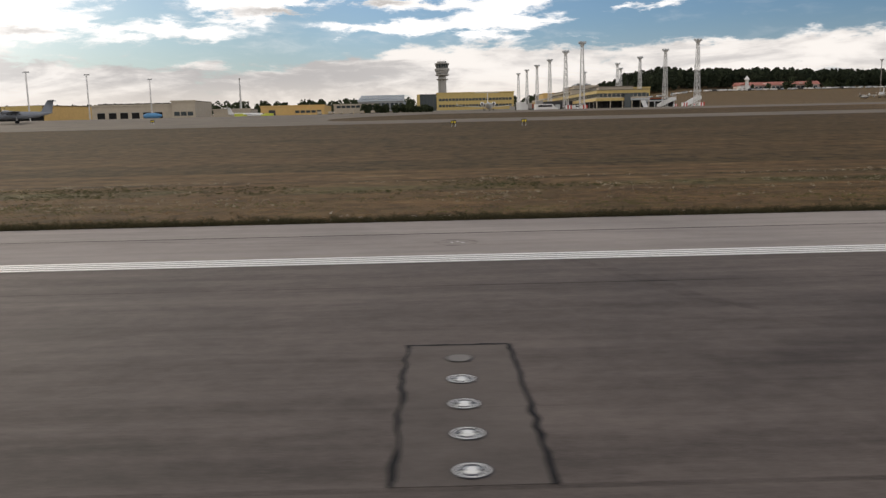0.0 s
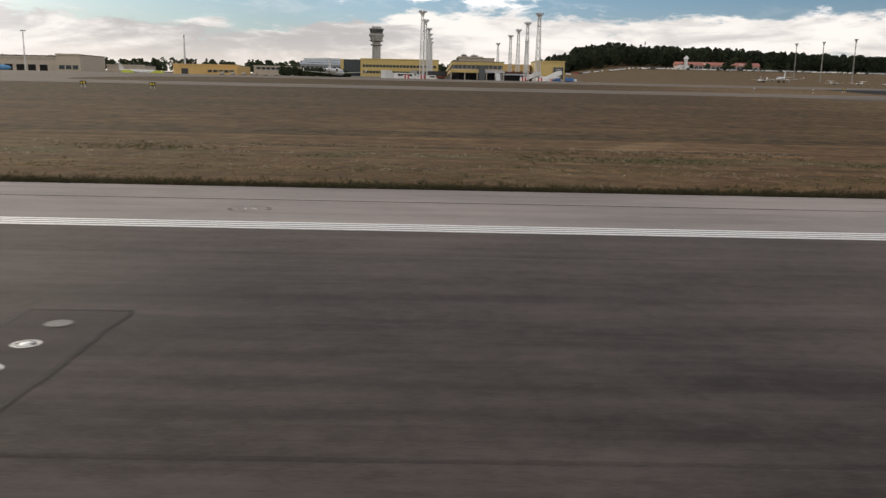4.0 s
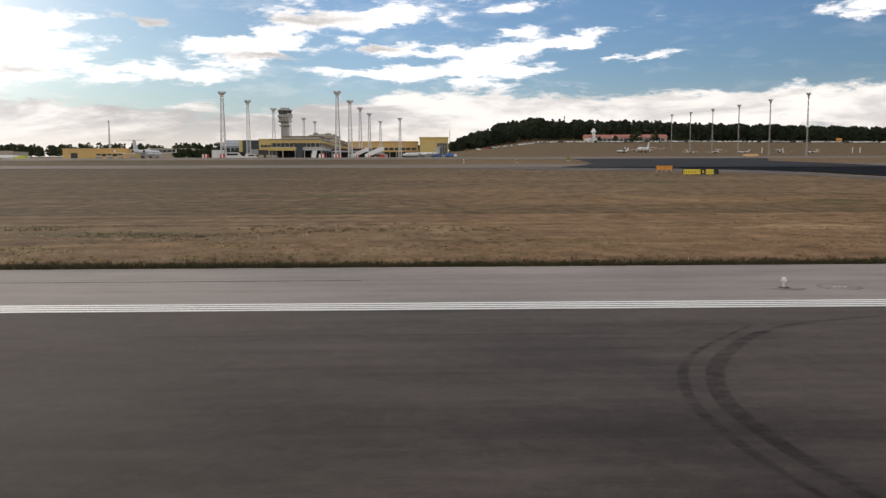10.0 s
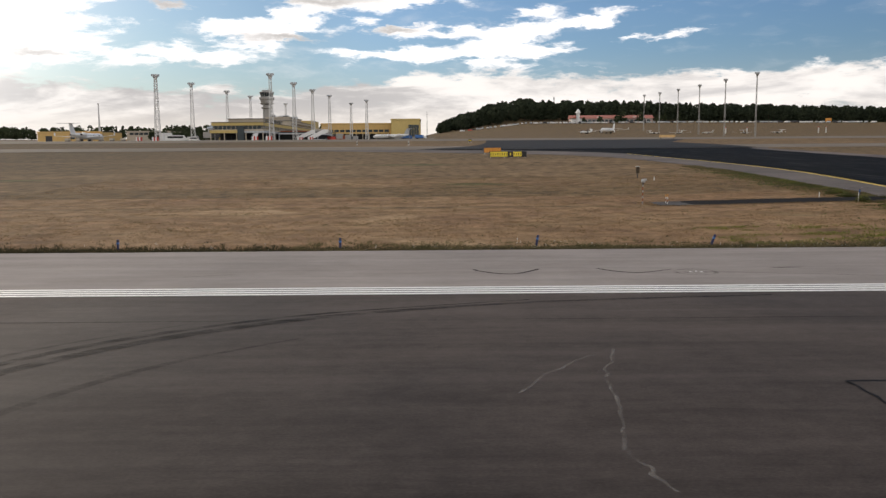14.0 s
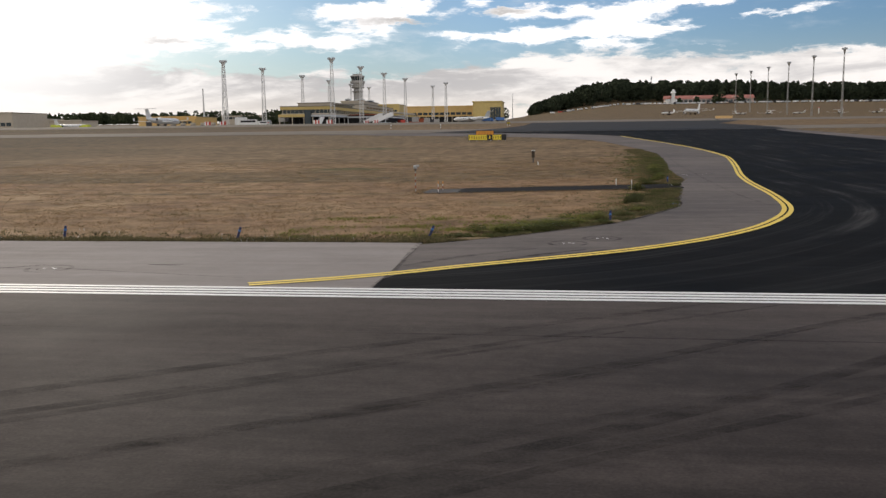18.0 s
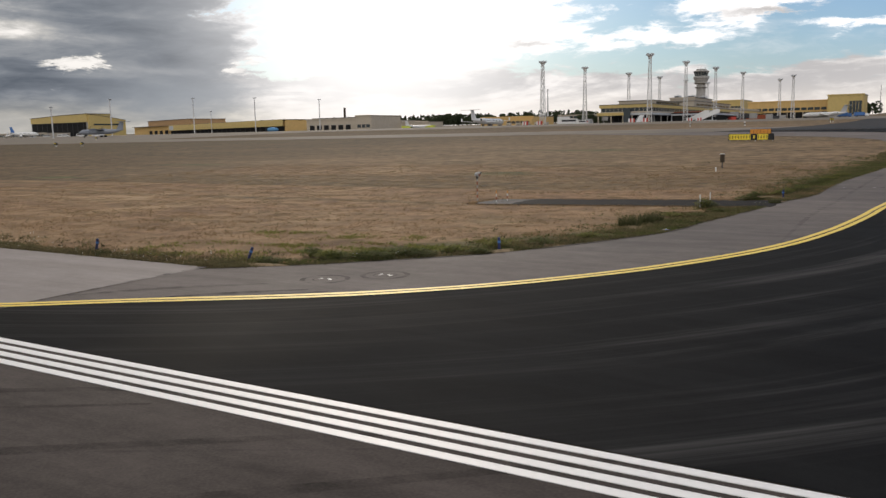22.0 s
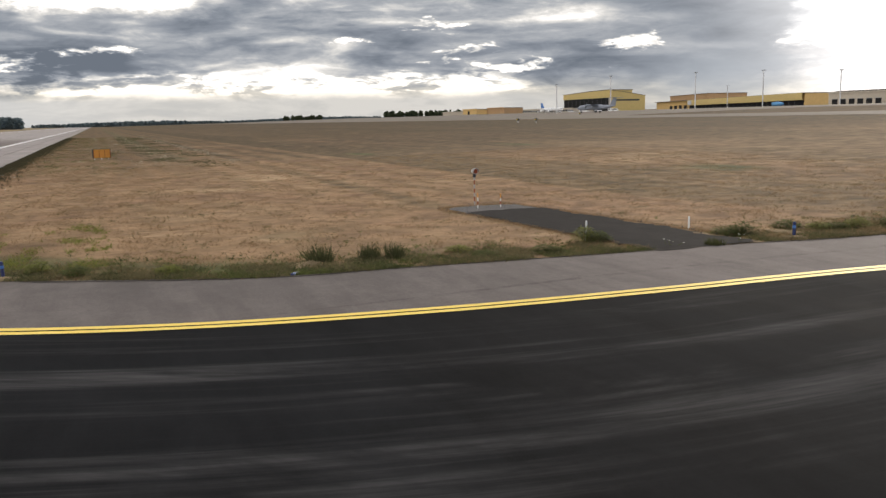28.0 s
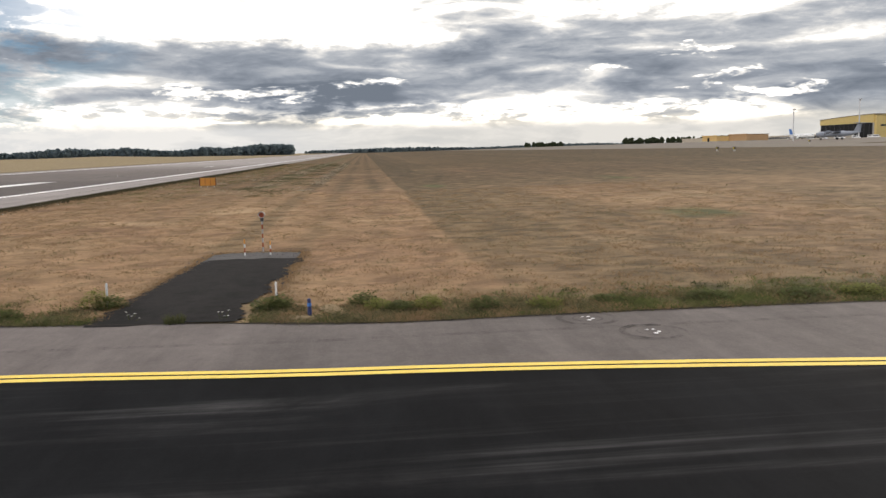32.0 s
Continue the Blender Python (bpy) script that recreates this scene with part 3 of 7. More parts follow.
M = dict(
    runway=asphalt("runway asphalt", 0.031, 0.116, 0.42, 0.72, (1.0, 0.84, 0.765), 0.07, 0.0, True),
    shoulder=asphalt("shoulder asphalt", 0.205, 0.355, 0.4, 0.40, (1.0, 0.90, 0.84), 0.05),
    old=asphalt("old taxiway shoulder", 0.088, 0.20, 0.3, 0.55, (1.0, 0.875, 0.81), 0.06),
    fresh=asphalt("fresh black asphalt", 0.0045, 0.0175, 0.2, 0.3, (0.96, 1.0, 1.06), 0.02, 0.8),
    pad=asphalt("pad asphalt", 0.006, 0.032, 0.0, 1.0, (1.0, 0.93, 0.88), 0.03),
    patch=asphalt("trench asphalt", 0.046, 0.110, 0.2, 0.5, (1.0, 0.865, 0.795), 0.04, 0.0, True),
    link=asphalt("grey link asphalt", 0.028, 0.06, 0.4, 0.2, (1.0, 1.0, 1.02), 0.04),
    concrete=asphalt("apron concrete", 0.15, 0.25, 0.3, 0.15, (1.0, 0.88, 0.73), 0.02),
    tar=worn_mark("tar joint", (0.006, 0.006, 0.006), 0.7, 0.08, 0.34, 0.97),
    shoulder_seam=worn_mark("shoulder seam", (0.030, 0.026, 0.024), 0.85, 0.22, 0.5, 0.8, 0.5, 0.25),
    crack=worn_mark("old seam", (0.022, 0.020, 0.019), 0.85, 0.38, 0.70, 0.6),
    seam=worn_mark("paving seam", (0.024, 0.022, 0.021), 0.9, 0.36, 0.72, 0.62, 0.5, 0.25),
    faint=worn_mark("old tyre rubber", (0.012, 0.011, 0.011), 0.85, 0.34, 0.76, 0.52),
    trace=worn_mark("faint trace of tyre rubber", (0.015, 0.014, 0.014), 0.85, 0.38, 0.80, 0.40),
    rubber=worn_mark("tyre rubber", (0.010, 0.010, 0.010), 0.8, 0.34, 0.66, 0.72),
    drag=worn_mark("pale drag mark", (0.15, 0.14, 0.135), 0.85, 0.45, 0.85, 0.35, 0.6, 0.4),
    hair=worn_mark("pale crack filler", (0.30, 0.28, 0.26), 0.85, 0.30, 0.70, 0.55),
    white=worn_mark("white marking paint", (0.88, 0.87, 0.85), 0.6, 0.06, 0.30, 1.0),
    white_worn=worn_mark("worn white marking paint", (0.80, 0.78, 0.75), 0.6, 0.22, 0.56, 0.85, 2.0),
    yellow=worn_mark("yellow marking paint", (0.86, 0.62, 0.09), 0.6, 0.05, 0.28, 1.0),
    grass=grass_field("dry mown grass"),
    weed_dull=leafy("dull olive weeds", (0.090, 0.084, 0.042), (0.215, 0.180, 0.095)),
    weed_bright=leafy("yellow-green weeds", (0.110, 0.130, 0.030), (0.270, 0.270, 0.080)),
    lip=painted("dark verge strip", (0.035, 0.028, 0.020), 0.95, 0.0, 0.4, 2.0),
    straw=leafy("straw blades", (0.16, 0.108, 0.058), (0.36, 0.245, 0.14), 0.5),
    weed=leafy("green weeds", (0.048, 0.064, 0.019), (0.160, 0.175, 0.060)),
    mat=leafy("dark matted grass", (0.036, 0.034, 0.019), (0.090, 0.080, 0.044)),
    bush=leafy("dark weeds", (0.040, 0.046, 0.020), (0.110, 0.112, 0.050)),
    flower=leafy("white flowers", (0.6, 0.6, 0.55), (0.8, 0.8, 0.76)),
    flower_dull=leafy("pale seed heads", (0.26, 0.22, 0.15), (0.50, 0.45, 0.34)),
    leaf=leafy("conifer foliage", (0.022, 0.032, 0.022), (0.070, 0.085, 0.050)),
    leaf2=leafy("broadleaf foliage", (0.030, 0.044, 0.024), (0.085, 0.100, 0.052)),
    # distance haze is mixed into this foliage colour
    haze_leaf=leafy("far foliage with haze tint", (0.105, 0.140, 0.150), (0.150, 0.185, 0.190)),
    bark=painted("bark", (0.07, 0.055, 0.04), 0.9),
    steel=painted("galvanised steel", (0.66, 0.66, 0.65), 0.6, 0.1),
    dark_steel=painted("dark steel", (0.06, 0.06, 0.065), 0.5, 0.4),
    ochre=painted("yellow facade sheet", (0.60, 0.45, 0.165), 0.6),
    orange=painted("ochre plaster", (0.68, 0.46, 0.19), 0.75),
    beige=painted("beige concrete", (0.52, 0.455, 0.365), 0.85),
    tan=painted("brown-tan sheet", (0.46, 0.29, 0.15), 0.7),
    grey=painted("grey concrete", (0.40, 0.39, 0.37), 0.85),
    roof=painted("roof felt", (0.20, 0.18, 0.15), 0.9),
    silver=painted("silver roof sheet", (0.42, 0.46, 0.50), 0.4, 0.5),
    whitep=painted("white paint", (0.78, 0.78, 0.77), 0.4, 0.0, 0.12),
    lightgrey=painted("light grey paint", (0.50, 0.52, 0.54), 0.45),
    blue=painted("blue paint", (0.05, 0.16, 0.42), 0.5),
    navy=painted("navy paint", (0.018, 0.028, 0.10), 0.5),
    skyblue=painted("pale blue tarpaulin", (0.12, 0.30, 0.52), 0.7),
    red=painted("red paint", (0.52, 0.05, 0.03), 0.55),
    rust=painted("red oxide paint", (0.33, 0.09, 0.045), 0.7),
    tile=painted("red roof tile", (0.46, 0.20, 0.16), 0.8),
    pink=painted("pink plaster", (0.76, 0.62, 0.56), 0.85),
    black=painted("black", (0.012, 0.012, 0.013), 0.6),
    rubberp=painted("tyre", (0.015, 0.015, 0.016), 0.85),
    signy=painted("sign yellow", (0.85, 0.66, 0.05), 0.45, 0.0, 0.1),
    signo=painted("sign orange", (0.70, 0.30, 0.04), 0.5, 0.0, 0.15),
    dull=painted("dull worn steel", (0.20, 0.19, 0.18), 0.7),
    slate=painted("slate grey paint", (0.24, 0.265, 0.31), 0.5),
    signpale=painted("faded orange sheet", (0.74, 0.47, 0.20), 0.6),
    lime=painted("lime yellow paint", (0.62, 0.68, 0.08), 0.5),
    chalk=painted("chalk white plastic", (0.72, 0.72, 0.70), 0.6),
    lens=painted("lamp lens", (0.80, 0.80, 0.76), 0.25, 0.0, 0.1),
    rubble=asphalt("gravel", 0.045, 0.12, 0.0, 0.8),
    soil=painted("dry soil", (0.26, 0.19, 0.11), 0.95, 0.0, 0.4, 2.0),
    # shade is painted in as near-black where ground floors and doorways are unlit
    glass=glassy("dark glass"), shade=painted("near-black fill for shade", (0.02, 0.02, 0.02), 0.9),
)

# ---- mesh helpers ----
def box(bm, x0, x1, y0, y1, z0, z1, m=None):
    vs = [bm.verts.new(p) for p in ((x0, y0, z0), (x1, y0, z0), (x1, y1, z0), (x0, y1, z0), (x0, y0, z1), (x1, y0, z1), (x1, y1, z1), (x0, y1, z1))]
    if m is not None:
        for v in vs:
            v.co = m @ v.co
    for f in ((3, 2, 1, 0), (4, 5, 6, 7), (0, 1, 5, 4), (1, 2, 6, 5), (2, 3, 7, 6), (3, 0, 4, 7)):
        bm.faces.new([vs[i] for i in f])
    return bm


def loft(bm, rings, closed=True, caps=True):
    """Rings of equal length, joined into a skin."""
    vs = [[bm.verts.new(p) for p in r] for r in rings]
    n = len(vs[0])
    for a, b in zip(vs, vs[1:]):
        for i in range(n if closed else n - 1):
            bm.faces.new((a[i], a[(i + 1) % n], b[(i + 1) % n], b[i]))
    if caps and closed:
        bm.faces.new(vs[0][::-1])
        bm.faces.new(vs[-1])
    return bm


def tube(bm, p0, p1, r0, r1=None, n=8):
    p0, p1 = Vector(p0), Vector(p1)
    q = (p1 - p0).to_track_quat("Z", "Y")
    r1 = r0 if r1 is None else r1
    ring = lambda p, r: [p + q @ Vector((r * math.cos(6.28319 * i / n), r * math.sin(6.28319 * i / n), 0)) for i in range(n)]
    return loft(bm, [ring(p0, r0), ring(p1, r1)])


def disc(bm, x, y, z, r, n=20, rin=0.0, sy=1.0):
    out = [bm.verts.new((x + r * math.cos(6.28319 * i / n), y + sy * r * math.sin(6.28319 * i / n), z)) for i in range(n)]
    if not rin:
        bm.faces.new(out)
        return bm
    inn = [bm.verts.new((x + rin * math.cos(6.28319 * i / n), y + sy * rin * math.sin(6.28319 * i / n), z)) for i in range(n)]
    for i in range(n):
        bm.faces.new((out[i], out[(i + 1) % n], inn[(i + 1) % n], inn[i]))
    return bm


def poly(bm, pts, z0, z1, m=None):
    """An upright prism over a plan outline."""
    loft(bm, [[(x, y, z0) for x, y in pts], [(x, y, z1) for x, y in pts]])
    if m is not None:
        bmesh.ops.transform(bm, matrix=m, verts=bm.verts)
    return bm


def mesh_of(name, bm, mat):
    bmesh.ops.recalc_face_normals(bm, faces=bm.faces)
    me = bpy.data.meshes.new(name)
    bm.to_mesh(me)
    bm.free()
    me.materials.append(mat)
    return me


def part(name, bm, mat, parent=None, label="", smooth=False):
    ob = new(name, mesh_of(name, bm, mat))
    if smooth:
        ob.data.polygons.foreach_set("use_smooth", [True] * len(ob.data.polygons))
    if parent is not None:
        ob.parent = parent
    if label:
        ob["label"] = label
    return ob


def thing(name, label, category, at=(0, 0, 0), turn=0.0, group="", kind=""):
    ob = new(name)
    ob.matrix_basis = pose(*at, 0, 0, turn)
    return tagged(ob, label, category, group, kind)


def quads(name, verts, faces, mat):
    me = bpy.data.meshes.new(name)
    me.from_pydata([tuple(v) for v in verts], [], [tuple(f) for f in faces])
    me.materials.append(mat)
    return new(name, me)


def B():
    return bmesh.new()


# ---- the lie of the land ----
RISE_Y = [-60, 30, 55, 80, 131, 190, 240, 270, 330, 420, 600, 850, 1200, 3600]
RISE_Z = [0, 0, 0.05, 0.55, 1.95, 3.6, 4.9, 6.0, 7.2, 7.7, 10.0, 15.0, 19.0, 24.0]
EAST_Y = [380, 523, 700, 828, 900, 1000, 1100, 3600]
EAST_Z = [0, 3.0, 8.0, 12.5, 18.0, 27.0, 26.0, 10.0]


def lerp(v, xs, ys):
    return float(np.interp(v, xs, ys))


# the taxiway lies on a low bank
BANK_Y = [26, 29, 32, 40, 44, 52, 58, 66, 75, 86, 105, 140]
BANK_Z = [0, 0.11, 0.15, 0.17, 0.18, 0.26, 0.28, 0.27, 0.24, 0.18, 0.12, 0.03]


def height(x, y):
    z = lerp(y, RISE_Y, RISE_Z) * lerp(x, [-2500, -800], [0.45, 1.0]) + lerp(y, BANK_Y, BANK_Z) * lerp(x, [187, 200], [0, 1])
    fall = 1.0 - lerp(y, [835, 900], [0, 1]) * lerp(x, [260, 330, 480, 640, 900], [0, 0.06, 0.24, 0.36, 0.45])
    z += 3.1 * math.exp(-((x + 640) / 210) ** 2 - ((y + 205) / 60) ** 2)
    return z + lerp(x, [150, 260], [0, 1]) * lerp(y, EAST_Y, EAST_Z) * lerp(x, [420, 900], [1.0, 0.75]) * fall


def sheet(name, rows, mat, lift, label, category, kind="structure", steps=6):
    """A pavement sheet over the land. rows: (y, x from, x to)."""
    verts, faces = [], []
    for y, a, b in rows:
        verts += [(a + (b - a) * i / steps, y, height(a + (b - a) * i / steps, y) + lift) for i in range(steps + 1)]
    for j in range(len(rows) - 1):
        for i in range(steps):
            k = j * (steps + 1) + i
            faces.append((k, k + 1, k + steps + 2, k + steps + 1))
    return tagged(quads(name, verts, faces, mat), label, category, kind=kind)


def dense(table, knots=RISE_Y, step=4.0):
    """Rows (y, x from, x to) filled in so that they follow the land."""
    ys = [r[0] for r in table]
    want = sorted({*ys, *[k for k in knots if ys[0] < k < ys[-1]], *np.arange(ys[0], ys[-1], step).tolist()})
    return [(y, lerp(y, ys, [r[1] for r in table]), lerp(y, ys, [r[2] for r in table])) for y in want]


# ---- ground and pavements ----
gx = [-3600, -2500, -1800, -1300, -1000, -800, -650, -500, -380, -280, -200, -140, -90, -40, 0, 40, 80, 120, 150, 178, 187, 194, 200, 206, 232, 260, 300, 350, 420, 520, 650, 900, 1400, 2200, 3600]
gy = [-3600, -1500, -600, -320, -260, -230, -205, -180, -150, -120, -90, -60, -31, 22, 26, 29, 30, 32, 36, 40, 44, 48, 52, 55, 58, 62, 66, 70, 75, 80, 86, 95, 105, 120, 131, 140, 160, 190, 240, 270, 300, 330, 380, 420, 470, 523, 600, 700, 760, 828, 850, 900, 950, 1000, 1100, 1200, 1700, 2500, 3600]
verts = [(x, y, height(x, y) - 0.03) for y in gy for x in gx]
faces = [(j * len(gx) + i, j * len(gx) + i + 1, (j + 1) * len(gx) + i + 1, (j + 1) * len(gx) + i) for j in range(len(gy) - 1) for i in range(len(gx) - 1)]
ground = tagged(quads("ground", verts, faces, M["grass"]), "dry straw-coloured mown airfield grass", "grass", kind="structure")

sheet("runway", [(-22.5, -2600, 900), (22.5, -2600, 900)], M["runway"], 0.0, "worn dark asphalt runway with tyre marks", "runway", steps=40)
sheet("runway_shoulder", [(22.5, -2600, 189.42), (30.0, -2600, 189.42)], M["shoulder"], 0.0, "pale grey asphalt runway shoulder", "shoulder", steps=40)
sheet("runway_shoulder", [(-30.0, -2600, 900), (-22.5, -2600, 900)], M["shoulder"], 0.0, "pale grey asphalt runway shoulder", "shoulder", steps=40)
LEFT = [(22.5, 185.9), (22.75, 186.45), (23.65, 188.3), (24.6, 189.8), (26.05, 191.8), (28.9, 196.4), (32.2, 199.6), (35.9, 201.65), (39.5, 202.95), (43.6, 203.75), (48, 204.3), (52, 204.65), 
        (60, 205.6), (70, 207.4), (78, 208.75), (83, 209.5), (84.5, 209.65), (90, 209.85), (96, 209.85), (105, 209.5), (115, 208.6), (130, 206.9), (145, 205.2), (152, 202), (160, 196), (168, 186), (176, 170)]
GRASS = [(22.5, 189.42), (29.6, 189.42), (31.53, 192.22), (35.25, 196.0), (40.86, 198.84), (44.27, 199.31), (48.98, 200.14), (53.84, 200.84), (57.08, 201.52), (61.25, 201.6), (66.38, 201.9), (73.49, 202.7), (80, 203.3), (90, 204.0), (100, 203.5), (110, 202.4), (120, 201.2),
         (130, 199.4), (137, 196.2), (143, 192), (150, 184), (160, 168), (176, 140)]
RIGHT = [(22.5, 285), (30, 266), (45, 251), (60, 244), (80, 239.5), (100, 237.4), (119, 236.7), (133, 236.5), (150, 236.1), (165, 235.8), (172, 236.5), (176, 239)]
lx = lambda tab, y: lerp(y, [r[0] for r in tab], [r[1] for r in tab])
ys = sorted({r[0] for r in LEFT} | {r[0] for r in GRASS} | {r[0] for r in RIGHT})
sheet("taxiway_shoulder", dense([(y, lx(GRASS, y), max(lx(LEFT, y), lx(GRASS, y)) + 0.6) for y in ys], step=1.0), M["old"], 0.001, "worn grey-brown taxiway shoulder asphalt", "shoulder")
sheet("taxiway_shoulder", dense([(y, lx(RIGHT, y) - 0.6, lx(RIGHT, y) + lerp(y, [120, 176], [6.0, 3.4])) for y in ys], step=3.0), M["old"], 0.001, "worn grey-brown taxiway shoulder asphalt", "shoulder")
sheet("taxiway", dense([(y, max(lx(LEFT, y), 189.42 if y < 24.3 else 0), lx(RIGHT, y)) for y in ys], step=1.0), M["fresh"], 0.008, "fresh black asphalt taxiway", "taxiway")
sheet("parallel_taxiway", dense([(176, -1200, 700), (190, -1200, 700), (204, -1200, 700)]), M["concrete"], 0.03, "pale concrete parallel taxiway", "taxiway", steps=60)
sheet("taxiway_link", dense([(176, 168, 240), (190, 176, 241), (207, 182, 241), (235, 186, 238), (264, 188, 250)]), M["link"], 0.06, "dark asphalt taxiway link to the apron", "taxiway")
sheet("apron", dense([(264, -1000, 460), (380, -1000, 460)]), M["concrete"], 0.03, "pale worn concrete apron", "apron", steps=60)
sheet("apron", dense([(380.05, -1000, 170), (700, -1000, 170)]), M["concrete"], 0.03, "pale worn concrete apron", "apron", steps=60)

sheet("apron", dense([(204.02, -1000, -20), (209, -1000, -25), (218, -1000, -27.5), (230, -1000, -28), (240, -1000, -26), (250, -1000, -19), (263.95, -1000, 0)]), M["concrete"], 0.03, "pale worn concrete apron", "apron", steps=40)

# ---- runway markings and lights ----
def ribbon(bm, pts, width, lift, offset=0.0):
    """A flat strip along a line on the land."""
    pts = [Vector((p[0], p[1])) for p in pts]
    prev = None
    for i, p in enumerate(pts):
        d = (pts[min(i + 1, len(pts) - 1)] - pts[max(i - 1, 0)]).normalized()
        nrm = Vector((-d.y, d.x))
        w = width[i] if isinstance(width, (list, tuple)) else width
        a, b = p + nrm * (offset + w / 2), p + nrm * (offset - w / 2)
        now = [bm.verts.new((q.x, q.y, height(q.x, q.y) + lift)) for q in (a, b)]
        if prev:
            bm.faces.new((prev[0], prev[1], now[1], now[0]))
        prev = now
    return bm


def curve(pts, n=10):
    """A smooth line through points (Catmull-Rom)."""
    pts = [Vector((p[0], p[1])) for p in pts]
    ext = [2 * pts[0] - pts[1], *pts, 2 * pts[-1] - pts[-2]]
    out = []
    for a, b, c, d in zip(ext, ext[1:], ext[2:], ext[3:]):
        for i in range(n):
            t = i / n
            out.append(0.5 * (2 * b + (c - a) * t + (2 * a - 5 * b + 4 * c - d) * t * t + (3 * b - a - 3 * c + d) * t ** 3))
    return [*out, pts[-1]]


stripe = thing("edge_marking", "white runway edge stripe painted as four lines", "marking", kind="structure")
for y in (22.37, 22.085, 21.80, 21.515):
    bm = B()
    for k in range(70):
        box(bm, -2500 + k * 48.0, -2500 + k * 48.0 + 48.0, y - 0.078, y + 0.078, 0.001, 0.011)
    part("line", bm, M["white"], stripe)
stripe = thing("edge_marking", "white runway edge stripe on the far side", "marking", kind="structure")
part("line", box(B(), -2500, 860, -22.4, -21.5, 0.001, 0.011), M["white"], stripe)

aim = thing("touchdown_marking", "white touchdown marking of thin painted bars", "marking", kind="structure")
for x0, x1 in ((89.45, 95.68), (95.80, 117.90)):
    for i in range(11):
        y = 10.554 - i * 0.253
        s = 0.015 * i
        bm = B()
        poly(bm, [(x0 + s, y - 0.078), (x1 + s, y - 0.078), (x1 + s, y + 0.078), (x0 + s, y + 0.078)], 0.004, 0.013)
        part("bar", bm, M["white_worn" if x0 < 90 else "white"], aim)
part("end_line", box(B(), 117.96, 118.02, 7.9, 10.632, 0.004, 0.0125), M["white"], aim)
far_mark = thing("touchdown_marking", "faded white touchdown bar far along the runway", "marking", kind="structure")
part("bar", box(B(), -44, -30, 9.6, 10.1, 0.004, 0.012), M["white"], far_mark)
centre = thing("centreline_marking", "white dashed runway centreline", "marking", kind="structure")
for k in range(22, 24):
    part("dash", box(B(), -1000 + k * 50.0, -970 + k * 50.0, -0.45, 0.45, 0.003, 0.011), M["white"], centre)

# seams between paving lanes
seams = thing("paving_seams", "dark longitudinal paving seams in the asphalt", "seam", kind="structure")
for y, w in ((18.4, 0.07), (26.65, 0.09), (8.66, 0.11), (3.9, 0.05)):
    part("seam", ribbon(B(), [(-1200 + 10 * i if i < 139 or y < 20 else 189.2, y + 0.03 * math.sin(i * 1.7)) for i in range(240 if y < 20 else 140)], w, 0.006), M["shoulder_seam" if y > 20 else "seam"], seams)
part("seam", ribbon(B(), [(189.42, 22.6), (189.5, 25), (189.4, 27.5), (189.35, 30)], [0.16, 0.12, 0.14, 0.2], 0.014), M["crack"], seams)

# inset touchdown lights: a trench patch with tar edges, a plain cover and four lights
light_proto = None


def inset_light(x, y, dull):
    ob = thing("inset_runway_light" if not dull else "light_cover", "flush steel runway light with white glare lens" if not dull else "round grey steel blanking cover in the asphalt",
               "runway light" if not dull else "cover", (x, y, 0.006), group="touchdown lights")
    part("ring", disc(B(), 0, 0, 0.008, 0.205, 24, 0.178), M["black"], ob)
    part("rim", disc(B(), 0, 0, 0.012, 0.178, 24, 0.150), M["chalk" if not dull else "grey"], ob)
    part("plate", disc(B(), 0, 0, 0.009, 0.150, 24, 0.100), M["dark_steel"], ob)
    bm = B()
    if dull:
        disc(bm, 0, 0, 0.013, 0.18, 24)
        part("lid", bm, M["dull"], ob)
    else:
        loft(bm, [[(r * math.cos(6.28319 * i / 16), r * math.sin(6.28319 * i / 16), z) for i in range(16)] for r, z in ((0.102, 0.01), (0.072, 0.022), (0.03, 0.026))])
        part("lens", bm, M["lens"], ob)
        bm = B()
        part("bolt", box(bm, -0.115, -0.072, -0.025, 0.025, 0.01, 0.03), M["dark_steel"], ob)
        part("bolt", box(B(), 0.072, 0.115, -0.025, 0.025, 0.01, 0.03), M["dark_steel"], ob)
    return ob


rnd = random.Random(4)
lamp = inset_light(0.0, 11.99, False)
cover = inset_light(0.0, 12.97, True)
for k in range(-6, 8):
    x = 30.0 * k
    trench = thing("light_trench", "asphalt trench patch with black tar edges round a row of runway lights", "patch", kind="structure")
    part("fill", box(B(), x - 0.78, x + 0.80, 8.72, 13.72, 0.0005, 0.0065), M["patch"], trench)
    for sx in (-0.78, 0.80):
        part("joint", ribbon(B(), [(x + sx + rnd.uniform(-.035, .035), 8.7 + 0.25 * i) for i in range(21)], [rnd.uniform(.035, .095) for i in range(21)], 0.0095), M["tar"], trench)
    part("joint", ribbon(B(), [(x - 0.8 + 0.2 * i, 13.72 + rnd.uniform(-.012, .012)) for i in range(9)], [rnd.uniform(.05, .09) for i in range(9)], 0.0095), M["tar"], trench)
    for j, y in enumerate((12.97, 11.99, 11.0, 10.03, 9.045)):
        if k == 0 and j in (0, 1):
            continue
        copy_thing(cover if j == 0 else lamp, pose(x, y, 0.006, 0, 0, rnd.uniform(-8, 8)))


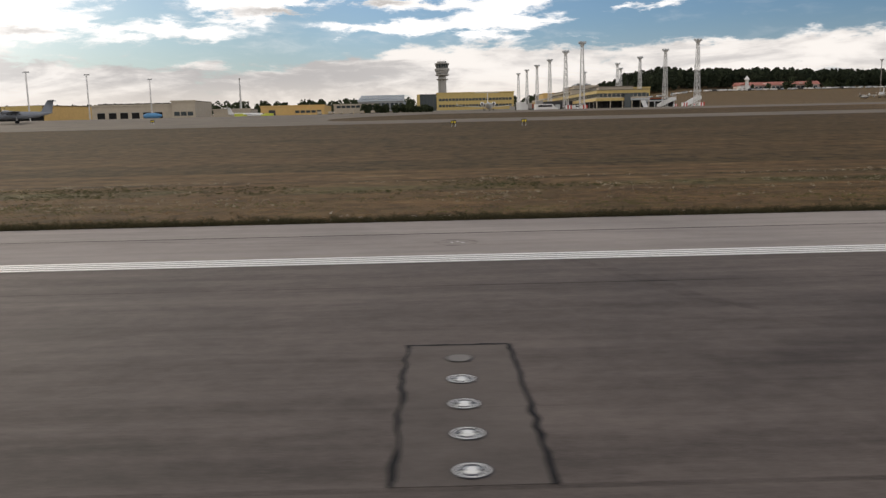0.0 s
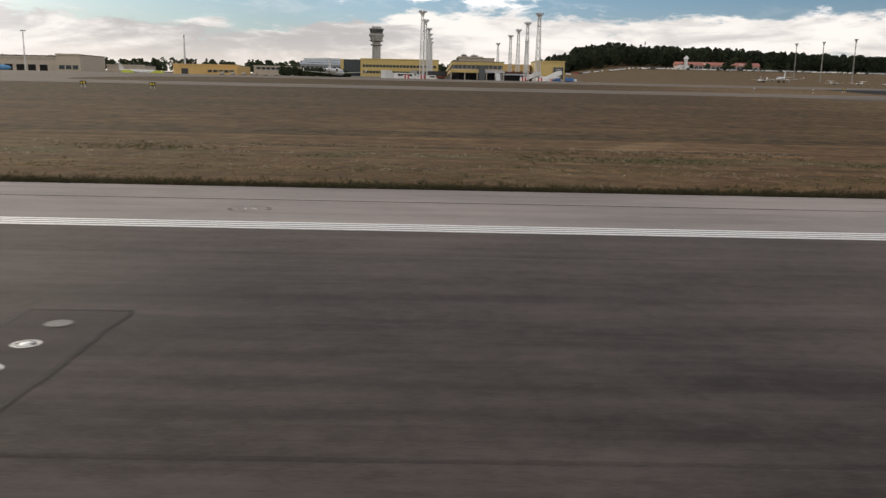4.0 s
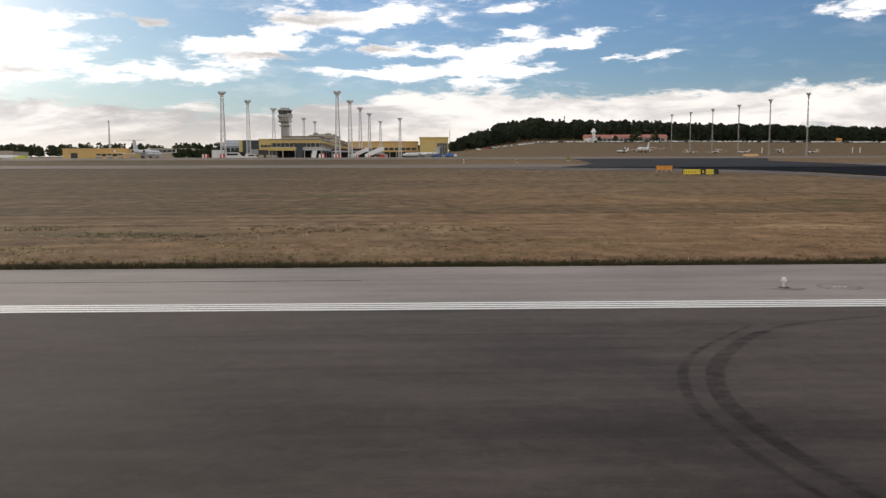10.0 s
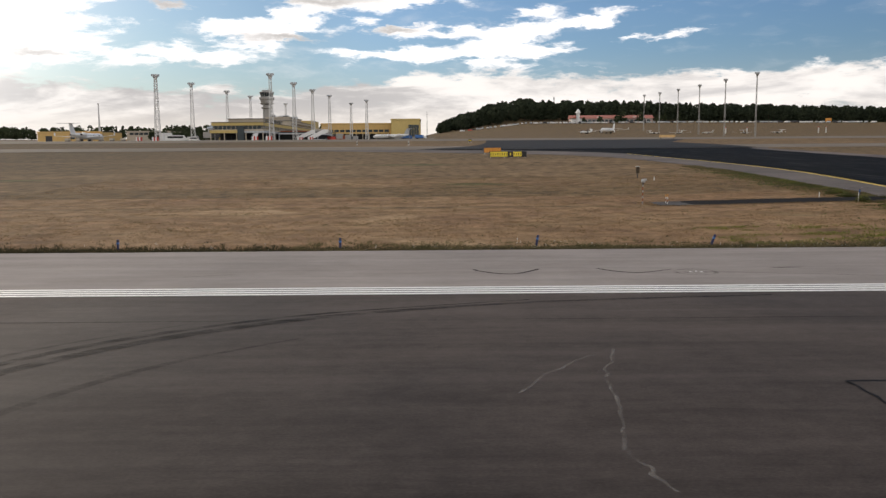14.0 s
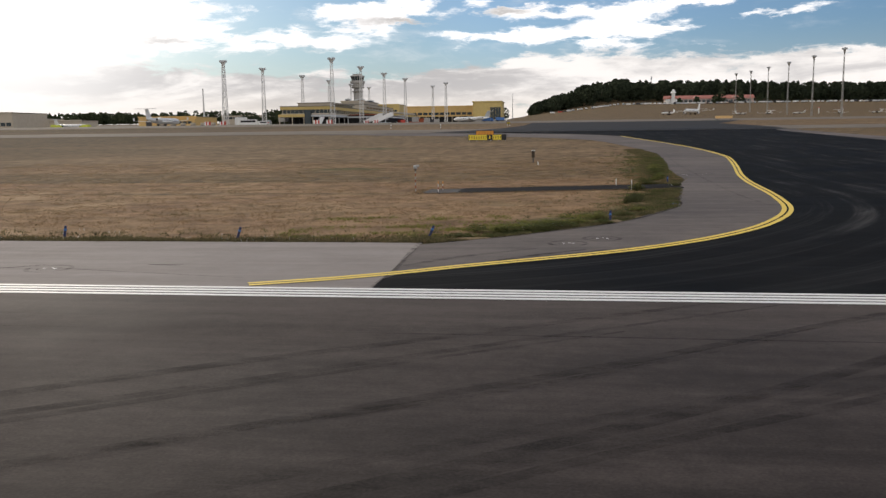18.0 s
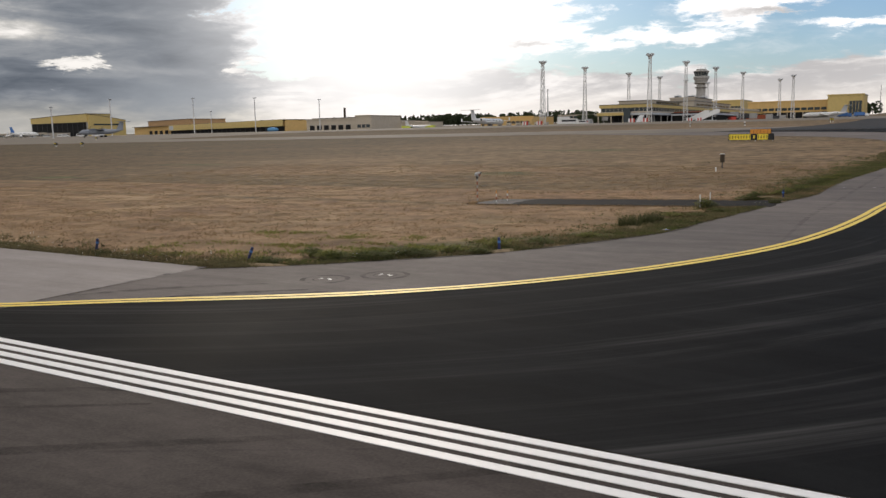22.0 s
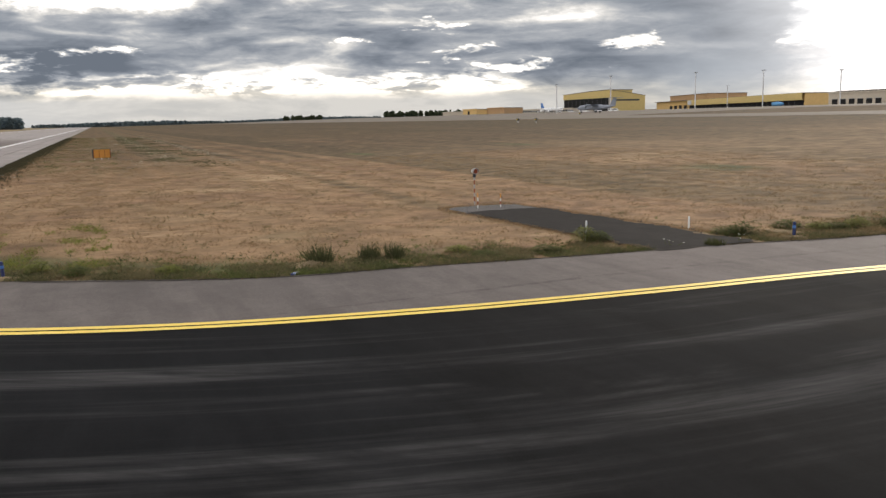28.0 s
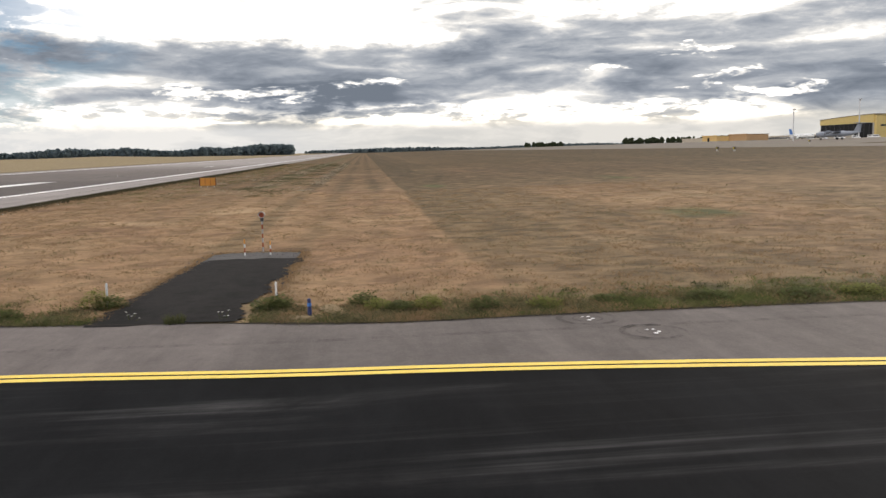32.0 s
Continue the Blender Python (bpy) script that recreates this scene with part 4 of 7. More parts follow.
def edge_light(x, y):
    ob = thing("runway_edge_light", "small white elevated runway edge light on a round tar patch", "runway light", (x, y, 0.0), group="edge lights")
    part("base_patch", disc(B(), 0, 0, 0.006, 0.60, 24), M["seam"], ob, "dark round tar patch")
    part("base_plate", tube(B(), (0, 0, 0.004), (0, 0, 0.03), 0.16, 0.14, 14), M["dark_steel"], ob)
    part("stem", tube(B(), (0, 0, 0.03), (0, 0, 0.24), 0.035, 0.03), M["chalk"], ob)
    bm = B()
    loft(bm, [[(r * math.cos(6.28319 * i / 14), r * math.sin(6.28319 * i / 14), z) for i in range(14)] for r, z in ((0.05, 0.22), (0.09, 0.25), (0.095, 0.30), (0.085, 0.31))])
    part("lamp_body", bm, M["chalk"], ob)
    bm = B()
    loft(bm, [[(r * math.cos(6.28319 * i / 14), r * math.sin(6.28319 * i / 14), z) for i in range(14)] for r, z in ((0.08, 0.31), (0.078, 0.37), (0.05, 0.40), (0.01, 0.41))])
    part("lens", bm, M["lens"], ob)
    for child in ob.children:
        child.data.transform(Matrix.Diagonal((1.0, 1.0, 1.0, 1.0) if child.name.startswith("base") else (0.82, 0.82, 0.76, 1.0)))
    return ob


el0 = edge_light(-30.0, 24.6)
for k in range(1, 4):
    copy_thing(el0, pose(-30 + 60 * k, 24.6, 0))
for k in range(1, 9):
    copy_thing(el0, pose(-30 - 60 * k, 24.6, 0))


def pit_cover(x, y, r=0.62, mat="tar"):
    ob = thing("cable_pit_cover", "round pit cover with pale concrete remains in a tar ring", "cover", (x, y, 0.0), group="pit covers")
    part("collar", disc(B(), 0, 0, 0.016, r, 26, r * 0.8), M["crack"], ob)
    part("lid", disc(B(), 0, 0, 0.016, r * 0.5, 26, r * 0.44), M["crack"], ob)
    bm = B()
    for i in range(4):
        a = i * 1.3
        disc(bm, 0.16 * math.cos(a) * r / 0.6, 0.10 * math.sin(a), 0.018 + 0.001 * i, 0.05 - 0.007 * i, 9)
    part("chalk_mark", bm, M["white"], ob)
    return ob


pc = pit_cover(91.7, 24.6)
for x, y in ((31.9, 24.6), (151.6, 24.6), (60.2, 24.6), (120.1, 24.6), (0.3, 24.6), (180.3, 24.6), (193.92, 29.6), (194.99, 30.63), (203.55, 61.53), (202.16, 60.69)):
    copy_thing(pc, pose(x, y, height(x, y)))

# yellow double edge line of the taxiway
edge = thing("taxiway_edge_marking", "double yellow taxiway edge line", "marking", kind="structure")
line = curve([(x, y) for y, x in LEFT[1:-4]], 6)
for off in (-0.13, 0.13):
    part("line", ribbon(B(), line, 0.185, 0.017, off), M["yellow"], edge)
mid = thing("taxiway_centreline", "pale worn taxiway centreline", "marking", kind="structure")
part("line", ribbon(B(), curve([(224.6, 60), (224.8, 82), (224.9, 110), (224.9, 140), (224.9, 173)]), 0.15, 0.03), M["hair"], mid)

# tyre marks
tyre = thing("tyre_marks", "black curved rubber tyre marks on the asphalt", "tyre marks", kind="structure")


def mark(pts, w, mat="rubber", lift=0.007):
    c = curve(pts, 6)
    n = len(c)
    part("mark", ribbon(B(), c, [w * (0.35 + 0.65 * math.sin(math.pi * min(1, (i + 1) / (n * 0.35)) / 2)) * (1.0 if i < n * .6 else 1.0 - 0.75 * (i - n * .6) / (n * .4)) for i in range(n)], lift), M[mat], tyre)


arcs = [([(164.1, 9.0), (163.8, 10.5), (163.6, 12.2), (163.7, 13.4), (164.2, 15.4), (165.0, 16.6)], 0.10),
        ([(165.0, 9.2), (165.1, 11.8), (165.85, 13.95), (166.8, 15.6), (168.5, 17.35), (171.1, 18.95), (175.4, 20.3), (181, 21.0)], 0.34),
        ([(164.5, 9.2), (164.6, 11.6), (165.3, 13.9), (166.3, 15.8), (168.1, 17.6), (170.8, 19.2), (175.2, 20.6)], 0.24),
        ([(166.6, 9.0), (166.8, 11.0), (167.4, 13.0), (168.6, 15.0), (170.5, 16.8)], 0.22),
        ([(163.0, 10.2), (163.6, 12.0), (164.8, 14.4), (166.2, 16.4), (168.0, 18.1)], 0.16),
        ([(160.0, 9.2), (159.9, 10.2), (159.6, 11.7), (159.1, 13.3), (157.6, 15.8), (155.4, 17.8), (152.4, 19.7)], 0.22),
        ([(144.5, 9.5), (144.2, 11.6), (144.3, 13.9), (145.3, 16.4), (147.5, 19.0), (151, 20.4)], 0.3),
        ([(144.0, 9.6), (143.7, 11.6), (143.8, 13.9), (144.7, 16.4), (146.9, 19.2)], 0.18),
        ([(181, 11.2), (183.0, 12.6), (185.4, 14.2), (188.4, 16.25), (191.3, 18.0), (196.6, 21.3), (199, 22.3)], 0.30),
        ([(181.5, 10.7), (184.0, 12.3), (188.8, 15.3), (192.5, 17.8), (197.8, 21.2)], 0.24),
        ([(183, 9.5), (189, 13.2), (194, 16.5), (199, 20.2), (202, 22.3)], 0.26),
        ([(186, 8.5), (192, 12.5), (197, 16.2), (201.5, 20.2), (204, 22.4)], 0.3),
        ([(112.6, 10.3), (113.2, 11.4), (113.8, 12.45), (114.6, 13.9), (115.9, 15.5), (117.1, 16.3), (119.5, 17.4)], 0.26), ([(115.6, 11.2), (116.3, 12.3), (117.2, 13.5), (118.2, 14.2), (120.2, 15.3)], 0.22),
        ([(74, 9.3), (77.5, 10.8), (80, 12.2), (82.5, 13.6)], 0.16), ([(3.0, 21.3), (4.2, 18.6), (4.6, 17.0), (5.4, 15.6)], 0.5),
        ([(41.2, 12.3), (41.7, 12.34), (42.2, 12.32)], 0.10)]
for pts, w in arcs:
    mark(pts, w, "rubber" if 164 < pts[0][0] < 165.5 else "trace" if pts[0][0] < 10 else "faint")
for pts, w in (([(159, 27.6), (163, 25.6), (168, 25.2), (172, 25.9)], 0.10), ([(166, 24.4), (169, 25.4), (173, 27.3), (178, 28.2)], 0.09), ([(170, 28.6), (174, 27.8), (179, 25.2), (186, 23.6)], 0.10),
               ([(-13, 27.2), (-9, 26.2), (-6, 25.4), (-2, 25.0)], 0.06)):
    mark(pts, w * 1.5, "faint")
for pts, w in (([(174.0, 26.3), (174.2, 25.2), (175.1, 24.5), (175.9, 25.3), (176.3, 26.2), (175.6, 26.7), (174.9, 26.5)], 0.10), ([(178.5, 27.6), (180.5, 27.0), (181.9, 25.9), (183.3, 25.4), (185.4, 26.2)], 0.13),
               ([(176.8, 27.4), (177.6, 25.6), (178.6, 24.6), (179.8, 25.2)], 0.10)):
    mark(pts, w, "shoulder_seam", 0.009)
for pts, w, m_ in (([(191.7, 25.5), (192.6, 26.3), (193.4, 27.0), (194.2, 27.7), (195.0, 28.4)], 0.42, "rubber"), ([(190.8, 25.0), (192.0, 26.5), (193.2, 27.6), (194.4, 28.4)], 0.2, "rubber"), ([(189.6, 25.6), (191.0, 27.2), (193.0, 28.6)], 0.25, "faint"),
                   ([(202.7, 40), (202.5, 47), (202.8, 55.4), (203.2, 66), (203.9, 78), (205.2, 92)], 0.2, "trace")):
    mark(pts, w, m_, 0.015)
rt_ = random.Random(44)
for i in range(15):
    x0, y0 = 178 + 1.7 * i + rt_.uniform(-.8, .8), 7.6 + rt_.uniform(-.6, .6)
    slope = rt_.uniform(.58, .70)
    pts = [(x0 + 4.2 * k, y0 + slope * 4.2 * k + .012 * (4.2 * k) ** 1.5 * rt_.uniform(-.4, .8)) for k in range(6)]
    mark([p for p in pts if p[1] < 21.6], rt_.uniform(.10, .30), "trace" if i % 5 else "faint")
rr = random.Random(9)
for i in range(40):
    x, y = rr.uniform(-30, 190), rr.uniform(9.5, 21)
    mark([(x, y), (x + 1.5, y + rr.uniform(-.03, .03)), (x + rr.uniform(3, 7), y + rr.uniform(-.06, .06))], rr.uniform(.03, .10), "drag", 0.0072)
for pts in ([(175.7, 15.4), (175.2, 14.8), (174.7, 14.1), (174.3, 13.2)], [(176.2, 15.8), (175.7, 14.2), (175.6, 13.0), (175.4, 11.6), (175.3, 10.9), (175.4, 10.4), (175.5, 9.8)]):
    c = [(p.x + rr.uniform(-.05, .05), p.y + rr.uniform(-.05, .05)) for p in curve(pts, 6)]
    part("hairline_crack", ribbon(B(), c, [rr.uniform(.02, .07) for p in c], 0.0075), M["hair"], tyre, "pale meandering crack")

# ---- masts and poles ----
def lattice_mast(x, y, tall, z=None, slim=1.0, mat="steel"):
    ob = thing("floodlight_mast", "tall grey steel lattice floodlight mast with a crown of lamps", "mast", (x, y, height(x, y) if z is None else z), group="apron masts")
    q = [(-1, -1), (1, -1), (1, 1), (-1, 1)]
    r = lambda h: slim * (0.95 - 0.50 * min(1.0, h / (tall * 0.8)))
    for a, b in q:
        part("leg", tube(B(), (a * r(0), b * r(0), 0), (a * r(tall - 2), b * r(tall - 2), tall - 2), 0.15 * slim, 0.12 * slim, 6), M[mat], ob)
    bm = B()
    n = int(tall / 1.5)
    for i in range(n):
        h0, h1 = i * (tall - 2) / n, (i + 1) * (tall - 2) / n
        for k in range(4):
            a, b = q[k], q[(k + 1) % 4]
            s, e = (a, b) if i % 2 else (b, a)
            tube(bm, (s[0] * r(h0), s[1] * r(h0), h0), (e[0] * r(h1), e[1] * r(h1), h1), 0.06, 0.06, 4)
            tube(bm, (a[0] * r(h1), a[1] * r(h1), h1), (b[0] * r(h1), b[1] * r(h1), h1), 0.06, 0.06, 4)
    part("lattice", bm, M[mat], ob)
    bm = B()
    ring = lambda rad, h: [(rad * math.cos(6.28319 * i / 12), rad * math.sin(6.28319 * i / 12), h) for i in range(12)]
    cr = 0.4 + 0.6 * slim
    loft(bm, [ring(0.6 * cr, tall - 2.2), ring(0.75 * cr, tall - 1.4), ring(1.25 * cr, tall - 0.6), ring(1.25 * cr, tall - 0.4), ring(0.6 * cr, tall - 0.4)])
    part("crown", bm, M[mat], ob)
    for k in range(6):
        a = k * 1.0472
        bm = box(B(), -0.45, 0.45, -0.25, 0.25, 0, 0.75, Matrix.Translation((1.3 * cr * math.cos(a), 1.3 * cr * math.sin(a), tall - 0.75)) @ Matrix.Rotation(a + 1.5708, 4, "Z"))
        part("floodlight", bm, M["lightgrey"], ob)
    return ob


mast = lattice_mast(60.1, 337.4, 26.3)
for spot in ((60.8, 383), (61.9, 442), (62, 496), (62.3, 551), (62.5, 606), (106, 336.5), (106.8, 385.5), (107.7, 436), (108.8, 493.5), (125.1, 557), (109.8, 604)):
    copy_thing(mast, pose(*spot, height(*spot), 0, 0, 7 * len(spot)))
for x, y, top in ((317.0, 381, 36.6), (317.4, 423.5, 37.1), (317.6, 466, 37.5), (318.6, 511, 38.3), (318.5, 553, 39.0), (318.3, 594, 40.1)):
    lattice_mast(x, y, top - height(x, y), None, 0.34, "grey")


def light_pole(x, y, top, label="slim grey steel apron light pole with a flat lamp head"):
    z = height(x, y)
    t = top - z
    ob = thing("light_pole", label, "light pole", (x, y, z), group="apron light poles")
    part("pole", tube(B(), (0, 0, 0), (0, 0, t), 0.24, 0.11, 8), M["steel"], ob)
    part("crossarm", box(B(), -1.2, 1.2, -0.12, 0.12, t - 0.1, t + 0.15), M["dark_steel"], ob)
    for sx in (-1.0, -0.35, 0.35, 1.0):
        part("lamp", box(B(), sx - 0.28, sx + 0.28, -0.5, 0.25, t - 0.35, t - 0.1), M["lightgrey"], ob)
    part("ladder", box(B(), -0.42, -0.34, -0.2, 0.2, 1, t - 0.6), M["steel"], ob)
    return ob


for x, y, top in ((-330, 520, 27.5), (-161.5, 260, 20.5), (-160, 292, 25), (-169, 355, 27.7), (-161, 397, 28.8), (-146.7, 441.7, 28.6)):
    light_pole(x, y, top)

lp = thing("radio_mast", "thin tapered dark radio mast", "mast", (-219.7, 968.8, height(-219.7, 968.8)))
part("pole", tube(B(), (0, 0, 0), (0, 0, 40), 1.5, 0.6, 8), M["steel"], lp)
part("antenna", tube(B(), (0, 0, 39), (0, 0, 41.5), 0.75, 0.75, 8), M["grey"], lp)
lp = thing("radio_mast", "steel lattice radio mast on the wooded hill", "mast", (307.5, 981, height(307.5, 981)))
part("pole", tube(B(), (0, 0, 0), (0, 0, 22), 0.6, 0.35, 6), M["steel"], lp)
part("antenna", tube(B(), (0, 0, 18), (0, 0, 21), 0.8, 0.8, 8), M["lightgrey"], lp)
lp = thing("flag_pole", "thin dark pole at the foot of the hill", "pole", (163, 700, height(163, 700)))
part("pole", tube(B(), (0, 0, 0), (0, 0, 21), 0.3, 0.12, 6), M["dark_steel"], lp)
ch = thing("chimney", "slim brown boiler-house chimney", "chimney", (-461, 872, height(-461, 872)))
part("stack", tube(B(), (0, 0, 0), (0, 0, 25.5), 1.6, 1.4, 12), M["bark"], ch)
part("rim", tube(B(), (0, 0, 25.5), (0, 0, 26.4), 1.7, 1.7, 12), M["grey"], ch)

# ---- control tower ----
tz = height(10.2, 796)
tower = thing("control_tower", "concrete airport control tower with a dark glazed cab", "control tower", (10.2, 796, tz))
H = 59.3 - tz
ring = lambda rad, h, n=16: [(rad * math.cos(6.28319 * (i + .5) / n), rad * math.sin(6.28319 * (i + .5) / n), h) for i in range(n)]
part("shaft", loft(B(), [ring(4.3, 0, 8), ring(4.0, H - 14, 8)]), M["grey"], tower)
for h, r0 in ((H - 17.5, 5.6), (H - 13.6, 6.6)):
    part("gallery", loft(B(), [ring(r0 - 1.4, h), ring(r0, h + 0.8), ring(r0, h + 1.4), ring(r0 - 0.6, h + 1.4)]), M["grey"], tower)
part("lower_cab", loft(B(), [ring(4.6, H - 13), ring(6.0, H - 10.5), ring(6.0, H - 9.2)]), M["grey"], tower)
part("equipment_floor", loft(B(), [ring(6.6, H - 9.2), ring(7.0, H - 8.4), ring(7.0, H - 6.8), ring(5.6, H - 6.4)]), M["grey"], tower)
part("cab_glazing", loft(B(), [ring(5.4, H - 6.4), ring(6.4, H - 2.6)]), M["glass"], tower, "dark sloping control room glass")
for i in range(16):
    a = 6.28319 * (i + .5) / 16
    part("mullion", tube(B(), (5.42 * math.cos(a), 5.42 * math.sin(a), H - 6.4), (6.45 * math.cos(a), 6.45 * math.sin(a), H - 2.6), 0.2, 0.2, 5), M["grey"], tower)
part("cab_roof", loft(B(), [ring(6.9, H - 2.6), ring(7.0, H - 1.9), ring(4.5, H - 1.3), ring(4.5, H - 0.2)]), M["grey"], tower)
for a in (0.4, 2.0, 3.3, 5.1):
    part("aerial", tube(B(), (3.4 * math.cos(a), 3.4 * math.sin(a), H - 0.6), (3.4 * math.cos(a), 3.4 * math.sin(a), H + 1.9), 0.09, 0.06, 5), M["dark_steel"], tower)


# ---- buildings ----
def window_row(parent, x0, x1, n, y, z0, z1, sill=True, face=-1, frame="dark_steel"):
    """n windows in a wall that faces along y; each a pane in a proud frame."""
    w = (x1 - x0) / n
    for i in range(n):
        a, b = x0 + w * i + w * 0.12, x0 + w * (i + 1) - w * 0.12
        fr = part("window", box(B(), a - 0.12, b + 0.12, y + face * 0.14, y + 0.02, z0 - 0.12, z1 + 0.12), M[frame], parent)
        part("pane", box(B(), a, b, y + face * 0.18, y + face * 0.02, z0, z1), M["glass"], fr)


def window_col(parent, y0, y1, n, x, z0, z1, face=1, frame="dark_steel"):
    w = (y1 - y0) / n
    for i in range(n):
        a, b = y0 + w * i + w * 0.12, y0 + w * (i + 1) - w * 0.12
        fr = part("window", box(B(), x - 0.02, x + face * 0.14, a - 0.12, b + 0.12, z0 - 0.12, z1 + 0.12), M[frame], parent)
        part("pane", box(B(), x + face * 0.02, x + face * 0.18, a, b, z0, z1), M["glass"], fr)


def hall(name, label, cat, x0, x1, y0, y1, top, wall, z=None, roof="roof", turn=0.0, over=0.4, at=None):
    """A plain block with a parapet, a roof slab and a plinth. Local x along the front, front at local y = 0."""
    cx, cy = (x0 + x1) / 2, y0
    base = height(cx, cy) if z is None else z
    ob = thing(name, label, cat, (cx, cy, base), turn)
    w, d, t = (x1 - x0) / 2, y1 - y0, top - base
    part("wall", box(B(), -w, w, 0, d, -2.5, t), M[wall], ob)
    part("plinth", box(B(), -w - 0.08, w + 0.08, -0.08, d + 0.08, -2.5, 0.5), M["grey"], ob)
    part("roof", box(B(), -w - over, w + over, -over, d + over, t, t + 0.35), M[roof], ob)
    part("parapet", box(B(), -w - over - 0.05, w + over + 0.05, -over - 0.05, -over + 0.2, t - 0.25, t + 0.55), M[wall], ob)
    return ob, w, d, t


def rooftop_unit(x, y, z, w=3.0, d=2.5, h=1.8):
    ob = thing("rooftop_unit", "grey ventilation unit on a flat roof", "ventilation unit", (x, y, z), group="rooftop units")
    part("casing", box(B(), -w / 2, w / 2, -d / 2, d / 2, -0.1, h), M["lightgrey"], ob)
    part("grille", box(B(), -w * 0.35, w * 0.35, -d / 2 - 0.06, -d / 2 + 0.02, 0.4, h - 0.4), M["dark_steel"], ob)
    part("cap", tube(B(), (0, 0, h), (0, 0, h + 0.5), 0.5, 0.6, 10), M["steel"], ob)
    return ob


# the pier: undercroft on columns with painted shade, yellow upper storey, flat beige roof
PZ = 7.1
pier = thing("terminal_pier", "long yellow airport pier on columns above a ground floor painted dark for shade", "terminal", (84, 370.5, PZ))
PL = 258.0
part("ground_floor", box(B(), -8.6, 8.6, 3.5, PL, -1, 3.6), M["shade"], pier, "near-black block for the shade of the ground floor")
part("soffit", box(B(), -11.4, 11.4, -0.2, PL, 3.55, 3.7), M["dark_steel"], pier)
for i in range(8):
    part("glazing_bar", box(B(), -8.4 + i * 2.35, -8.28 + i * 2.35, 3.35, 3.5, -1, 3.5), M["dark_steel"], pier)
part("yellow_fascia", box(B(), -12.0, 0.4, -1.0, 0.6, 3.7, 4.9), M["ochre"], pier, "yellow fascia over the first bays")
part("grey_fascia", box(B(), 3.2, 11.9, -0.7, 0.6, 3.8, 4.6), M["lightgrey"], pier, "pale grey fascia")
part("grey_fascia", box(B(), 11.4, 11.9, 0.6, 120, 3.8, 4.6), M["lightgrey"], pier, "pale grey fascia")
part("yellow_fascia", box(B(), 11.4, 11.8, 120.0, PL - 6, 3.8, 4.7), M["ochre"], pier)
part("yellow_fascia", box(B(), -12.0, -11.4, 0.6, PL - 6, 3.7, 4.9), M["ochre"], pier)
part("stair_glazing", box(B(), 0.4, 3.2, -1.5, 0.6, -0.4, 6.6), M["glass"], pier, "dark glazed stair bay")
part("floor_slab", box(B(), -11.4, 11.4, 0.3, PL, 3.7, 4.7), M["roof"], pier)
part("window_band", box(B(), -10.9, 10.9, 0.6, PL - 2, 4.7, 7.2), M["glass"], pier, "dark window strip")
part("sill_band", box(B(), -11.1, 11.1, 0.3, PL, 4.7, 5.3), M["beige"], pier)
part("upper_storey", box(B(), -11.4, 11.4, 0.0, PL, 7.0, 8.3), M["ochre"], pier, "yellow sheet-clad parapet")
part("roof_band", box(B(), -11.6, 11.6, -0.2, PL, 8.3, 8.6), M["roof"], pier)
part("roof_storey", box(B(), -7.6, 8.2, 15.0, 62, 8.6, 10.3), M["beige"], pier, "set-back beige roof storey")
part("roof_edge", box(B(), -8.0, 8.6, 14.6, 62.4, 10.3, 10.6), M["roof"], pier)
part("roof_storey", box(B(), -8.6, 8.6, 84.0, 168, 8.6, 11.6), M["beige"], pier, "set-back beige roof storey")
part("roof_edge", box(B(), -9.0, 9.0, 83.6, 168.4, 11.6, 11.9), M["roof"], pier)
part("roof_storey", box(B(), -9.5, 9.5, 186.0, PL - 4, 8.6, 10.0), M["beige"], pier)
for sx in (-11.6, -5.6, -0.2, 3.9, 7.6, 11.4):
    part("column", box(B(), sx - 0.2, sx + 0.2, -0.9, -0.5, -1, 3.7), M["beige"], pier)
for i in range(24):
    for sx in (-11.6, 11.6):
        part("column", box(B(), sx - 0.16, sx + 0.16, 6 + i * 10.2, 6.3 + i * 10.2, -1, 3.8), M["grey"], pier)
for i in range(12):
    part("mullion", box(B(), -10.5 + i * 1.9, -10.36 + i * 1.9, 0.45, 0.65, 5.3, 7.0), M["beige"], pier)
for i in range(60):
    for sx in (-10.95, 10.95):
        part("mullion", box(B(), sx - 0.1, sx + 0.1, 2 + i * 4.2, 2.2 + i * 4.2, 5.3, 7.0), M["grey"], pier)
for y0, y1, z0 in ((20, 58, 9.0), (88, 164, 9.6)):
    for sx, face in ((8.2 if y0 == 20 else 8.6, 1), (-7.6 if y0 == 20 else -8.6, -1)):
        window_col(pier, y0, y1, 9, sx, z0, z0 + 0.9, face)
stair = part("outer_stair", box(B(), -1.0, 1.0, -6.4, 0, 0, 0.3, Matrix.Translation((8.6, -1.3, 3.4)) @ Matrix.Rotation(0.52, 4, "X")), M["steel"], pier)
for sx in (7.6, 9.6):
    part("handrail", box(B(), -0.04, 0.04, -6.4, 0, 0.9, 1.0, Matrix.Translation((sx, -1.3, 3.4)) @ Matrix.Rotation(0.52, 4, "X")), M["steel"], stair)
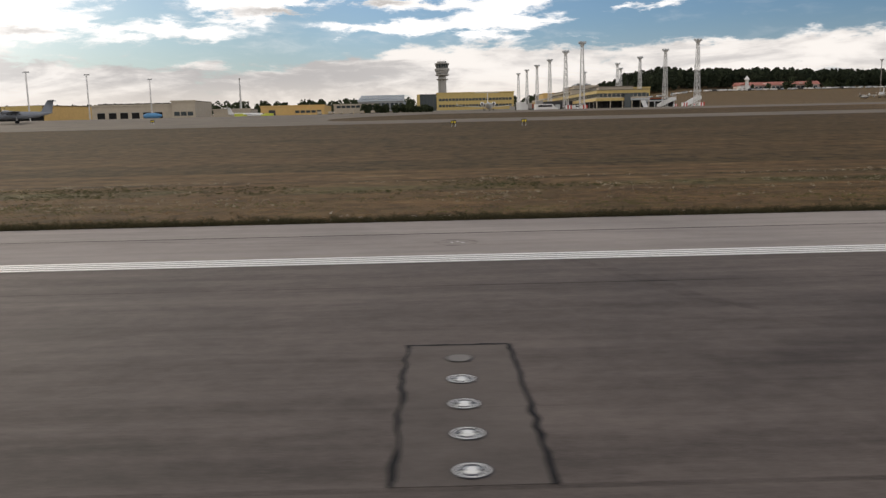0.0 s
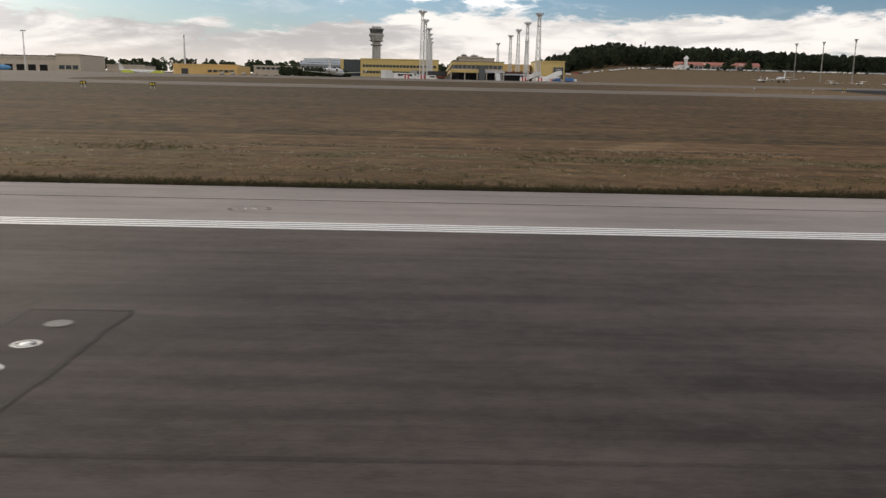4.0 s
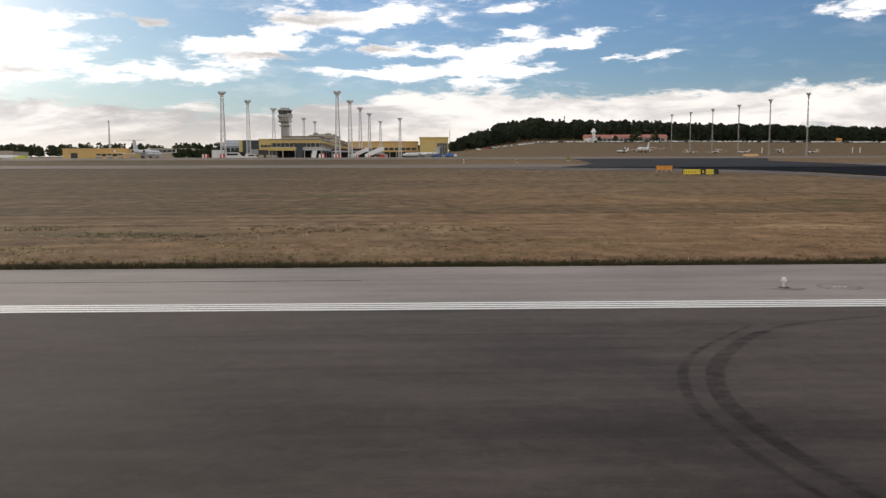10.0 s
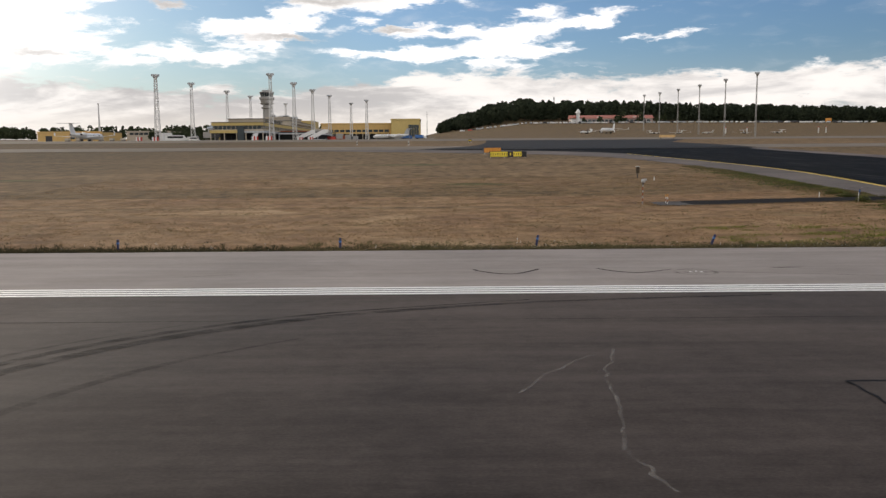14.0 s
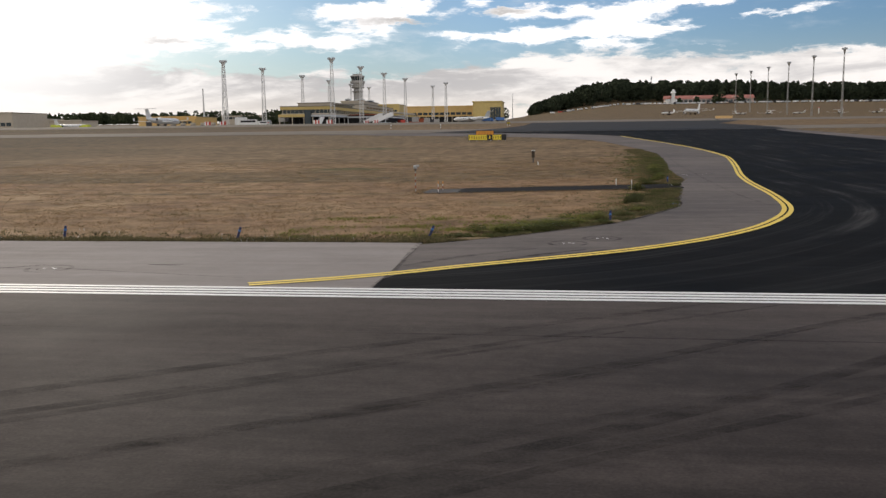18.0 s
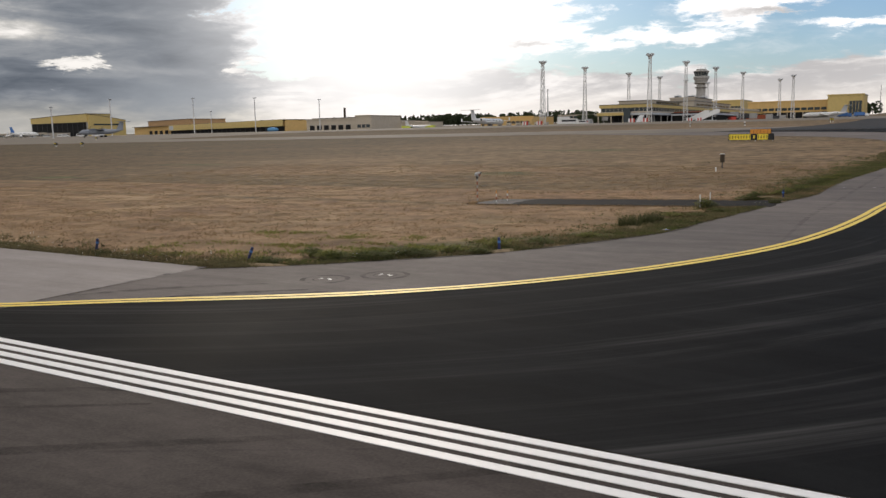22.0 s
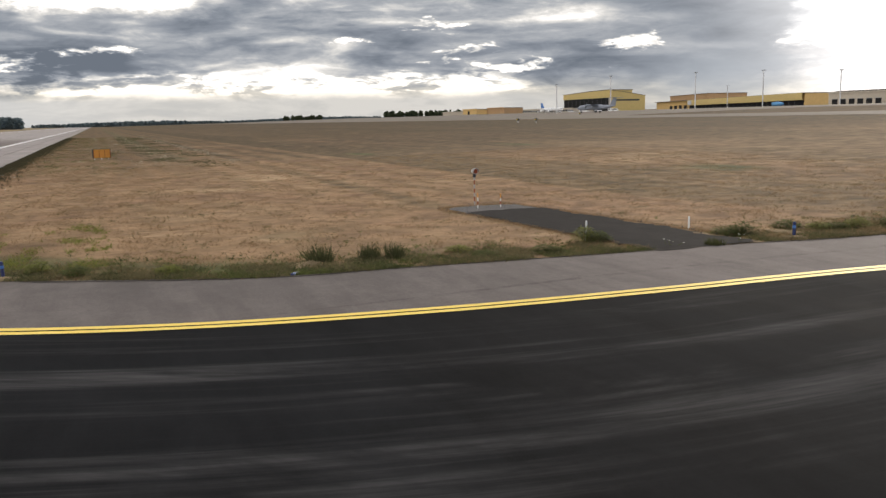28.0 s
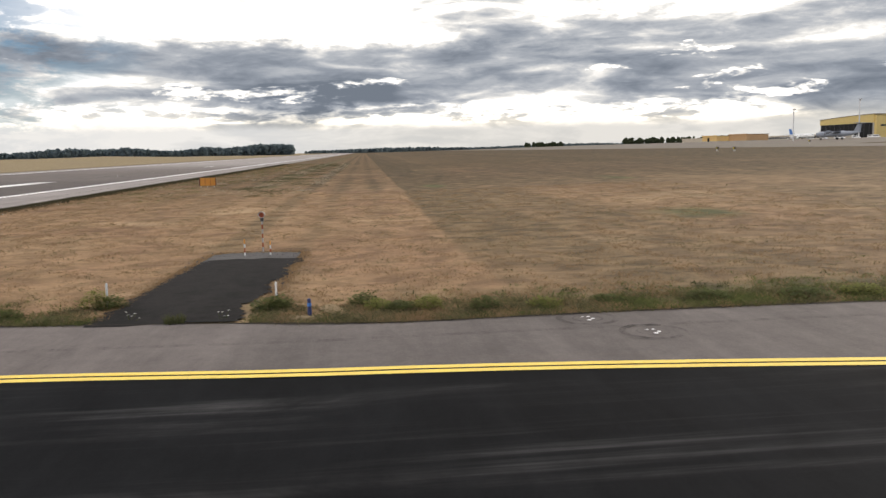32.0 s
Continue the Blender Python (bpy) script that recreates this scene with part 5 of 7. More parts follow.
for i in range(9):
    x = -12.6 if i % 2 else 12.6
    y = 36 + i * 24
    jb = thing("boarding_bridge", "grey boarding bridge on a wheeled leg beside the pier", "boarding bridge", (84 + x, 369 + y, PZ), group="boarding bridges")
    s = -1 if i % 2 else 1
    part("tunnel", box(B(), 0, s * 15, -1.4, 1.4, 2.7, 5.2), M["dark_steel" if i % 3 else "rust"], jb)
    part("cab", box(B(), s * 15, s * 18.5, -2.0, 2.0, 2.5, 5.5), M["grey"], jb)
    part("leg", box(B(), s * 12 - 0.4, s * 12 + 0.4, -1.6, 1.6, -0.1, 2.7), M["dark_steel"], jb)
top_block = [hall("roof_pavilion", "beige set-back storey with plant rooms on the pier roof", "building", 78, 91, 462, 500, PZ + 13.6, "beige", PZ + 11.9)]
for i, (x, y) in enumerate(((81, 466), (87, 472), (82, 482), (88, 492))):
    rooftop_unit(x, y, PZ + 13.95, 3 + i % 2, 3, 1.3)
# near-black walls put the shade under the flat roof into the colour
east = hall("gate_lounge", "low gate lounge with near-black walls for shade, yellow fascia and flat roof", "building", 97, 115, 400, 452, PZ + 4.2, "shade", PZ)[0]
part("fascia", box(B(), -9.4, 9.4, -0.7, 0, 3.5, 4.2), M["lightgrey"], east)
part("fascia", box(B(), 9.1, 9.7, 0, 50, 3.5, 4.2), M["lightgrey"], east)
for sx in (-9.2, 0, 9.2):
    part("post", box(B(), sx - .2, sx + .2, -.6, -.2, -.1, 3.5), M["lightgrey"], east)

end, w, d, t = hall("terminal_end_block", "tall yellow terminal block with a glazed corner", "terminal", 138, 159, 612, 642, 24.6, "ochre", 11.2)
part("glazing", box(B(), 2.0, w - 0.6, -0.2, 0.05, 1.0, 9.5), M["glass"], end)
for i in range(5):
    part("mullion", box(B(), 2.4 + i * 1.8, 2.55 + i * 1.8, -0.34, 0.0, 1.0, 9.5), M["ochre"], end)
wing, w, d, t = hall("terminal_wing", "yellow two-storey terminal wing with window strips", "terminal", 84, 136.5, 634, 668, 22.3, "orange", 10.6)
# the shade of the ground floor is a near-black strip on the wall
part("dock", box(B(), -w + 1, w - 0.5, -0.35, 0.05, -0.2, 4.2), M["shade"], wing, "near-black strip for the shade of the baggage dock")
for i in range(9):
    part("dock_post", box(B(), -w + 1 + i * 5, -w + 1.5 + i * 5, -0.6, -0.3, -0.2, 4.2), M["beige"], wing)
window_row(wing, -w + 1, w - 1, 12, 0.0, 5.6, 7.2)
main, w, d, t = hall("terminal_building", "long yellow terminal building with two rows of windows", "terminal", 4, 68, 698, 730, 26.5, "ochre", 12.2)
window_row(main, -w + 1.5, w - 1.5, 22, 0.0, 3.0, 4.8)
window_row(main, -w + 1.5, w - 1.5, 22, 0.0, 8.0, 9.8)
blk, w, d, t = hall("terminal_entrance", "dark glass and yellow entrance block of the terminal", "terminal", -12, 3.6, 700, 730, 25.5, "glass", 12.2)
part("frame", box(B(), -w - 0.6, -w + 2.0, -0.5, 8, 0, t + 0.6), M["ochre"], blk)
for i in range(5):
    part("mullion", box(B(), -w + 2.6 + i * 2.6, -w + 2.8 + i * 2.6, -0.2, 0.0, 0, t), M["dark_steel"], blk)
hz = height(-55, 920)
arch = thing("arched_hall", "terminal hall with a curved silver metal roof", "terminal", (-55.5, 918, hz))
part("wall", box(B(), -25, 25, 0, 60, -2, 11), M["lightgrey"], arch)
window_row(arch, -24, 24, 10, 0.0, 1.5, 9)
for j in range(3):
    bm = B()
    prof = [(-2 + 0.4 * k, 11 + j * 2.4 + 1.9 * math.sin(math.pi * k / 10)) for k in range(11)]
    loft(bm, [[(sx, y + j * 5, z) for y, z in prof] + [(sx, 8 + j * 5, 11 + j * 2.4)] for sx in (-25.5 + 1.5 * j, 25.5)])
    part("roof", bm, M["silver"], arch)
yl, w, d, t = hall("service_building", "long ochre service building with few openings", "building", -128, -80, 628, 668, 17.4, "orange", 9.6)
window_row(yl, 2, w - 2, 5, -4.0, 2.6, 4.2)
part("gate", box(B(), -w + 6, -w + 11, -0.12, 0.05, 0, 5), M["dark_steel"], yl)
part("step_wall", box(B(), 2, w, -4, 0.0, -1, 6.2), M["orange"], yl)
y2, w, d, t = hall("service_building", "beige concrete service building behind the apron", "building", -79, -44, 676, 710, 18.4, "beige", 10.4)
window_row(y2, -w + 2, w - 2, 8, 0.0, 5.6, 7.2)
bei, w, d, t = hall("freight_shed", "long beige concrete freight shed with dark loading doors", "building", -196, -150, 486, 515, 16.4, "beige", 8.2, roof="roof")
for i in range(6):
    dr = part("loading_door", box(B(), -w + 3 + i * 6.6, -w + 7.4 + i * 6.6, -0.1, 0.06, 0.1, 4.2), M["shade"], bei)
    part("door_frame", box(B(), -w + 2.8 + i * 6.6, -w + 7.6 + i * 6.6, -0.25, 0.0, 4.2, 4.5), M["grey"], dr)
for i in range(8):
    part("roof_hump", box(B(), -w + 2 + i * 5.4, -w + 5.6 + i * 5.4, 4, 22, t + 0.3, t + 1.4), M["roof"], bei)
be2, w, d, t = hall("freight_block", "taller beige block at the end of the freight shed", "building", -149.5, -136, 484, 520, 18.2, "beige", 8.2)
window_row(be2, -w + 1, w - 1, 3, 0.0, 2.0, 4.0)
be3, w, d, t = hall("store_shed", "low beige store shed beside parked vehicles", "building", -135, -112, 520, 540, 13.6, "beige", 8.6)
be4, w, d, t = hall("boiler_house", "beige industrial buildings below a chimney", "building", -470, -260, 700, 740, 19.5, "beige", 11.5)
for i in range(10):
    part("door", box(B(), -w + 8 + i * 19, -w + 14 + i * 19, -0.1, 0.05, 0, 5), M["shade"], be4)
be5, w, d, t = hall("boiler_house", "beige plant building with stepped roof", "building", -400, -310, 690, 720, 22.5, "beige", 11.5)

# hangars in the west
hg = thing("hangar", "large yellow-fronted aircraft hangar above a dark door band", "hangar", (-492, 480, 8.6), -2.6)
part("wall", box(B(), -33, 54.4, 0, 24, -2, 17.3), M["grey"], hg)
part("upper_band", loft(B(), [[(-33.4, y, 12.6), (54.8, y, 12.6), (54.8, y, 19.6), (20, y, 19.2), (-33.4, y, 17.4)] for y in (-0.5, 24)]), M["ochre"], hg, "yellow sheet band over the doors")
part("roof", loft(B(), [[(-33.8, y, 17.4), (20, y, 19.2), (55.2, y, 19.6), (55.2, y, 20.0), (20, y, 19.6), (-33.8, y, 17.8)] for y in (-0.9, 24.4)]), M["roof"], hg)
# shade inside the open doorway, painted on as a panel
part("door_opening", box(B(), -32, 53, -0.35, 0.1, 0.1, 12.5), M["shade"], hg)
for i in range(11):
    part("door_leaf", box(B(), -31 + i * 8, -30.6 + i * 8, -0.6, -0.3, 0.1, 12.5), M["dark_steel"], hg)
part("wing", loft(B(), [[(x, 0.6, -2), (x, 0.6, 19.0), (x, 12, 17.8), (x, 36, 14.2), (x, 36, -2)] for x in (54.5, 58.0)]), M["ochre"], hg, "lower yellow wing with a sloping roof")
part("wing_roof", loft(B(), [[(x, 0.2, 19.0), (x, 0.2, 19.3), (x, 12, 18.1), (x, 36.5, 14.5), (x, 36.5, 14.2), (x, 12, 17.8)] for x in (54.2, 58.4)]), M["roof"], hg)
part("window_strip", box(B(), 58.0, 58.2, 4, 30, 9.6, 11.0), M["glass"], hg, "dark window strip")
an, w, d, t = hall("office_block", "low grey and beige offices before the hangar", "building", -560, -440, 440, 462, 11.9, "beige", 8.3)
window_row(an, -w + 3, w - 3, 22, 0.0, 1.2, 2.6)
ln = thing("cargo_terminal", "long ochre cargo building with its shaded lower recess painted near-black", "building", (-352, 539.5, 8.6), -17.9)
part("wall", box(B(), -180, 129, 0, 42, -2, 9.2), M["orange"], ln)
part("upper_wall", box(B(), -178, -76, 14, 52, 9.2, 15.4), M["tan"], ln)
part("upper_roof", box(B(), -178.6, -75.4, 13.4, 52, 15.4, 15.8), M["roof"], ln)
part("roof", box(B(), -180.6, 129.6, -2.4, 42, 9.2, 9.6), M["roof"], ln)
part("fascia", box(B(), -86, 129.6, -2.6, -2.3, 4.5, 9.4), M["ochre"], ln)
# shade of the recessed lower front, put on as a near-black strip
part("glazed_band", box(B(), -86, 128, -0.25, 0.05, 0.3, 4.4), M["shade"], ln)
for i in range(25):
    part("post", box(B(), -85 + i * 8.5, -84.7 + i * 8.5, -2.3, -2.0, -0.5, 4.6), M["dark_steel"], ln)
for i in range(4):
    part("gate", box(B(), -140 + i * 13, -132 + i * 13, -0.1, 0.05, 0, 5), M["shade"], ln)
part("panel", box(B(), -84, -75, -2.85, -2.62, 5.0, 9.0), M["lightgrey"], ln, "white square wall panel")
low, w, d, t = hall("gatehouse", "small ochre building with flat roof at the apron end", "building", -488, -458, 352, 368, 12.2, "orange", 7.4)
part("door", box(B(), -4, 0, -0.1, 0.05, 0, 3.4), M["shade"], low)
lw2, w, d, t = hall("store_shed", "low brown shed beyond the apron", "building", -457, -424, 362, 380, 12.8, "tan", 7.4)
lw3, w, d, t = hall("store_shed", "white low shed at the field edge", "building", -560, -505, 362, 374, 10.6, "beige", 7.2)

# red-roofed house with a turret on the rise
rz = height(310, 830)
house = thing("manor_house", "pale house with a red tiled roof and a white turret", "house", (326, 834, rz))
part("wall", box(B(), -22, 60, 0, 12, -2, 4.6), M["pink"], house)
part("roof", loft(B(), [[(x, -1, 4.6), (x, 6, 8.0), (x, 13, 4.6)] for x in (-23, 61)]), M["tile"], house)
part("gable_wing", box(B(), -22, -12, -8, 0, -2, 4.6), M["whitep"], house)
part("gable_roof", loft(B(), [[(-23, y, 4.6), (-17, y, 7.6), (-11, y, 4.6)] for y in (-9, 6)]), M["tile"], house)
window_row(house, -9, 58, 16, 0.0, 1.2, 3.4)
for x in (6, 24, 42):
    part("dormer", box(B(), x - 1.5, x + 1.5, 0.5, 5, 4.6, 6.6), M["pink"], house)
part("turret", tube(B(), (-16, -9, -2), (-16, -9, 10), 1.7, 1.7, 10), M["whitep"], house)
part("turret_cap", tube(B(), (-16, -9, 10), (-16, -9, 13.5), 3.0, 0.4, 10), M["whitep"], house)


# ---- aircraft ----
def airliner(name, label, at, turn, length, span, mat="whitep", fin="whitep", ttail=True, rear_engines=True, props=False, belly=1.0, prop_mat="dark_steel"):
    """Nose along local +x; the wheels stand at z = 0."""
    ob = thing(name, label, "aircraft", at, turn, group="parked aircraft")
    r = length * 0.052 * belly
    zc = r + length * (0.030 if rear_engines else 0.055)
    ring = lambda x, rad, dz=0.0, n=14: [(x, rad * math.cos(6.28319 * i / n), zc + dz + rad * math.sin(6.28319 * i / n)) for i in range(n)]
    L = length
    part("fuselage", loft(B(), [ring(0.5 * L, r * .08, -r * .25), ring(0.485 * L, r * .4, -r * .2), ring(0.44 * L, r * .8, -r * .08), ring(0.38 * L, r), ring(-0.12 * L, r), ring(-0.3 * L, r * .78, r * .18),
                                ring(-0.44 * L, r * .35, r * .5), ring(-0.5 * L, r * .1, r * .6)]), M[mat], ob, smooth=True)
    part("windscreen", box(B(), 0.43 * L, 0.465 * L, -r * .55, r * .55, zc + r * .3, zc + r * .58), M["black"], ob)
    for i in range(9):
        for s in (-1, 1):
            part("cabin_window", box(B(), 0.30 * L - i * 0.05 * L, 0.315 * L - i * 0.05 * L, s * r * .93, s * r * 1.01, zc + r * .15, zc + r * .4), M["black"], ob)
    for s in (-1, 1):
        wz = zc - r * .55 if not props else zc + r * .85
        plan = [(0.08 * L, s * r * .5, wz), (-0.06 * L, s * span / 2, wz + length * (.035 if not props else .0)), (-0.10 * L, s * span / 2, wz + length * (.035 if not props else .0)), (-0.09 * L, s * r * .5, wz)]
        part("wing", loft(B(), [[(x, y, z) for x, y, z in plan], [(x, y, z + r * .18 * (1 - .6 * abs(y) / (span / 2))) for x, y, z in plan]]), M[mat], ob)
        if not props:
            part("winglet", box(B(), -0.10 * L, -0.065 * L, s * span / 2 - .08, s * span / 2 + .08, wz + length * .035, wz + length * .085), M[mat], ob)
        tz2 = zc + r * .5 + length * (.165 if ttail else .02)
        plan = [(-0.44 * L, s * .05, tz2), (-0.50 * L, s * span * .19, tz2), (-0.54 * L, s * span * .19, tz2), (-0.53 * L, s * .05, tz2)]
        part("tailplane", loft(B(), [plan, [(x, y, z + .16) for x, y, z in plan]]), M[mat], ob)
        ex, ey, ez = (-0.27 * L, s * r * 1.75, zc + r * .45) if rear_engines else (0.04 * L, s * span * .17, wz - r * .45)
        if props:
            ez = wz
        er = r * (.62 if not props else .42)
        en = part("engine", loft(B(), [[(ex + dx * L, ey + er * k * math.cos(6.28319 * i / 12), ez + er * k * math.sin(6.28319 * i / 12)) for i in range(12)] for dx, k in ((.065, .85), (.05, 1), (-.02, 1), (-.06, .62))]), M[mat], ob, smooth=True)
        part("nozzle", tube(B(), (ex - .061 * L, ey, ez), (ex - .067 * L, ey, ez), er * .58, er * .5, 12), M["dark_steel"], en)
        part("inlet", tube(B(), (ex + .066 * L, ey, ez), (ex + .068 * L, ey, ez), er * .7, er * .7, 12), M["dark_steel"], en)
        if rear_engines:
            part("pylon", box(B(), ex - .03 * L, ex + .03 * L, min(s * r * .8, ey), max(s * r * .8, ey), ez - .12, ez + .12), M[mat], ob)
        if props:
            for k in range(4):
                part("blade", box(B(), -.06, .06, -.14, .14, 0, span * .065, Matrix.Translation((ex + .075 * L, ey, ez)) @ Matrix.Rotation(k * 1.5708 + .4, 4, "X")), M["dark_steel"], en)
        gear = part("main_gear", tube(B(), (-0.05 * L, s * r * 1.3, .45), (-0.05 * L, s * r * 1.0, zc - r * .5), .13, .13, 6), M["steel"], ob)
        for dy in (-.3, .3):
            part("wheel", tube(B(), (-0.05 * L, s * r * 1.3 + dy - .14, .45), (-0.05 * L, s * r * 1.3 + dy + .14, .45), .45, .45, 12), M["rubberp"], gear)
    fz = zc + r * .5
    part("fin", loft(B(), [[(-0.34 * L, y, fz), (-0.44 * L, y, fz + length * .17), (-0.52 * L, y, fz + length * .17), (-0.49 * L, y, fz)] for y in (-.14, .14)]), M[fin], ob, "tail fin")
    gear = part("nose_gear", tube(B(), (0.38 * L, 0, .35), (0.38 * L, 0, zc - r * .6), .1, .1, 6), M["steel"], ob)
    part("wheel", tube(B(), (0.38 * L, -.25, .35), (0.38 * L, .25, .35), .35, .35, 12), M["rubberp"], gear)
    return ob


airliner("business_jet", "white twin-engined business jet with a T-tail on the apron", (23.8, 356, 7.5), 84, 26.0, 26.5)
airliner("small_airliner", "white low-winged jet parked with its tail to the runway", (277, 515, 11.8), 236, 21.0, 25.0, ttail=False, rear_engines=False)
airliner("light_aircraft", "small white aircraft with propellers parked on the far apron", (262, 506, 11.6), 215, 10.0, 14.0, props=True, ttail=False, rear_engines=False)
airliner("turboprop", "grey and white turboprop airliner with high wings", (-131, 264, 5.8), 200, 23.0, 26.0, "slate", "slate", True, False, True)
airliner("airliner", "white airliner with a pale blue tail at the pier", (139, 590, 10.0), 165, 27.0, 24.0, "whitep", "lightgrey")
airliner("airliner", "white airliner parked along the western sheds", (-470, 425, 7.9), 160, 20.0, 20.0, "whitep", "lightgrey", False, False)
airliner("airliner", "white airliner parked by the low sheds", (-395, 392, 7.6), 10, 28.0, 26.0, "whitep", "blue", False, False)
airliner("airliner", "white jet airliner parked side-on beside the far store shed", (-112, 508, 8.2), 5, 22.0, 20.0)
for x, y, a in ((300, 494, 20), (316, 497, 100), (331, 492, 160), (352, 490, 60), (371, 489, 120)):
    airliner("glider", "small white glider parked in the grass", (x, y, height(x, y)), a, 6.5, 13.0, ttail=True, rear_engines=False, belly=.8)
tp = thing("covered_helicopter", "small aircraft under a pale blue tarpaulin on the apron", "covered aircraft", (-123, 371, 7.45))
bm = B()
loft(bm, [[(x, w * math.cos(6.28319 * i / 10), 1.3 + h * math.sin(6.28319 * i / 10)) for i in range(10)] for x, w, h in ((-4.2, .3, .4), (-3, 1.2, 1.1), (0, 1.7, 1.35), (2.6, 1.3, 1.0), (4, .4, .4))])
part("cover", bm, M["skyblue"], tp, smooth=True)
for sx in (-2, 2):
    part("skid", box(B(), sx - 1.4, sx + 1.4, -1.2, -1.05, 0, .25), M["dark_steel"], tp)


# ---- vehicles and apron gear ----
def vehicle(name, label, cat, at, turn, L=7.0, W=2.4, H=3.0, mat="whitep", cab="whitep", van=False):
    ob = thing(name, label, cat, at, turn, group="apron vehicles")
    if van:
        bm = loft(B(), [[(-L / 2, y, .5), (L / 2, y, .5), (L / 2, y, H * .45), (L * .36, y, H * .55), (L * .26, y, H), (-L / 2, y, H)] for y in (-W / 2, W / 2)])
        part("body", bm, M[mat], ob)
        part("windscreen", box(B(), L * .27, L * .37, -W / 2 + .15, W / 2 - .15, H * .58, H * .9, None), M["black"], ob)
        for s in (-1, 1):
            part("side_window", box(B(), -L * .4, L * .22, s * W / 2 - .03, s * W / 2 + .03, H * .58, H * .86), M["black"], ob)
    else:
        part("cargo_box", box(B(), -L / 2, L * .22, -W / 2, W / 2, .9, H), M[mat], ob)
        c = part("cab", loft(B(), [[(L * .25, y, .5), (L / 2, y, .5), (L / 2, y, H * .5), (L * .45, y, H * .78), (L * .25, y, H * .78)] for y in (-W / 2, W / 2)]), M[cab], ob)
        part("windscreen", box(B(), L * .455, L * .5 + .03, -W / 2 + .15, W / 2 - .15, H * .5, H * .72), M["black"], c)
        part("chassis", box(B(), -L / 2, L * .45, -W / 2 + .3, W / 2 - .3, .5, .9), M["dark_steel"], ob)
    for x in (-L * .3, L * .34):
        for s in (-1, 1):
            part("wheel", tube(B(), (x, s * (W / 2 - .25), .45), (x, s * W / 2, .45), .45, .45, 12), M["rubberp"], ob)
    return ob


vehicle("bus", "white airport bus beside the pier", "bus", (52.4, 387, PZ), 15, 11, 2.6, 3.2, van=True)
vehicle("catering_truck", "white catering truck with raised box", "truck", (43, 402, PZ), 60, 8, 2.5, 4.6)
vehicle("truck", "grey service truck near the pier", "truck", (58, 396, PZ), 100, 7, 2.4, 3.0, "lightgrey")
vehicle("van", "white van near the pier", "van", (64, 372, PZ), 40, 5, 2, 2.2, van=True)
vehicle("truck", "blue service truck on the apron", "truck", (150, 596, 10.0), 0, 8, 2.5, 3.4, "blue", "blue")
vehicle("truck", "blue service truck on the apron", "truck", (160, 588, 10.0), 20, 8, 2.5, 3.0, "blue", "whitep")
vehicle("fire_truck", "lime yellow fire truck on the apron", "truck", (-112, 492, 8.0), 5, 7, 2.4, 2.6, "lime", "lime")
vehicle("fire_truck", "lime yellow fire truck beside the sheds", "truck", (-98, 500, 8.0), 170, 7, 2.4, 2.6, "lime", "lime")
vehicle("tank_truck", "red fuel truck beside the pier", "truck", (112, 410, PZ), 80, 8, 2.4, 3.0, "red", "red")
vehicle("tank_truck", "red ground power truck at a stand", "truck", (118, 425, PZ), 120, 7, 2.4, 2.6, "red", "whitep")
for i in range(7):
    vehicle("van", "white van parked along the western sheds", "van", (-410 + i * 14, 408 + 3 * (i % 3), 7.7), 10 * i, 5.5, 2.1, 2.4, "whitep", van=True)
for i in range(6):
    vehicle("trailer", "brown baggage trailer parked in a row", "trailer", (-75 + i * 7, 560 + i, 9.4), 90, 5.5, 2.3, 2.4, "beige", "orange")


def stairs_truck(x, y, z, turn, label):
    ob = thing("passenger_stairs", label, "stairs", (x, y, z), turn, group="passenger stairs")
    part("chassis", box(B(), -4, 3.5, -1.1, 1.1, .4, .9), M["lightgrey"], ob)
    part("flight", loft(B(), [[(-4, s, .9), (3.2, s, 4.2), (4.6, s, 4.2), (4.6, s, 3.8), (3.2, s, 3.5), (-3.4, s, .6)] for s in (-1.0, 1.0)]), M["whitep"], ob)
    for s in (-1.08, 1.08):
        part("side_panel", loft(B(), [[(-4, s + e, 1.0), (3.2, s + e, 4.2), (4.6, s + e, 4.2), (4.6, s + e, 5.4), (3.1, s + e, 5.4), (-4, s + e, 2.1)] for e in (-.04, .04)]), M["whitep"], ob)
        for x0 in (-2.6, 2.4):
            part("wheel", tube(B(), (x0, s - .1, .42), (x0, s + .1, .42), .42, .42, 10), M["rubberp"], ob)
    part("canopy", box(B(), 2.6, 4.8, -1.15, 1.15, 6.0, 6.1), M["lightgrey"], ob)
    return ob


stairs_truck(117.8, 381, PZ, 20, "white passenger stairs parked beside the pier")
stairs_truck(110, 395, PZ, 5, "white passenger stairs parked beside the pier")


def barrier(x, y, z):
    ob = thing("crash_barrier", "red and white plastic barrier block at a mast foot", "barrier", (x, y, z), group="barriers")
    for i in range(4):
        part("red_panel" if i % 2 else "white_panel", box(B(), -1.2 + i * .6, -.6 + i * .6, -.35, .35, 0, 1.5), M["red" if i % 2 else "whitep"], ob)
    return ob


bar = barrier(60.3, 333.5, height(60, 333.5))
for x, y in ((106, 330.6), (54, 333), (100, 333), (63.5, 377), (110, 380), (116, 372)):
    copy_thing(bar, pose(x, y, height(x, y), 0, 0, 20 * (x % 3)))

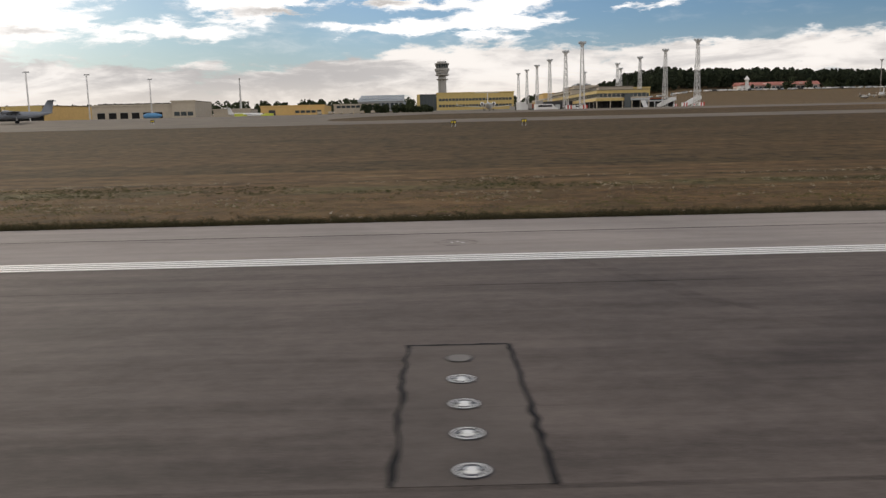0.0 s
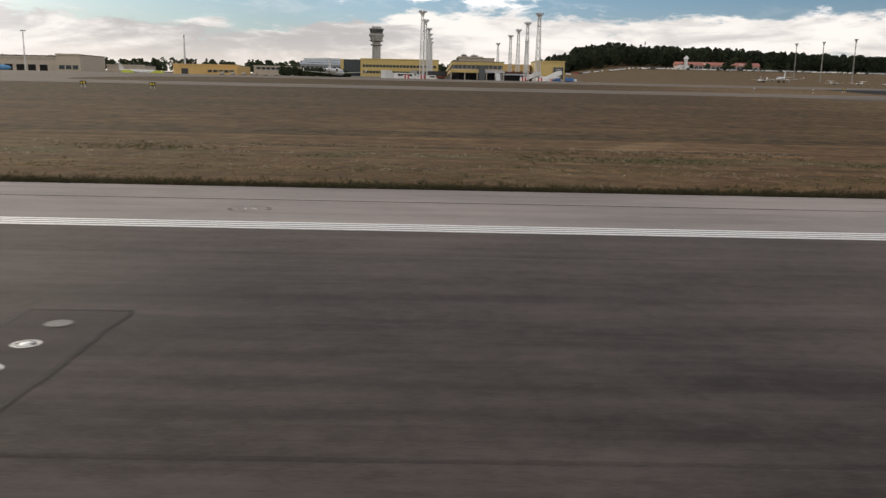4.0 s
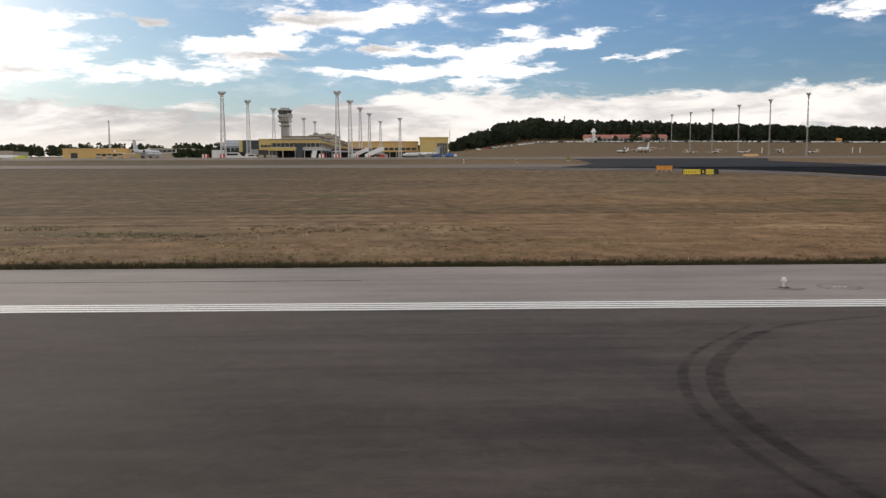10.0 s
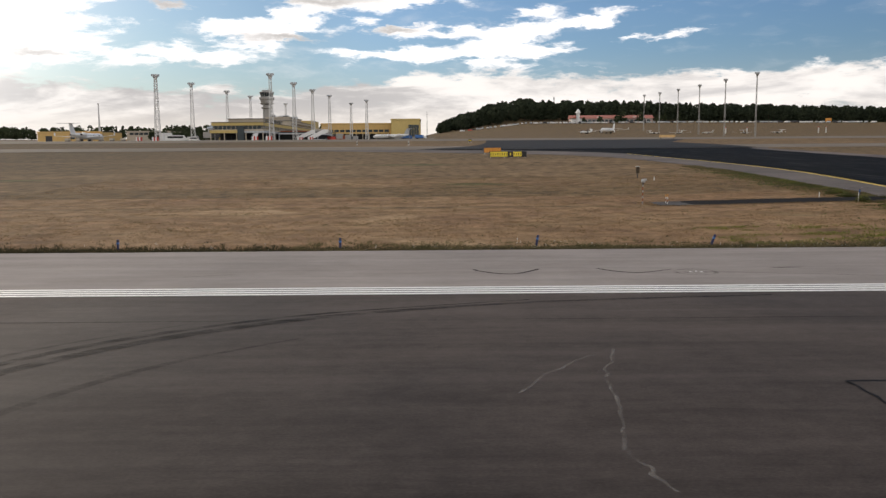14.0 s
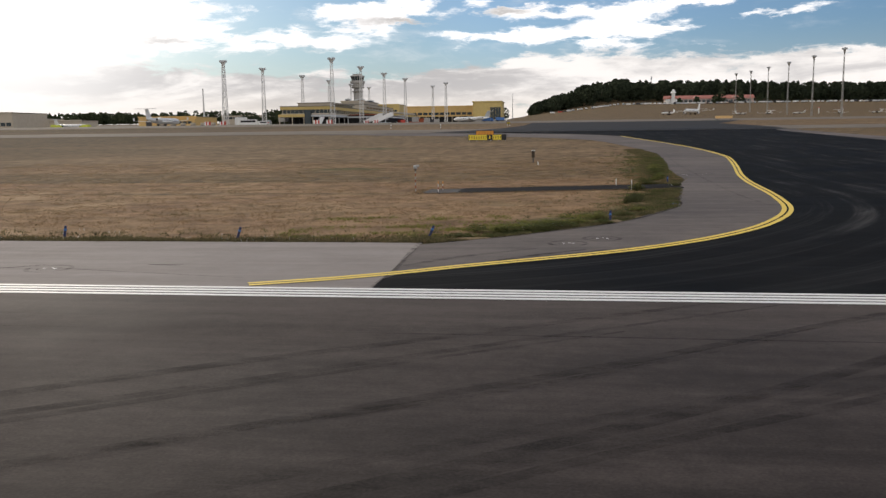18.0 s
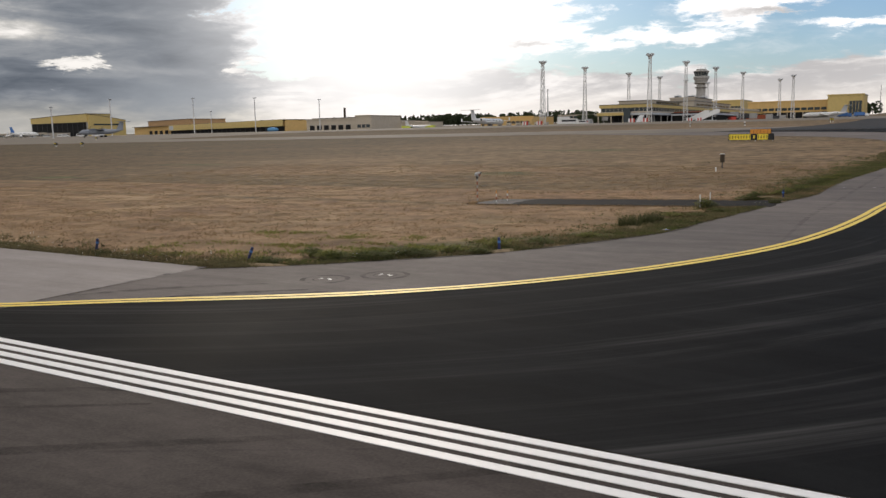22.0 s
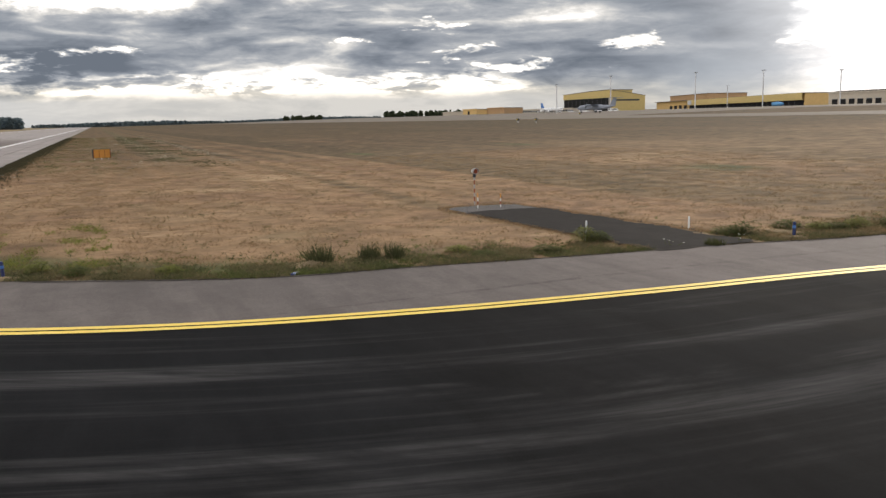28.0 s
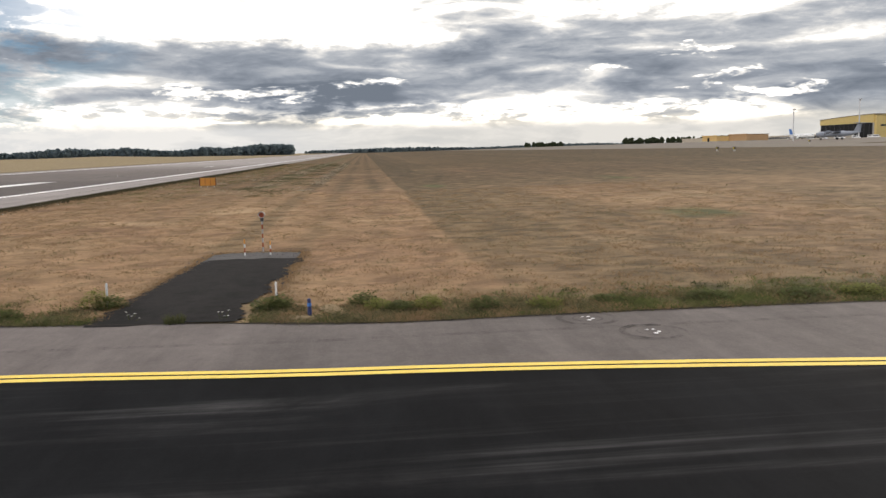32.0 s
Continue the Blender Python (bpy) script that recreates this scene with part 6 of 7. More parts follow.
# ---- parked cars on the ridge road ----
car = thing("car", "small parked car on the ridge road", "car", (196, 828, height(196, 828)), group="cars on the ridge")
part("body", loft(B(), [[(-2.4, y, .3), (2.4, y, .3), (2.4, y, 1.35), (-2.4, y, 1.6)] for y in (-.95, .95)]), M["whitep"], car)
part("cabin", loft(B(), [[(-2.2, y, 1.58), (1.3, y, 1.4), (.7, y, 2.0), (-2.0, y, 2.05)] for y in (-.85, .85)]), M["glass"], car)
for x in (-1.3, 1.3):
    part("wheel", tube(B(), (x, -.9, .32), (x, .9, .32), .32, .32, 10), M["rubberp"], car)
rc = random.Random(12)
cars = [car]
for m_ in ("red", "dark_steel", "lightgrey"):
    c2 = copy_thing(car, pose(200 + 4 * len(cars), 828, height(200, 828)))
    b2 = [o for o in c2.children if o.name.startswith("body")][0]
    b2.data = b2.data.copy()
    b2.data.materials[0] = M[m_]
    cars.append(c2)
for i in range(92):
    x = 212 + i * 4.3 + rc.uniform(-1, 1)
    y = 822 + rc.uniform(-4, 4)
    copy_thing(cars[rc.choice((0, 0, 0, 0, 2, 3, 3, 3))], pose(x, y, height(x, y), 0, 0, rc.choice((0, 90, 80))))

# orange and white markers on the far grass
for x, y, nm, mat, w, h in ((563, 837, "marker_board", "signo", 6, 4), (246, 268, "marker_board", "signpale", 5, 1.3)):
    ob = thing(nm, "orange marker board in the grass", "sign", (x, y, height(x, y)))
    part("board", box(B(), -w / 2, w / 2, -.15, .15, .5, h), M[mat], ob)
    for s in (-.4, .4):
        part("leg", box(B(), s * w - .1, s * w + .1, -.1, .1, -.1, .6), M["dark_steel"], ob)
for x, y in ((340, 487), (352, 486), (395, 489), (399, 488)):
    ob = thing("windsock_post", "white marker post in the far grass", "post", (x, y, height(x, y)))
    part("post", tube(B(), (0, 0, 0), (0, 0, 3.2), .3, .3, 8), M["chalk"], ob)
    part("cap", tube(B(), (0, 0, 3.2), (0, 0, 3.6), .45, .2, 8), M["red"], ob)


# ---- trees ----
def leaf_cloud(rng, verts, faces, cx, cy, z0, tall, wide, n, size, conifer):
    """Adds a crown of many small leaf clumps with gaps."""
    for i in range(n):
        u = rng.random()
        prof = (1.0 - u) ** 0.8 if conifer else math.sin(math.pi * (0.12 + 0.84 * u)) ** 0.7
        a, rad = rng.uniform(0, 6.283), wide * prof * (0.45 + 0.6 * rng.random())
        px, py, pz = cx + rad * math.cos(a), cy + rad * math.sin(a), z0 + tall * (0.16 + 0.84 * u)
        k = len(verts)
        s = size * rng.uniform(.6, 1.3)
        th, ph = rng.uniform(0, 6.283), rng.uniform(-.9, .9)
        e1 = (s * math.cos(th), s * math.sin(th), s * .25 * ph)
        e2 = (-s * .6 * math.sin(th) * ph, s * .6 * math.cos(th) * ph, s * (.75 if not conifer else .55))
        verts += [(px - e1[0], py - e1[1], pz - e1[2]), (px + e1[0], py + e1[1], pz + e1[2]), (px + e2[0], py + e2[1], pz + e2[2]), (px - e2[0], py - e2[1], pz - e2[2])]
        faces += [(k, k + 3, k + 1, k + 2)]


def woods(name, label, spots, mat, seed, n=120, size=1.2, conifer=0.5):
    rng = random.Random(seed)
    verts, faces = [], []
    tv, tf = [], []
    for x, y, tall in spots:
        z = height(x, y)
        c = rng.random() < conifer
        leaf_cloud(rng, verts, faces, x, y, z - .5, tall, tall * (.22 if c else .36), n, size * (.8 + tall / 40), c)
        k = len(tv)
        for h_, r_ in ((0, .3), (tall * .7, .1)):
            tv += [(x + r_, y, z - .5 + h_), (x - r_ * .5, y + r_ * .8, z - .5 + h_), (x - r_ * .5, y - r_ * .8, z - .5 + h_)]
        tf += [(k + i, k + (i + 1) % 3, k + 3 + (i + 1) % 3, k + 3 + i) for i in range(3)]
    ob = thing(name, label, "woods", kind="stuff")
    a = quads("crowns", verts, faces, M[mat])
    b = quads("trunks", tv, tf, M["bark"])
    a.parent = b.parent = ob
    tagged(a, kind="stuff"), tagged(b, kind="stuff")
    return ob


rt = random.Random(21)
hill = []
for i in range(900):
    x = 172 + 620 * rt.random() ** 1.15
    y = 868 + rt.random() * 150
    edge_ = min(1.0, (x - 168) / 60)
    hill.append((x, y, (10 + 7 * edge_) * rt.uniform(.75, 1.15)))
woods("hill_woods", "dark green mixed woods covering a low hill", hill, "leaf", 5, 150, 1.25, 0.45)
line_ = []
for i in range(420):
    x = -760 + 900 * rt.random()
    line_.append((x, 985 + rt.random() * 60, rt.uniform(11, 17)))
woods("tree_line", "dark tree line behind the airport buildings", line_, "leaf2", 6, 90, 1.2, 0.25)
bel = []
for i in range(18):
    bel.append((-56 + rt.random() * 20, 655 + rt.random() * 14, rt.uniform(5, 8)))
for i in range(26):
    bel.append((-30 + rt.random() * 30, 640 + rt.random() * 14, rt.uniform(4, 7)))
for x, tall in ((316, 6), (333, 7), (352, 10), (355, 12), (349, 8), (372, 11), (374, 8), (390, 9), (396, 10), (410, 9)):
    bel.append((x + rt.uniform(-1, 1), 826 + rt.random() * 3, tall))
woods("shrub_belt", "dark shrubs and small trees between the buildings", bel, "leaf2", 7, 90, 1.0, 0.2)
far = []
for i in range(1300):
    a, d = radians(94.9 + 42 * rt.random() ** 1.3), 1480 + 220 * rt.random()
    far.append((206 - d * math.sin(a), 55 + d * math.cos(a), (12 + 2 * math.sin(a * 31) + 1.5 * math.sin(a * 83) + (3 if a < 1.76 else 0)) * rt.uniform(.85, 1.1)))
woods("far_woods", "far tree line beyond the runway, blue-green from painted haze", far, "haze_leaf", 8, 36, 3.2, 0.0)
far = []
for i in range(900):
    y = -120 + 1500 * rt.random()
    far.append((-2700 + 400 * rt.random(), y, (9 + 2.5 * math.sin(y * .011)) * rt.uniform(.85, 1.1)))
woods("far_woods", "low tree line on the horizon, blue-green from painted haze", far, "haze_leaf", 11, 20, 5.0, 0.0)
grn = []
for i in range(90):
    grn.append((-760 + 40 * rt.random(), 365 + 150 * rt.random(), rt.uniform(5, 8)))
for i in range(30):
    grn.append((-1050 + 30 * rt.random(), 300 + 60 * rt.random(), rt.uniform(5, 8)))
woods("grove", "green grove at the field edge", grn, "leaf2", 9, 110, 1.2, 0.1)
south = []
for i in range(200):
    south.append((-1200 + 2600 * rt.random(), -700 - 200 * rt.random(), rt.uniform(10, 16)))
woods("far_woods", "dark woods south of the runway", south, "leaf2", 10, 50, 2.2, 0.4)

# ---- signs, markers and lamps in the grass ----
def letter(parent, text, at, size, mat, turn=(90, 0, 0)):
    cu = bpy.data.curves.new("letter", "FONT")
    cu.body, cu.size, cu.extrude, cu.align_x, cu.align_y = text, size, 0.008, "CENTER", "CENTER"
    tmp = bpy.data.objects.new("letter", cu)
    scene.collection.objects.link(tmp)
    bpy.context.view_layer.update()
    me = bpy.data.meshes.new_from_object(tmp.evaluated_get(bpy.context.evaluated_depsgraph_get()))
    bpy.data.objects.remove(tmp)
    me.materials.clear()
    me.materials.append(mat)
    ob = new("letter", me)
    ob.parent = parent
    ob.matrix_basis = pose(*at, *turn)
    return ob


def sign_box(at, turn, w, h, panels, label, back="signo", lift=0.35, cap="dark_steel"):
    """Front faces local -y. panels: (width share, face colour, kind)."""
    ob = thing("taxiway_sign", label, "sign", at, turn, group="taxiway signs")
    part("casing", box(B(), -w / 2, w / 2, -.10, .12, lift, lift + h), M["black"], ob)
    part("back_panel", box(B(), -w / 2 + .02, w / 2 - .02, .12, .15, lift + .02, lift + h - .02), M[back], ob, "orange back panel")
    for i in range(max(2, int(w / .5)) + 1):
        px = -w / 2 + .03 + (w - .06) * i / max(2, int(w / .5))
        part("rib", box(B(), px - .02, px + .02, .15, .175, lift, lift + h), M["rust"], ob)
    for sx in (-1, 1):
        part("end_cap", box(B(), min(sx * w / 2, sx * (w / 2 + .03)), max(sx * w / 2, sx * (w / 2 + .03)), -.11, .15, lift - .01, lift + h + .01), M[cap], ob)
    x = -w / 2
    for share, color, what in panels:
        pw = w * share
        fc = part("face", box(B(), x + .05, x + pw - .05, -.125, -.10, lift + .05, lift + h - .05), M[color], ob)
        ink = M["black"] if color != "black" else M["signy"]
        cx, cz = x + pw / 2, lift + h / 2
        if what == "arrow_a":
            bm = B()
            loft(bm, [[(cx - pw * .32, y, cz), (cx - pw * .17, y, cz + h * .16), (cx - pw * .17, y, cz + .03), (cx - pw * .02, y, cz + .03), (cx - pw * .02, y, cz - .03), (cx - pw * .17, y, cz - .03), (cx - pw * .17, y, cz - h * .16)] for y in (-.135, -.127)])
            part("arrow", bm, ink, fc)
            letter(fc, "A", (cx + pw * .2, -.13, cz), min(h * .62, .56), ink)
        elif what == "bars":
            n = max(2, int(pw / (h * .42)))
            for i in range(n):
                bx = x + pw * (i + .5) / n
                part("bar", box(B(), bx - h * .06, bx + h * .06, -.135, -.127, cz - h * .22, cz + h * .22), ink, fc)
        elif what == "dot":
            part("bar", box(B(), cx - h * .13, cx + h * .13, -.135, -.127, cz - h * .25, cz + h * .25), ink, fc)
        x += pw
    n = max(2, int(w / 1.0))
    for i in range(n + 1):
        px = -w / 2 + .15 + (w - .3) * i / n
        part("leg", tube(B(), (px, 0, -.1), (px, 0, lift), .035, .035, 6), M["steel"], ob)
    return ob


sign_box((120.1, 38.3, height(120, 38.3)), -71, 1.8, .94, [(1.0, "signy", "arrow_a")], "yellow taxiway sign with black arrow and letter A", lift=.14, cap="black")
sign_box((183.9, 132.2, height(184, 132)), 4, 5.8, .85, [(.50, "signy", "bars"), (.13, "black", "dot"), (.25, "signy", "bars"), (.12, "black", "none")], "row of yellow and black taxiway sign panels", lift=.12)
sign_box((182.4, 147.0, height(182.4, 147)), 184, 3.0, .85, [(.7, "signy", "bars"), (.3, "black", "dot")], "taxiway sign seen from its orange back", lift=.3)


def blue_marker(x, y, lean, turn, h=.40):
    ob = thing("taxiway_edge_marker", "blue plastic edge marker post with a reflective band", "marker post", (x, y, height(x, y) - .03), turn, group="blue edge markers")
    m_ = Matrix.Rotation(radians(lean), 4, "X")
    bm = tube(B(), m_ @ Vector((0, 0, 0)), m_ @ Vector((0, 0, h)), .045, .042, 10)
    part("post", bm, M["navy"], ob)
    part("band", tube(B(), m_ @ Vector((0, 0, h * .62)), m_ @ Vector((0, 0, h * .8)), .048, .046, 10), M["blue"], ob)
    part("cap", tube(B(), m_ @ Vector((0, 0, h)), m_ @ Vector((0, 0, h + .015)), .04, .02, 10), M["navy"], ob)
    return ob


for x, y, lean, turn in ((161.75, 30.75, 3, 40), (169.6, 30.8, 2, 10), (176.6, 31.3, 10, 90), (182.9, 31.25, 20, 80), (189.4, 31.6, 24, 100), (195.6, 35.6, 3, 0), (200.33, 55.14, 1, 0)):
    blue_marker(x, y, lean, turn)
fallen = blue_marker(198.54, 41.91, 84, 60)
fallen["label"] = "blue plastic edge marker post lying fallen in the soil"


def striped_post(x, y, h, mats, r=.045, name="marker_post", label="white plastic marker post in the weeds"):
    ob = thing(name, label, "post", (x, y, height(x, y) - .03), group="marker posts")
    n = len(mats)
    for i, m_ in enumerate(mats):
        part("band", tube(B(), (0, 0, h * i / n), (0, 0, h * (i + 1) / n), r, r, 8), M[m_], ob)
    part("cap", tube(B(), (0, 0, h), (0, 0, h + .02), r, r * .5, 8), M[mats[-1]], ob)
    return ob


striped_post(197.76, 50.19, .55, ["chalk"], .026)
striped_post(197.25, 54.11, .36, ["chalk"], .026)
striped_post(187.0, 51.9, .62, ["chalk", "rust", "chalk", "signo"], .024, label="slim white and red striped post at the pad edge")
striped_post(187.15, 52.85, .55, ["chalk", "rust", "chalk", "signo"], .024, label="slim white and red striped post at the pad edge")


def signal_lamp(x, y, top, label):
    z = height(x, y)
    ob = thing("signal_lamp", label, "lamp post", (x, y, z - .03), group="signal lamps")
    h = top - z
    n = 7
    for i in range(n):
        part("pole_band", tube(B(), (0, 0, (h - .2) * i / n), (0, 0, (h - .2) * (i + 1) / n), .028, .028, 8), M["rust" if i % 2 else "grey"], ob)
    part("bracket", box(B(), -.03, .03, -.06, .06, h - .25, h - .1), M["dark_steel"], ob)
    bm = B()
    tube(bm, (-.10, 0, h), (.12, 0, h), .095, .12, 14)
    part("lamp_head", bm, M["lightgrey"], ob)
    part("lens", tube(B(), (.121, 0, h), (.135, 0, h), .10, .09, 14), M["rust"], ob)
    part("hood", loft(B(), [[(x_, .135 * math.cos(a), h + .135 * math.sin(a)) for a in [math.pi * k / 8 for k in range(9)]] + [(x_, .122 * math.cos(a), h + .122 * math.sin(a)) for a in [math.pi * k / 8 for k in range(8, -1, -1)]] for x_ in (.05, .22)]), M["grey"], ob)
    return ob


signal_lamp(185.6, 52.4, 1.47, "round signal lamp on a thin red and white pole")


def light_unit(x, y, h=1.05, label="grey box-shaped light unit on a post in the grass"):
    z = height(x, y)
    ob = thing("light_unit", label, "lamp post", (x, y, z - .03), group="light units")
    part("post", tube(B(), (0, 0, 0), (0, 0, h), .05, .05, 8), M["dark_steel"], ob)
    part("box", box(B(), -.14, .14, -.14, .14, h - .62, h), M["bark"], ob)
    part("cap", box(B(), -.17, .17, -.17, .17, h, h + .05), M["chalk"], ob)
    return ob


light_unit(191.9, 80.2, 1.05)
striped_post(192.4, 76.0, .28, ["chalk"], .05, label="short white marker post in the grass")


def guard_light(x, y, label="pair of yellow guard lights in a black box"):
    z = height(x, y)
    ob = thing("guard_light", label, "runway light", (x, y, z), group="guard lights")
    part("box", box(B(), -.46, .46, -.2, .2, .5, 1.1), M["black"], ob)
    for s in (-.23, .23):
        part("lens", tube(B(), (s, -.22, .8), (s, -.19, .8), .17, .17, 12), M["signy"], ob)
    part("leg", box(B(), .27, .37, -.05, .05, -.05, .51), M["steel"], ob)
    part("leg", box(B(), -.37, -.27, -.05, .05, -.05, .51), M["steel"], ob)
    return ob


for x, y in ((181.9, 240), (3.5, 150.3), (16.0, 149.3), (-72.6, 218.5)):
    guard_light(x, y)

for x, y in ((165.0, 222.0), (151.0, 226.0)):
    striped_post(x, y, 1.0, ["chalk", "dark_steel", "chalk"], .12, label="short white and black marker post on the far grass")

# ---- the dark pad beside the taxiway ----
pr = random.Random(15)
verts, faces = [], []
for i in range(61):
    x = 188.2 + 12.4 * i / 60
    lo = 50.75 - .3 * i / 60 + pr.uniform(-.12, .12) + (0.5 if i == 0 else 0)
    hi = 54.05 - .5 * i / 60 + pr.uniform(-.12, .12) + 0.15 * math.sin(i * .35) - (0.6 if i == 0 else 0)
    verts += [(x + (0.0 if 0 < i < 60 else pr.uniform(-.1, .1)), lo + (hi - lo) * j / 4, height(x, lo + (hi - lo) * j / 4) + .004) for j in range(5)]
    if i:
        k = len(verts) - 10
        faces += [(k + j, k + 5 + j, k + 6 + j, k + 1 + j) for j in range(4)]
tagged(quads("pad", verts, faces, M["pad"]), "rough black asphalt pad with broken edges beside the taxiway", "pad", kind="structure")
grv = [(50.7, 186.7, 188.9), (51.2, 186.2, 189.0), (52.3, 185.9, 188.9), (53.4, 186.2, 189.0), (53.9, 186.6, 188.8)]
sheet("gravel_patch", grv, M["rubble"], .002, "grey gravel at the end of the pad", "gravel")
rg = random.Random(3)
verts, faces = [], []
for i in range(260):
    t = rg.random()
    x, y = rg.uniform(186, 199), rg.choice((rg.gauss(50.7, .16), rg.gauss(53.9, .16))) if t < .7 else rg.uniform(50.7, 53.9)
    if t >= .7:
        x = rg.gauss(186.8, .6)
    s = rg.uniform(.015, .055)
    k = len(verts)
    verts += [(x + s * math.cos(a), y + s * math.sin(a) * .8, height(x, y) - .03) for a in (0, 1.5, 3, 4.6)] + [(x + s * .2, y, height(x, y) + s * .8)]
    faces += [(k, k + 1, k + 4), (k + 1, k + 2, k + 4), (k + 2, k + 3, k + 4), (k + 3, k, k + 4)]
tagged(quads("stones", verts, faces, M["rubble"]), "grey stones and lumps along the pad edge", "stones", kind="stuff")

# ---- grass blades, weeds and flowers ----
gen = np.random.default_rng(7)


def blades(name, label, pts, tall, wide, per, mat, lean=.5, cat="grass"):
    """Tufts of blades at pts (n, 2); tall: array of heights."""
    n = len(pts)
    p = np.repeat(pts, per, 0) + gen.normal(0, .07, (n * per, 2))
    h = np.repeat(tall, per) * gen.uniform(.5, 1.15, n * per)
    a = gen.uniform(0, 6.283, n * per)
    w = wide * gen.uniform(.6, 1.4, n * per)
    z = np.interp(p[:, 1], RISE_Y, RISE_Z) + np.interp(p[:, 1], BANK_Y, BANK_Z) * np.interp(p[:, 0], [187, 200], [0, 1]) - .035
    dx, dy = np.cos(a), np.sin(a)
    l = gen.normal(0, lean, (n * per, 2)) * h[:, None]
    v = np.empty((n * per, 3, 3))
    v[:, 0] = np.stack([p[:, 0] - dx * w, p[:, 1] - dy * w, z], 1)
    v[:, 1] = np.stack([p[:, 0] + dx * w, p[:, 1] + dy * w, z], 1)
    v[:, 2] = np.stack([p[:, 0] + l[:, 0], p[:, 1] + l[:, 1], z + h], 1)
    me = bpy.data.meshes.new(name)
    m_ = n * per
    me.vertices.add(m_ * 3)
    me.vertices.foreach_set("co", v.ravel())
    me.loops.add(m_ * 3)
    me.loops.foreach_set("vertex_index", np.arange(m_ * 3))
    me.polygons.add(m_)
    me.polygons.foreach_set("loop_start", np.arange(0, m_ * 3, 3))
    me.polygons.foreach_set("loop_total", np.full(m_, 3))
    me.update(calc_edges=True)
    me.materials.append(M[mat])
    return tagged(new(name, me), label, cat, kind="stuff")


def grass_x(y):
    return np.interp(y, [r[0] for r in GRASS], [r[1] for r in GRASS])


def inside(p):
    """Keeps points that stand on grass, off the pad and the pavements."""
    ok = (p[:, 1] > 30.02) & (p[:, 0] < grass_x(p[:, 1]) - .05)
    pad = (p[:, 0] > 186.2) & (p[:, 1] > 50.7) & (p[:, 1] < 53.9)
    return p[ok & ~pad]


def clumpy(p, scale, keep):
    f = np.array([noise.noise((x * scale, y * scale * 2, 0)) for x, y in p])
    return p[gen.uniform(0, 1, len(p)) < np.clip(keep + f * 1.4, 0, 1)]


edge_p = inside(np.stack([gen.uniform(-60, 189.5, 26000), 30.03 + gen.exponential(.42, 26000)], 1))
blades("verge_grass", "long dry and green grass along the shoulder edge", edge_p, gen.uniform(.13, .25, len(edge_p)) * np.interp(edge_p[:, 0], [130, 156, 172], [1, .85, .45]), .016, 7, "mat", .5)
edge_q = inside(np.stack([gen.uniform(-60, 189.5, 16000), 30.05 + gen.exponential(.5, 16000)], 1))
blades("verge_grass", "straw-coloured grass along the shoulder edge", edge_q, gen.uniform(.04, .13, len(edge_q)), .011, 4, "straw", .5)
field = inside(clumpy(np.stack([gen.uniform(-60, 204, 60000), 30.2 + 12 * gen.uniform(0, 1, 60000) ** 1.6], 1), .35, .5))
blades("field_grass", "short dry grass tufts on the mown field", field, gen.uniform(.03, .08, len(field)), .014, 4, "straw", .9)
olive = inside(clumpy(np.stack([gen.uniform(-60, 150, 30000), gen.uniform(30.3, 40, 30000)], 1), .2, .25))
blades("field_grass", "olive green grass patches on the mown field", olive, gen.uniform(.03, .08, len(olive)), .014, 4, "weed", .9)
near = inside(clumpy(np.stack([203 - 62 * gen.uniform(0, 1, 90000) ** 1.25, gen.uniform(34, 84, 90000)], 1), .5, .38))
blades("field_grass", "dry straw tufts on the mown field beside the taxiway", near, gen.uniform(.03, .085, len(near)), .012, 4, "straw", .9)
dull = inside(clumpy(np.stack([203 - 50 * gen.uniform(0, 1, 30000) ** 1.25, gen.uniform(36, 90, 30000)], 1), .33, .12))
blades("field_grass", "brown-green tufts in the mown field beside the taxiway", dull, gen.uniform(.03, .09, len(dull)), .012, 5, "weed_dull", .9)
corner = inside(clumpy(np.stack([gen.uniform(184, 196, 7000), 31 + gen.uniform(0, 7, 7000)], 1), .5, .03))
blades("verge_weeds", "yellow-green low weeds at the corner of the grass", corner, gen.uniform(.05, .13, len(corner)), .015, 6, "weed_bright", 1.0)
# pale flowering weeds in rows across the field
fw = clumpy(np.stack([gen.uniform(-60, 140, 9000), gen.choice([37.5, 41.0, 44.5, 50.4, 50.4], 9000) + gen.normal(0, .7, 9000)], 1), .16, .12)
blades("pale_weeds", "pale flowering weeds in rows across the field", fw, gen.uniform(.07, .16, len(fw)), .02, 3, "flower_dull", .8, "flowers")
dk = clumpy(np.stack([gen.uniform(-60, 145, 26000), np.where(gen.uniform(0, 1, 26000) < .7, gen.normal(45.5, 2.6, 26000), gen.uniform(32, 52, 26000))], 1), .13, .16)
blades("dark_weeds", "dark green weed patches on the field", dk, gen.uniform(.04, .12, len(dk)), .016, 6, "bush", .9)
# tufts that break up the rim of the pad
rx = gen.uniform(186.2, 200.4, 1300)
rim_p = np.stack([rx, np.where(gen.uniform(0, 1, 1300) < .5, 50.62 - gen.exponential(.1, 1300), 53.98 + gen.exponential(.1, 1300))], 1)
end_p = np.stack([186.2 - gen.exponential(.15, 500), gen.uniform(50.7, 53.9, 500)], 1)
rim_p = np.concatenate([rim_p, end_p])
blades("pad_tufts", "straw tufts growing over the rim of the pad", rim_p, gen.uniform(.03, .09, len(rim_p)), .014, 4, "straw", .6)
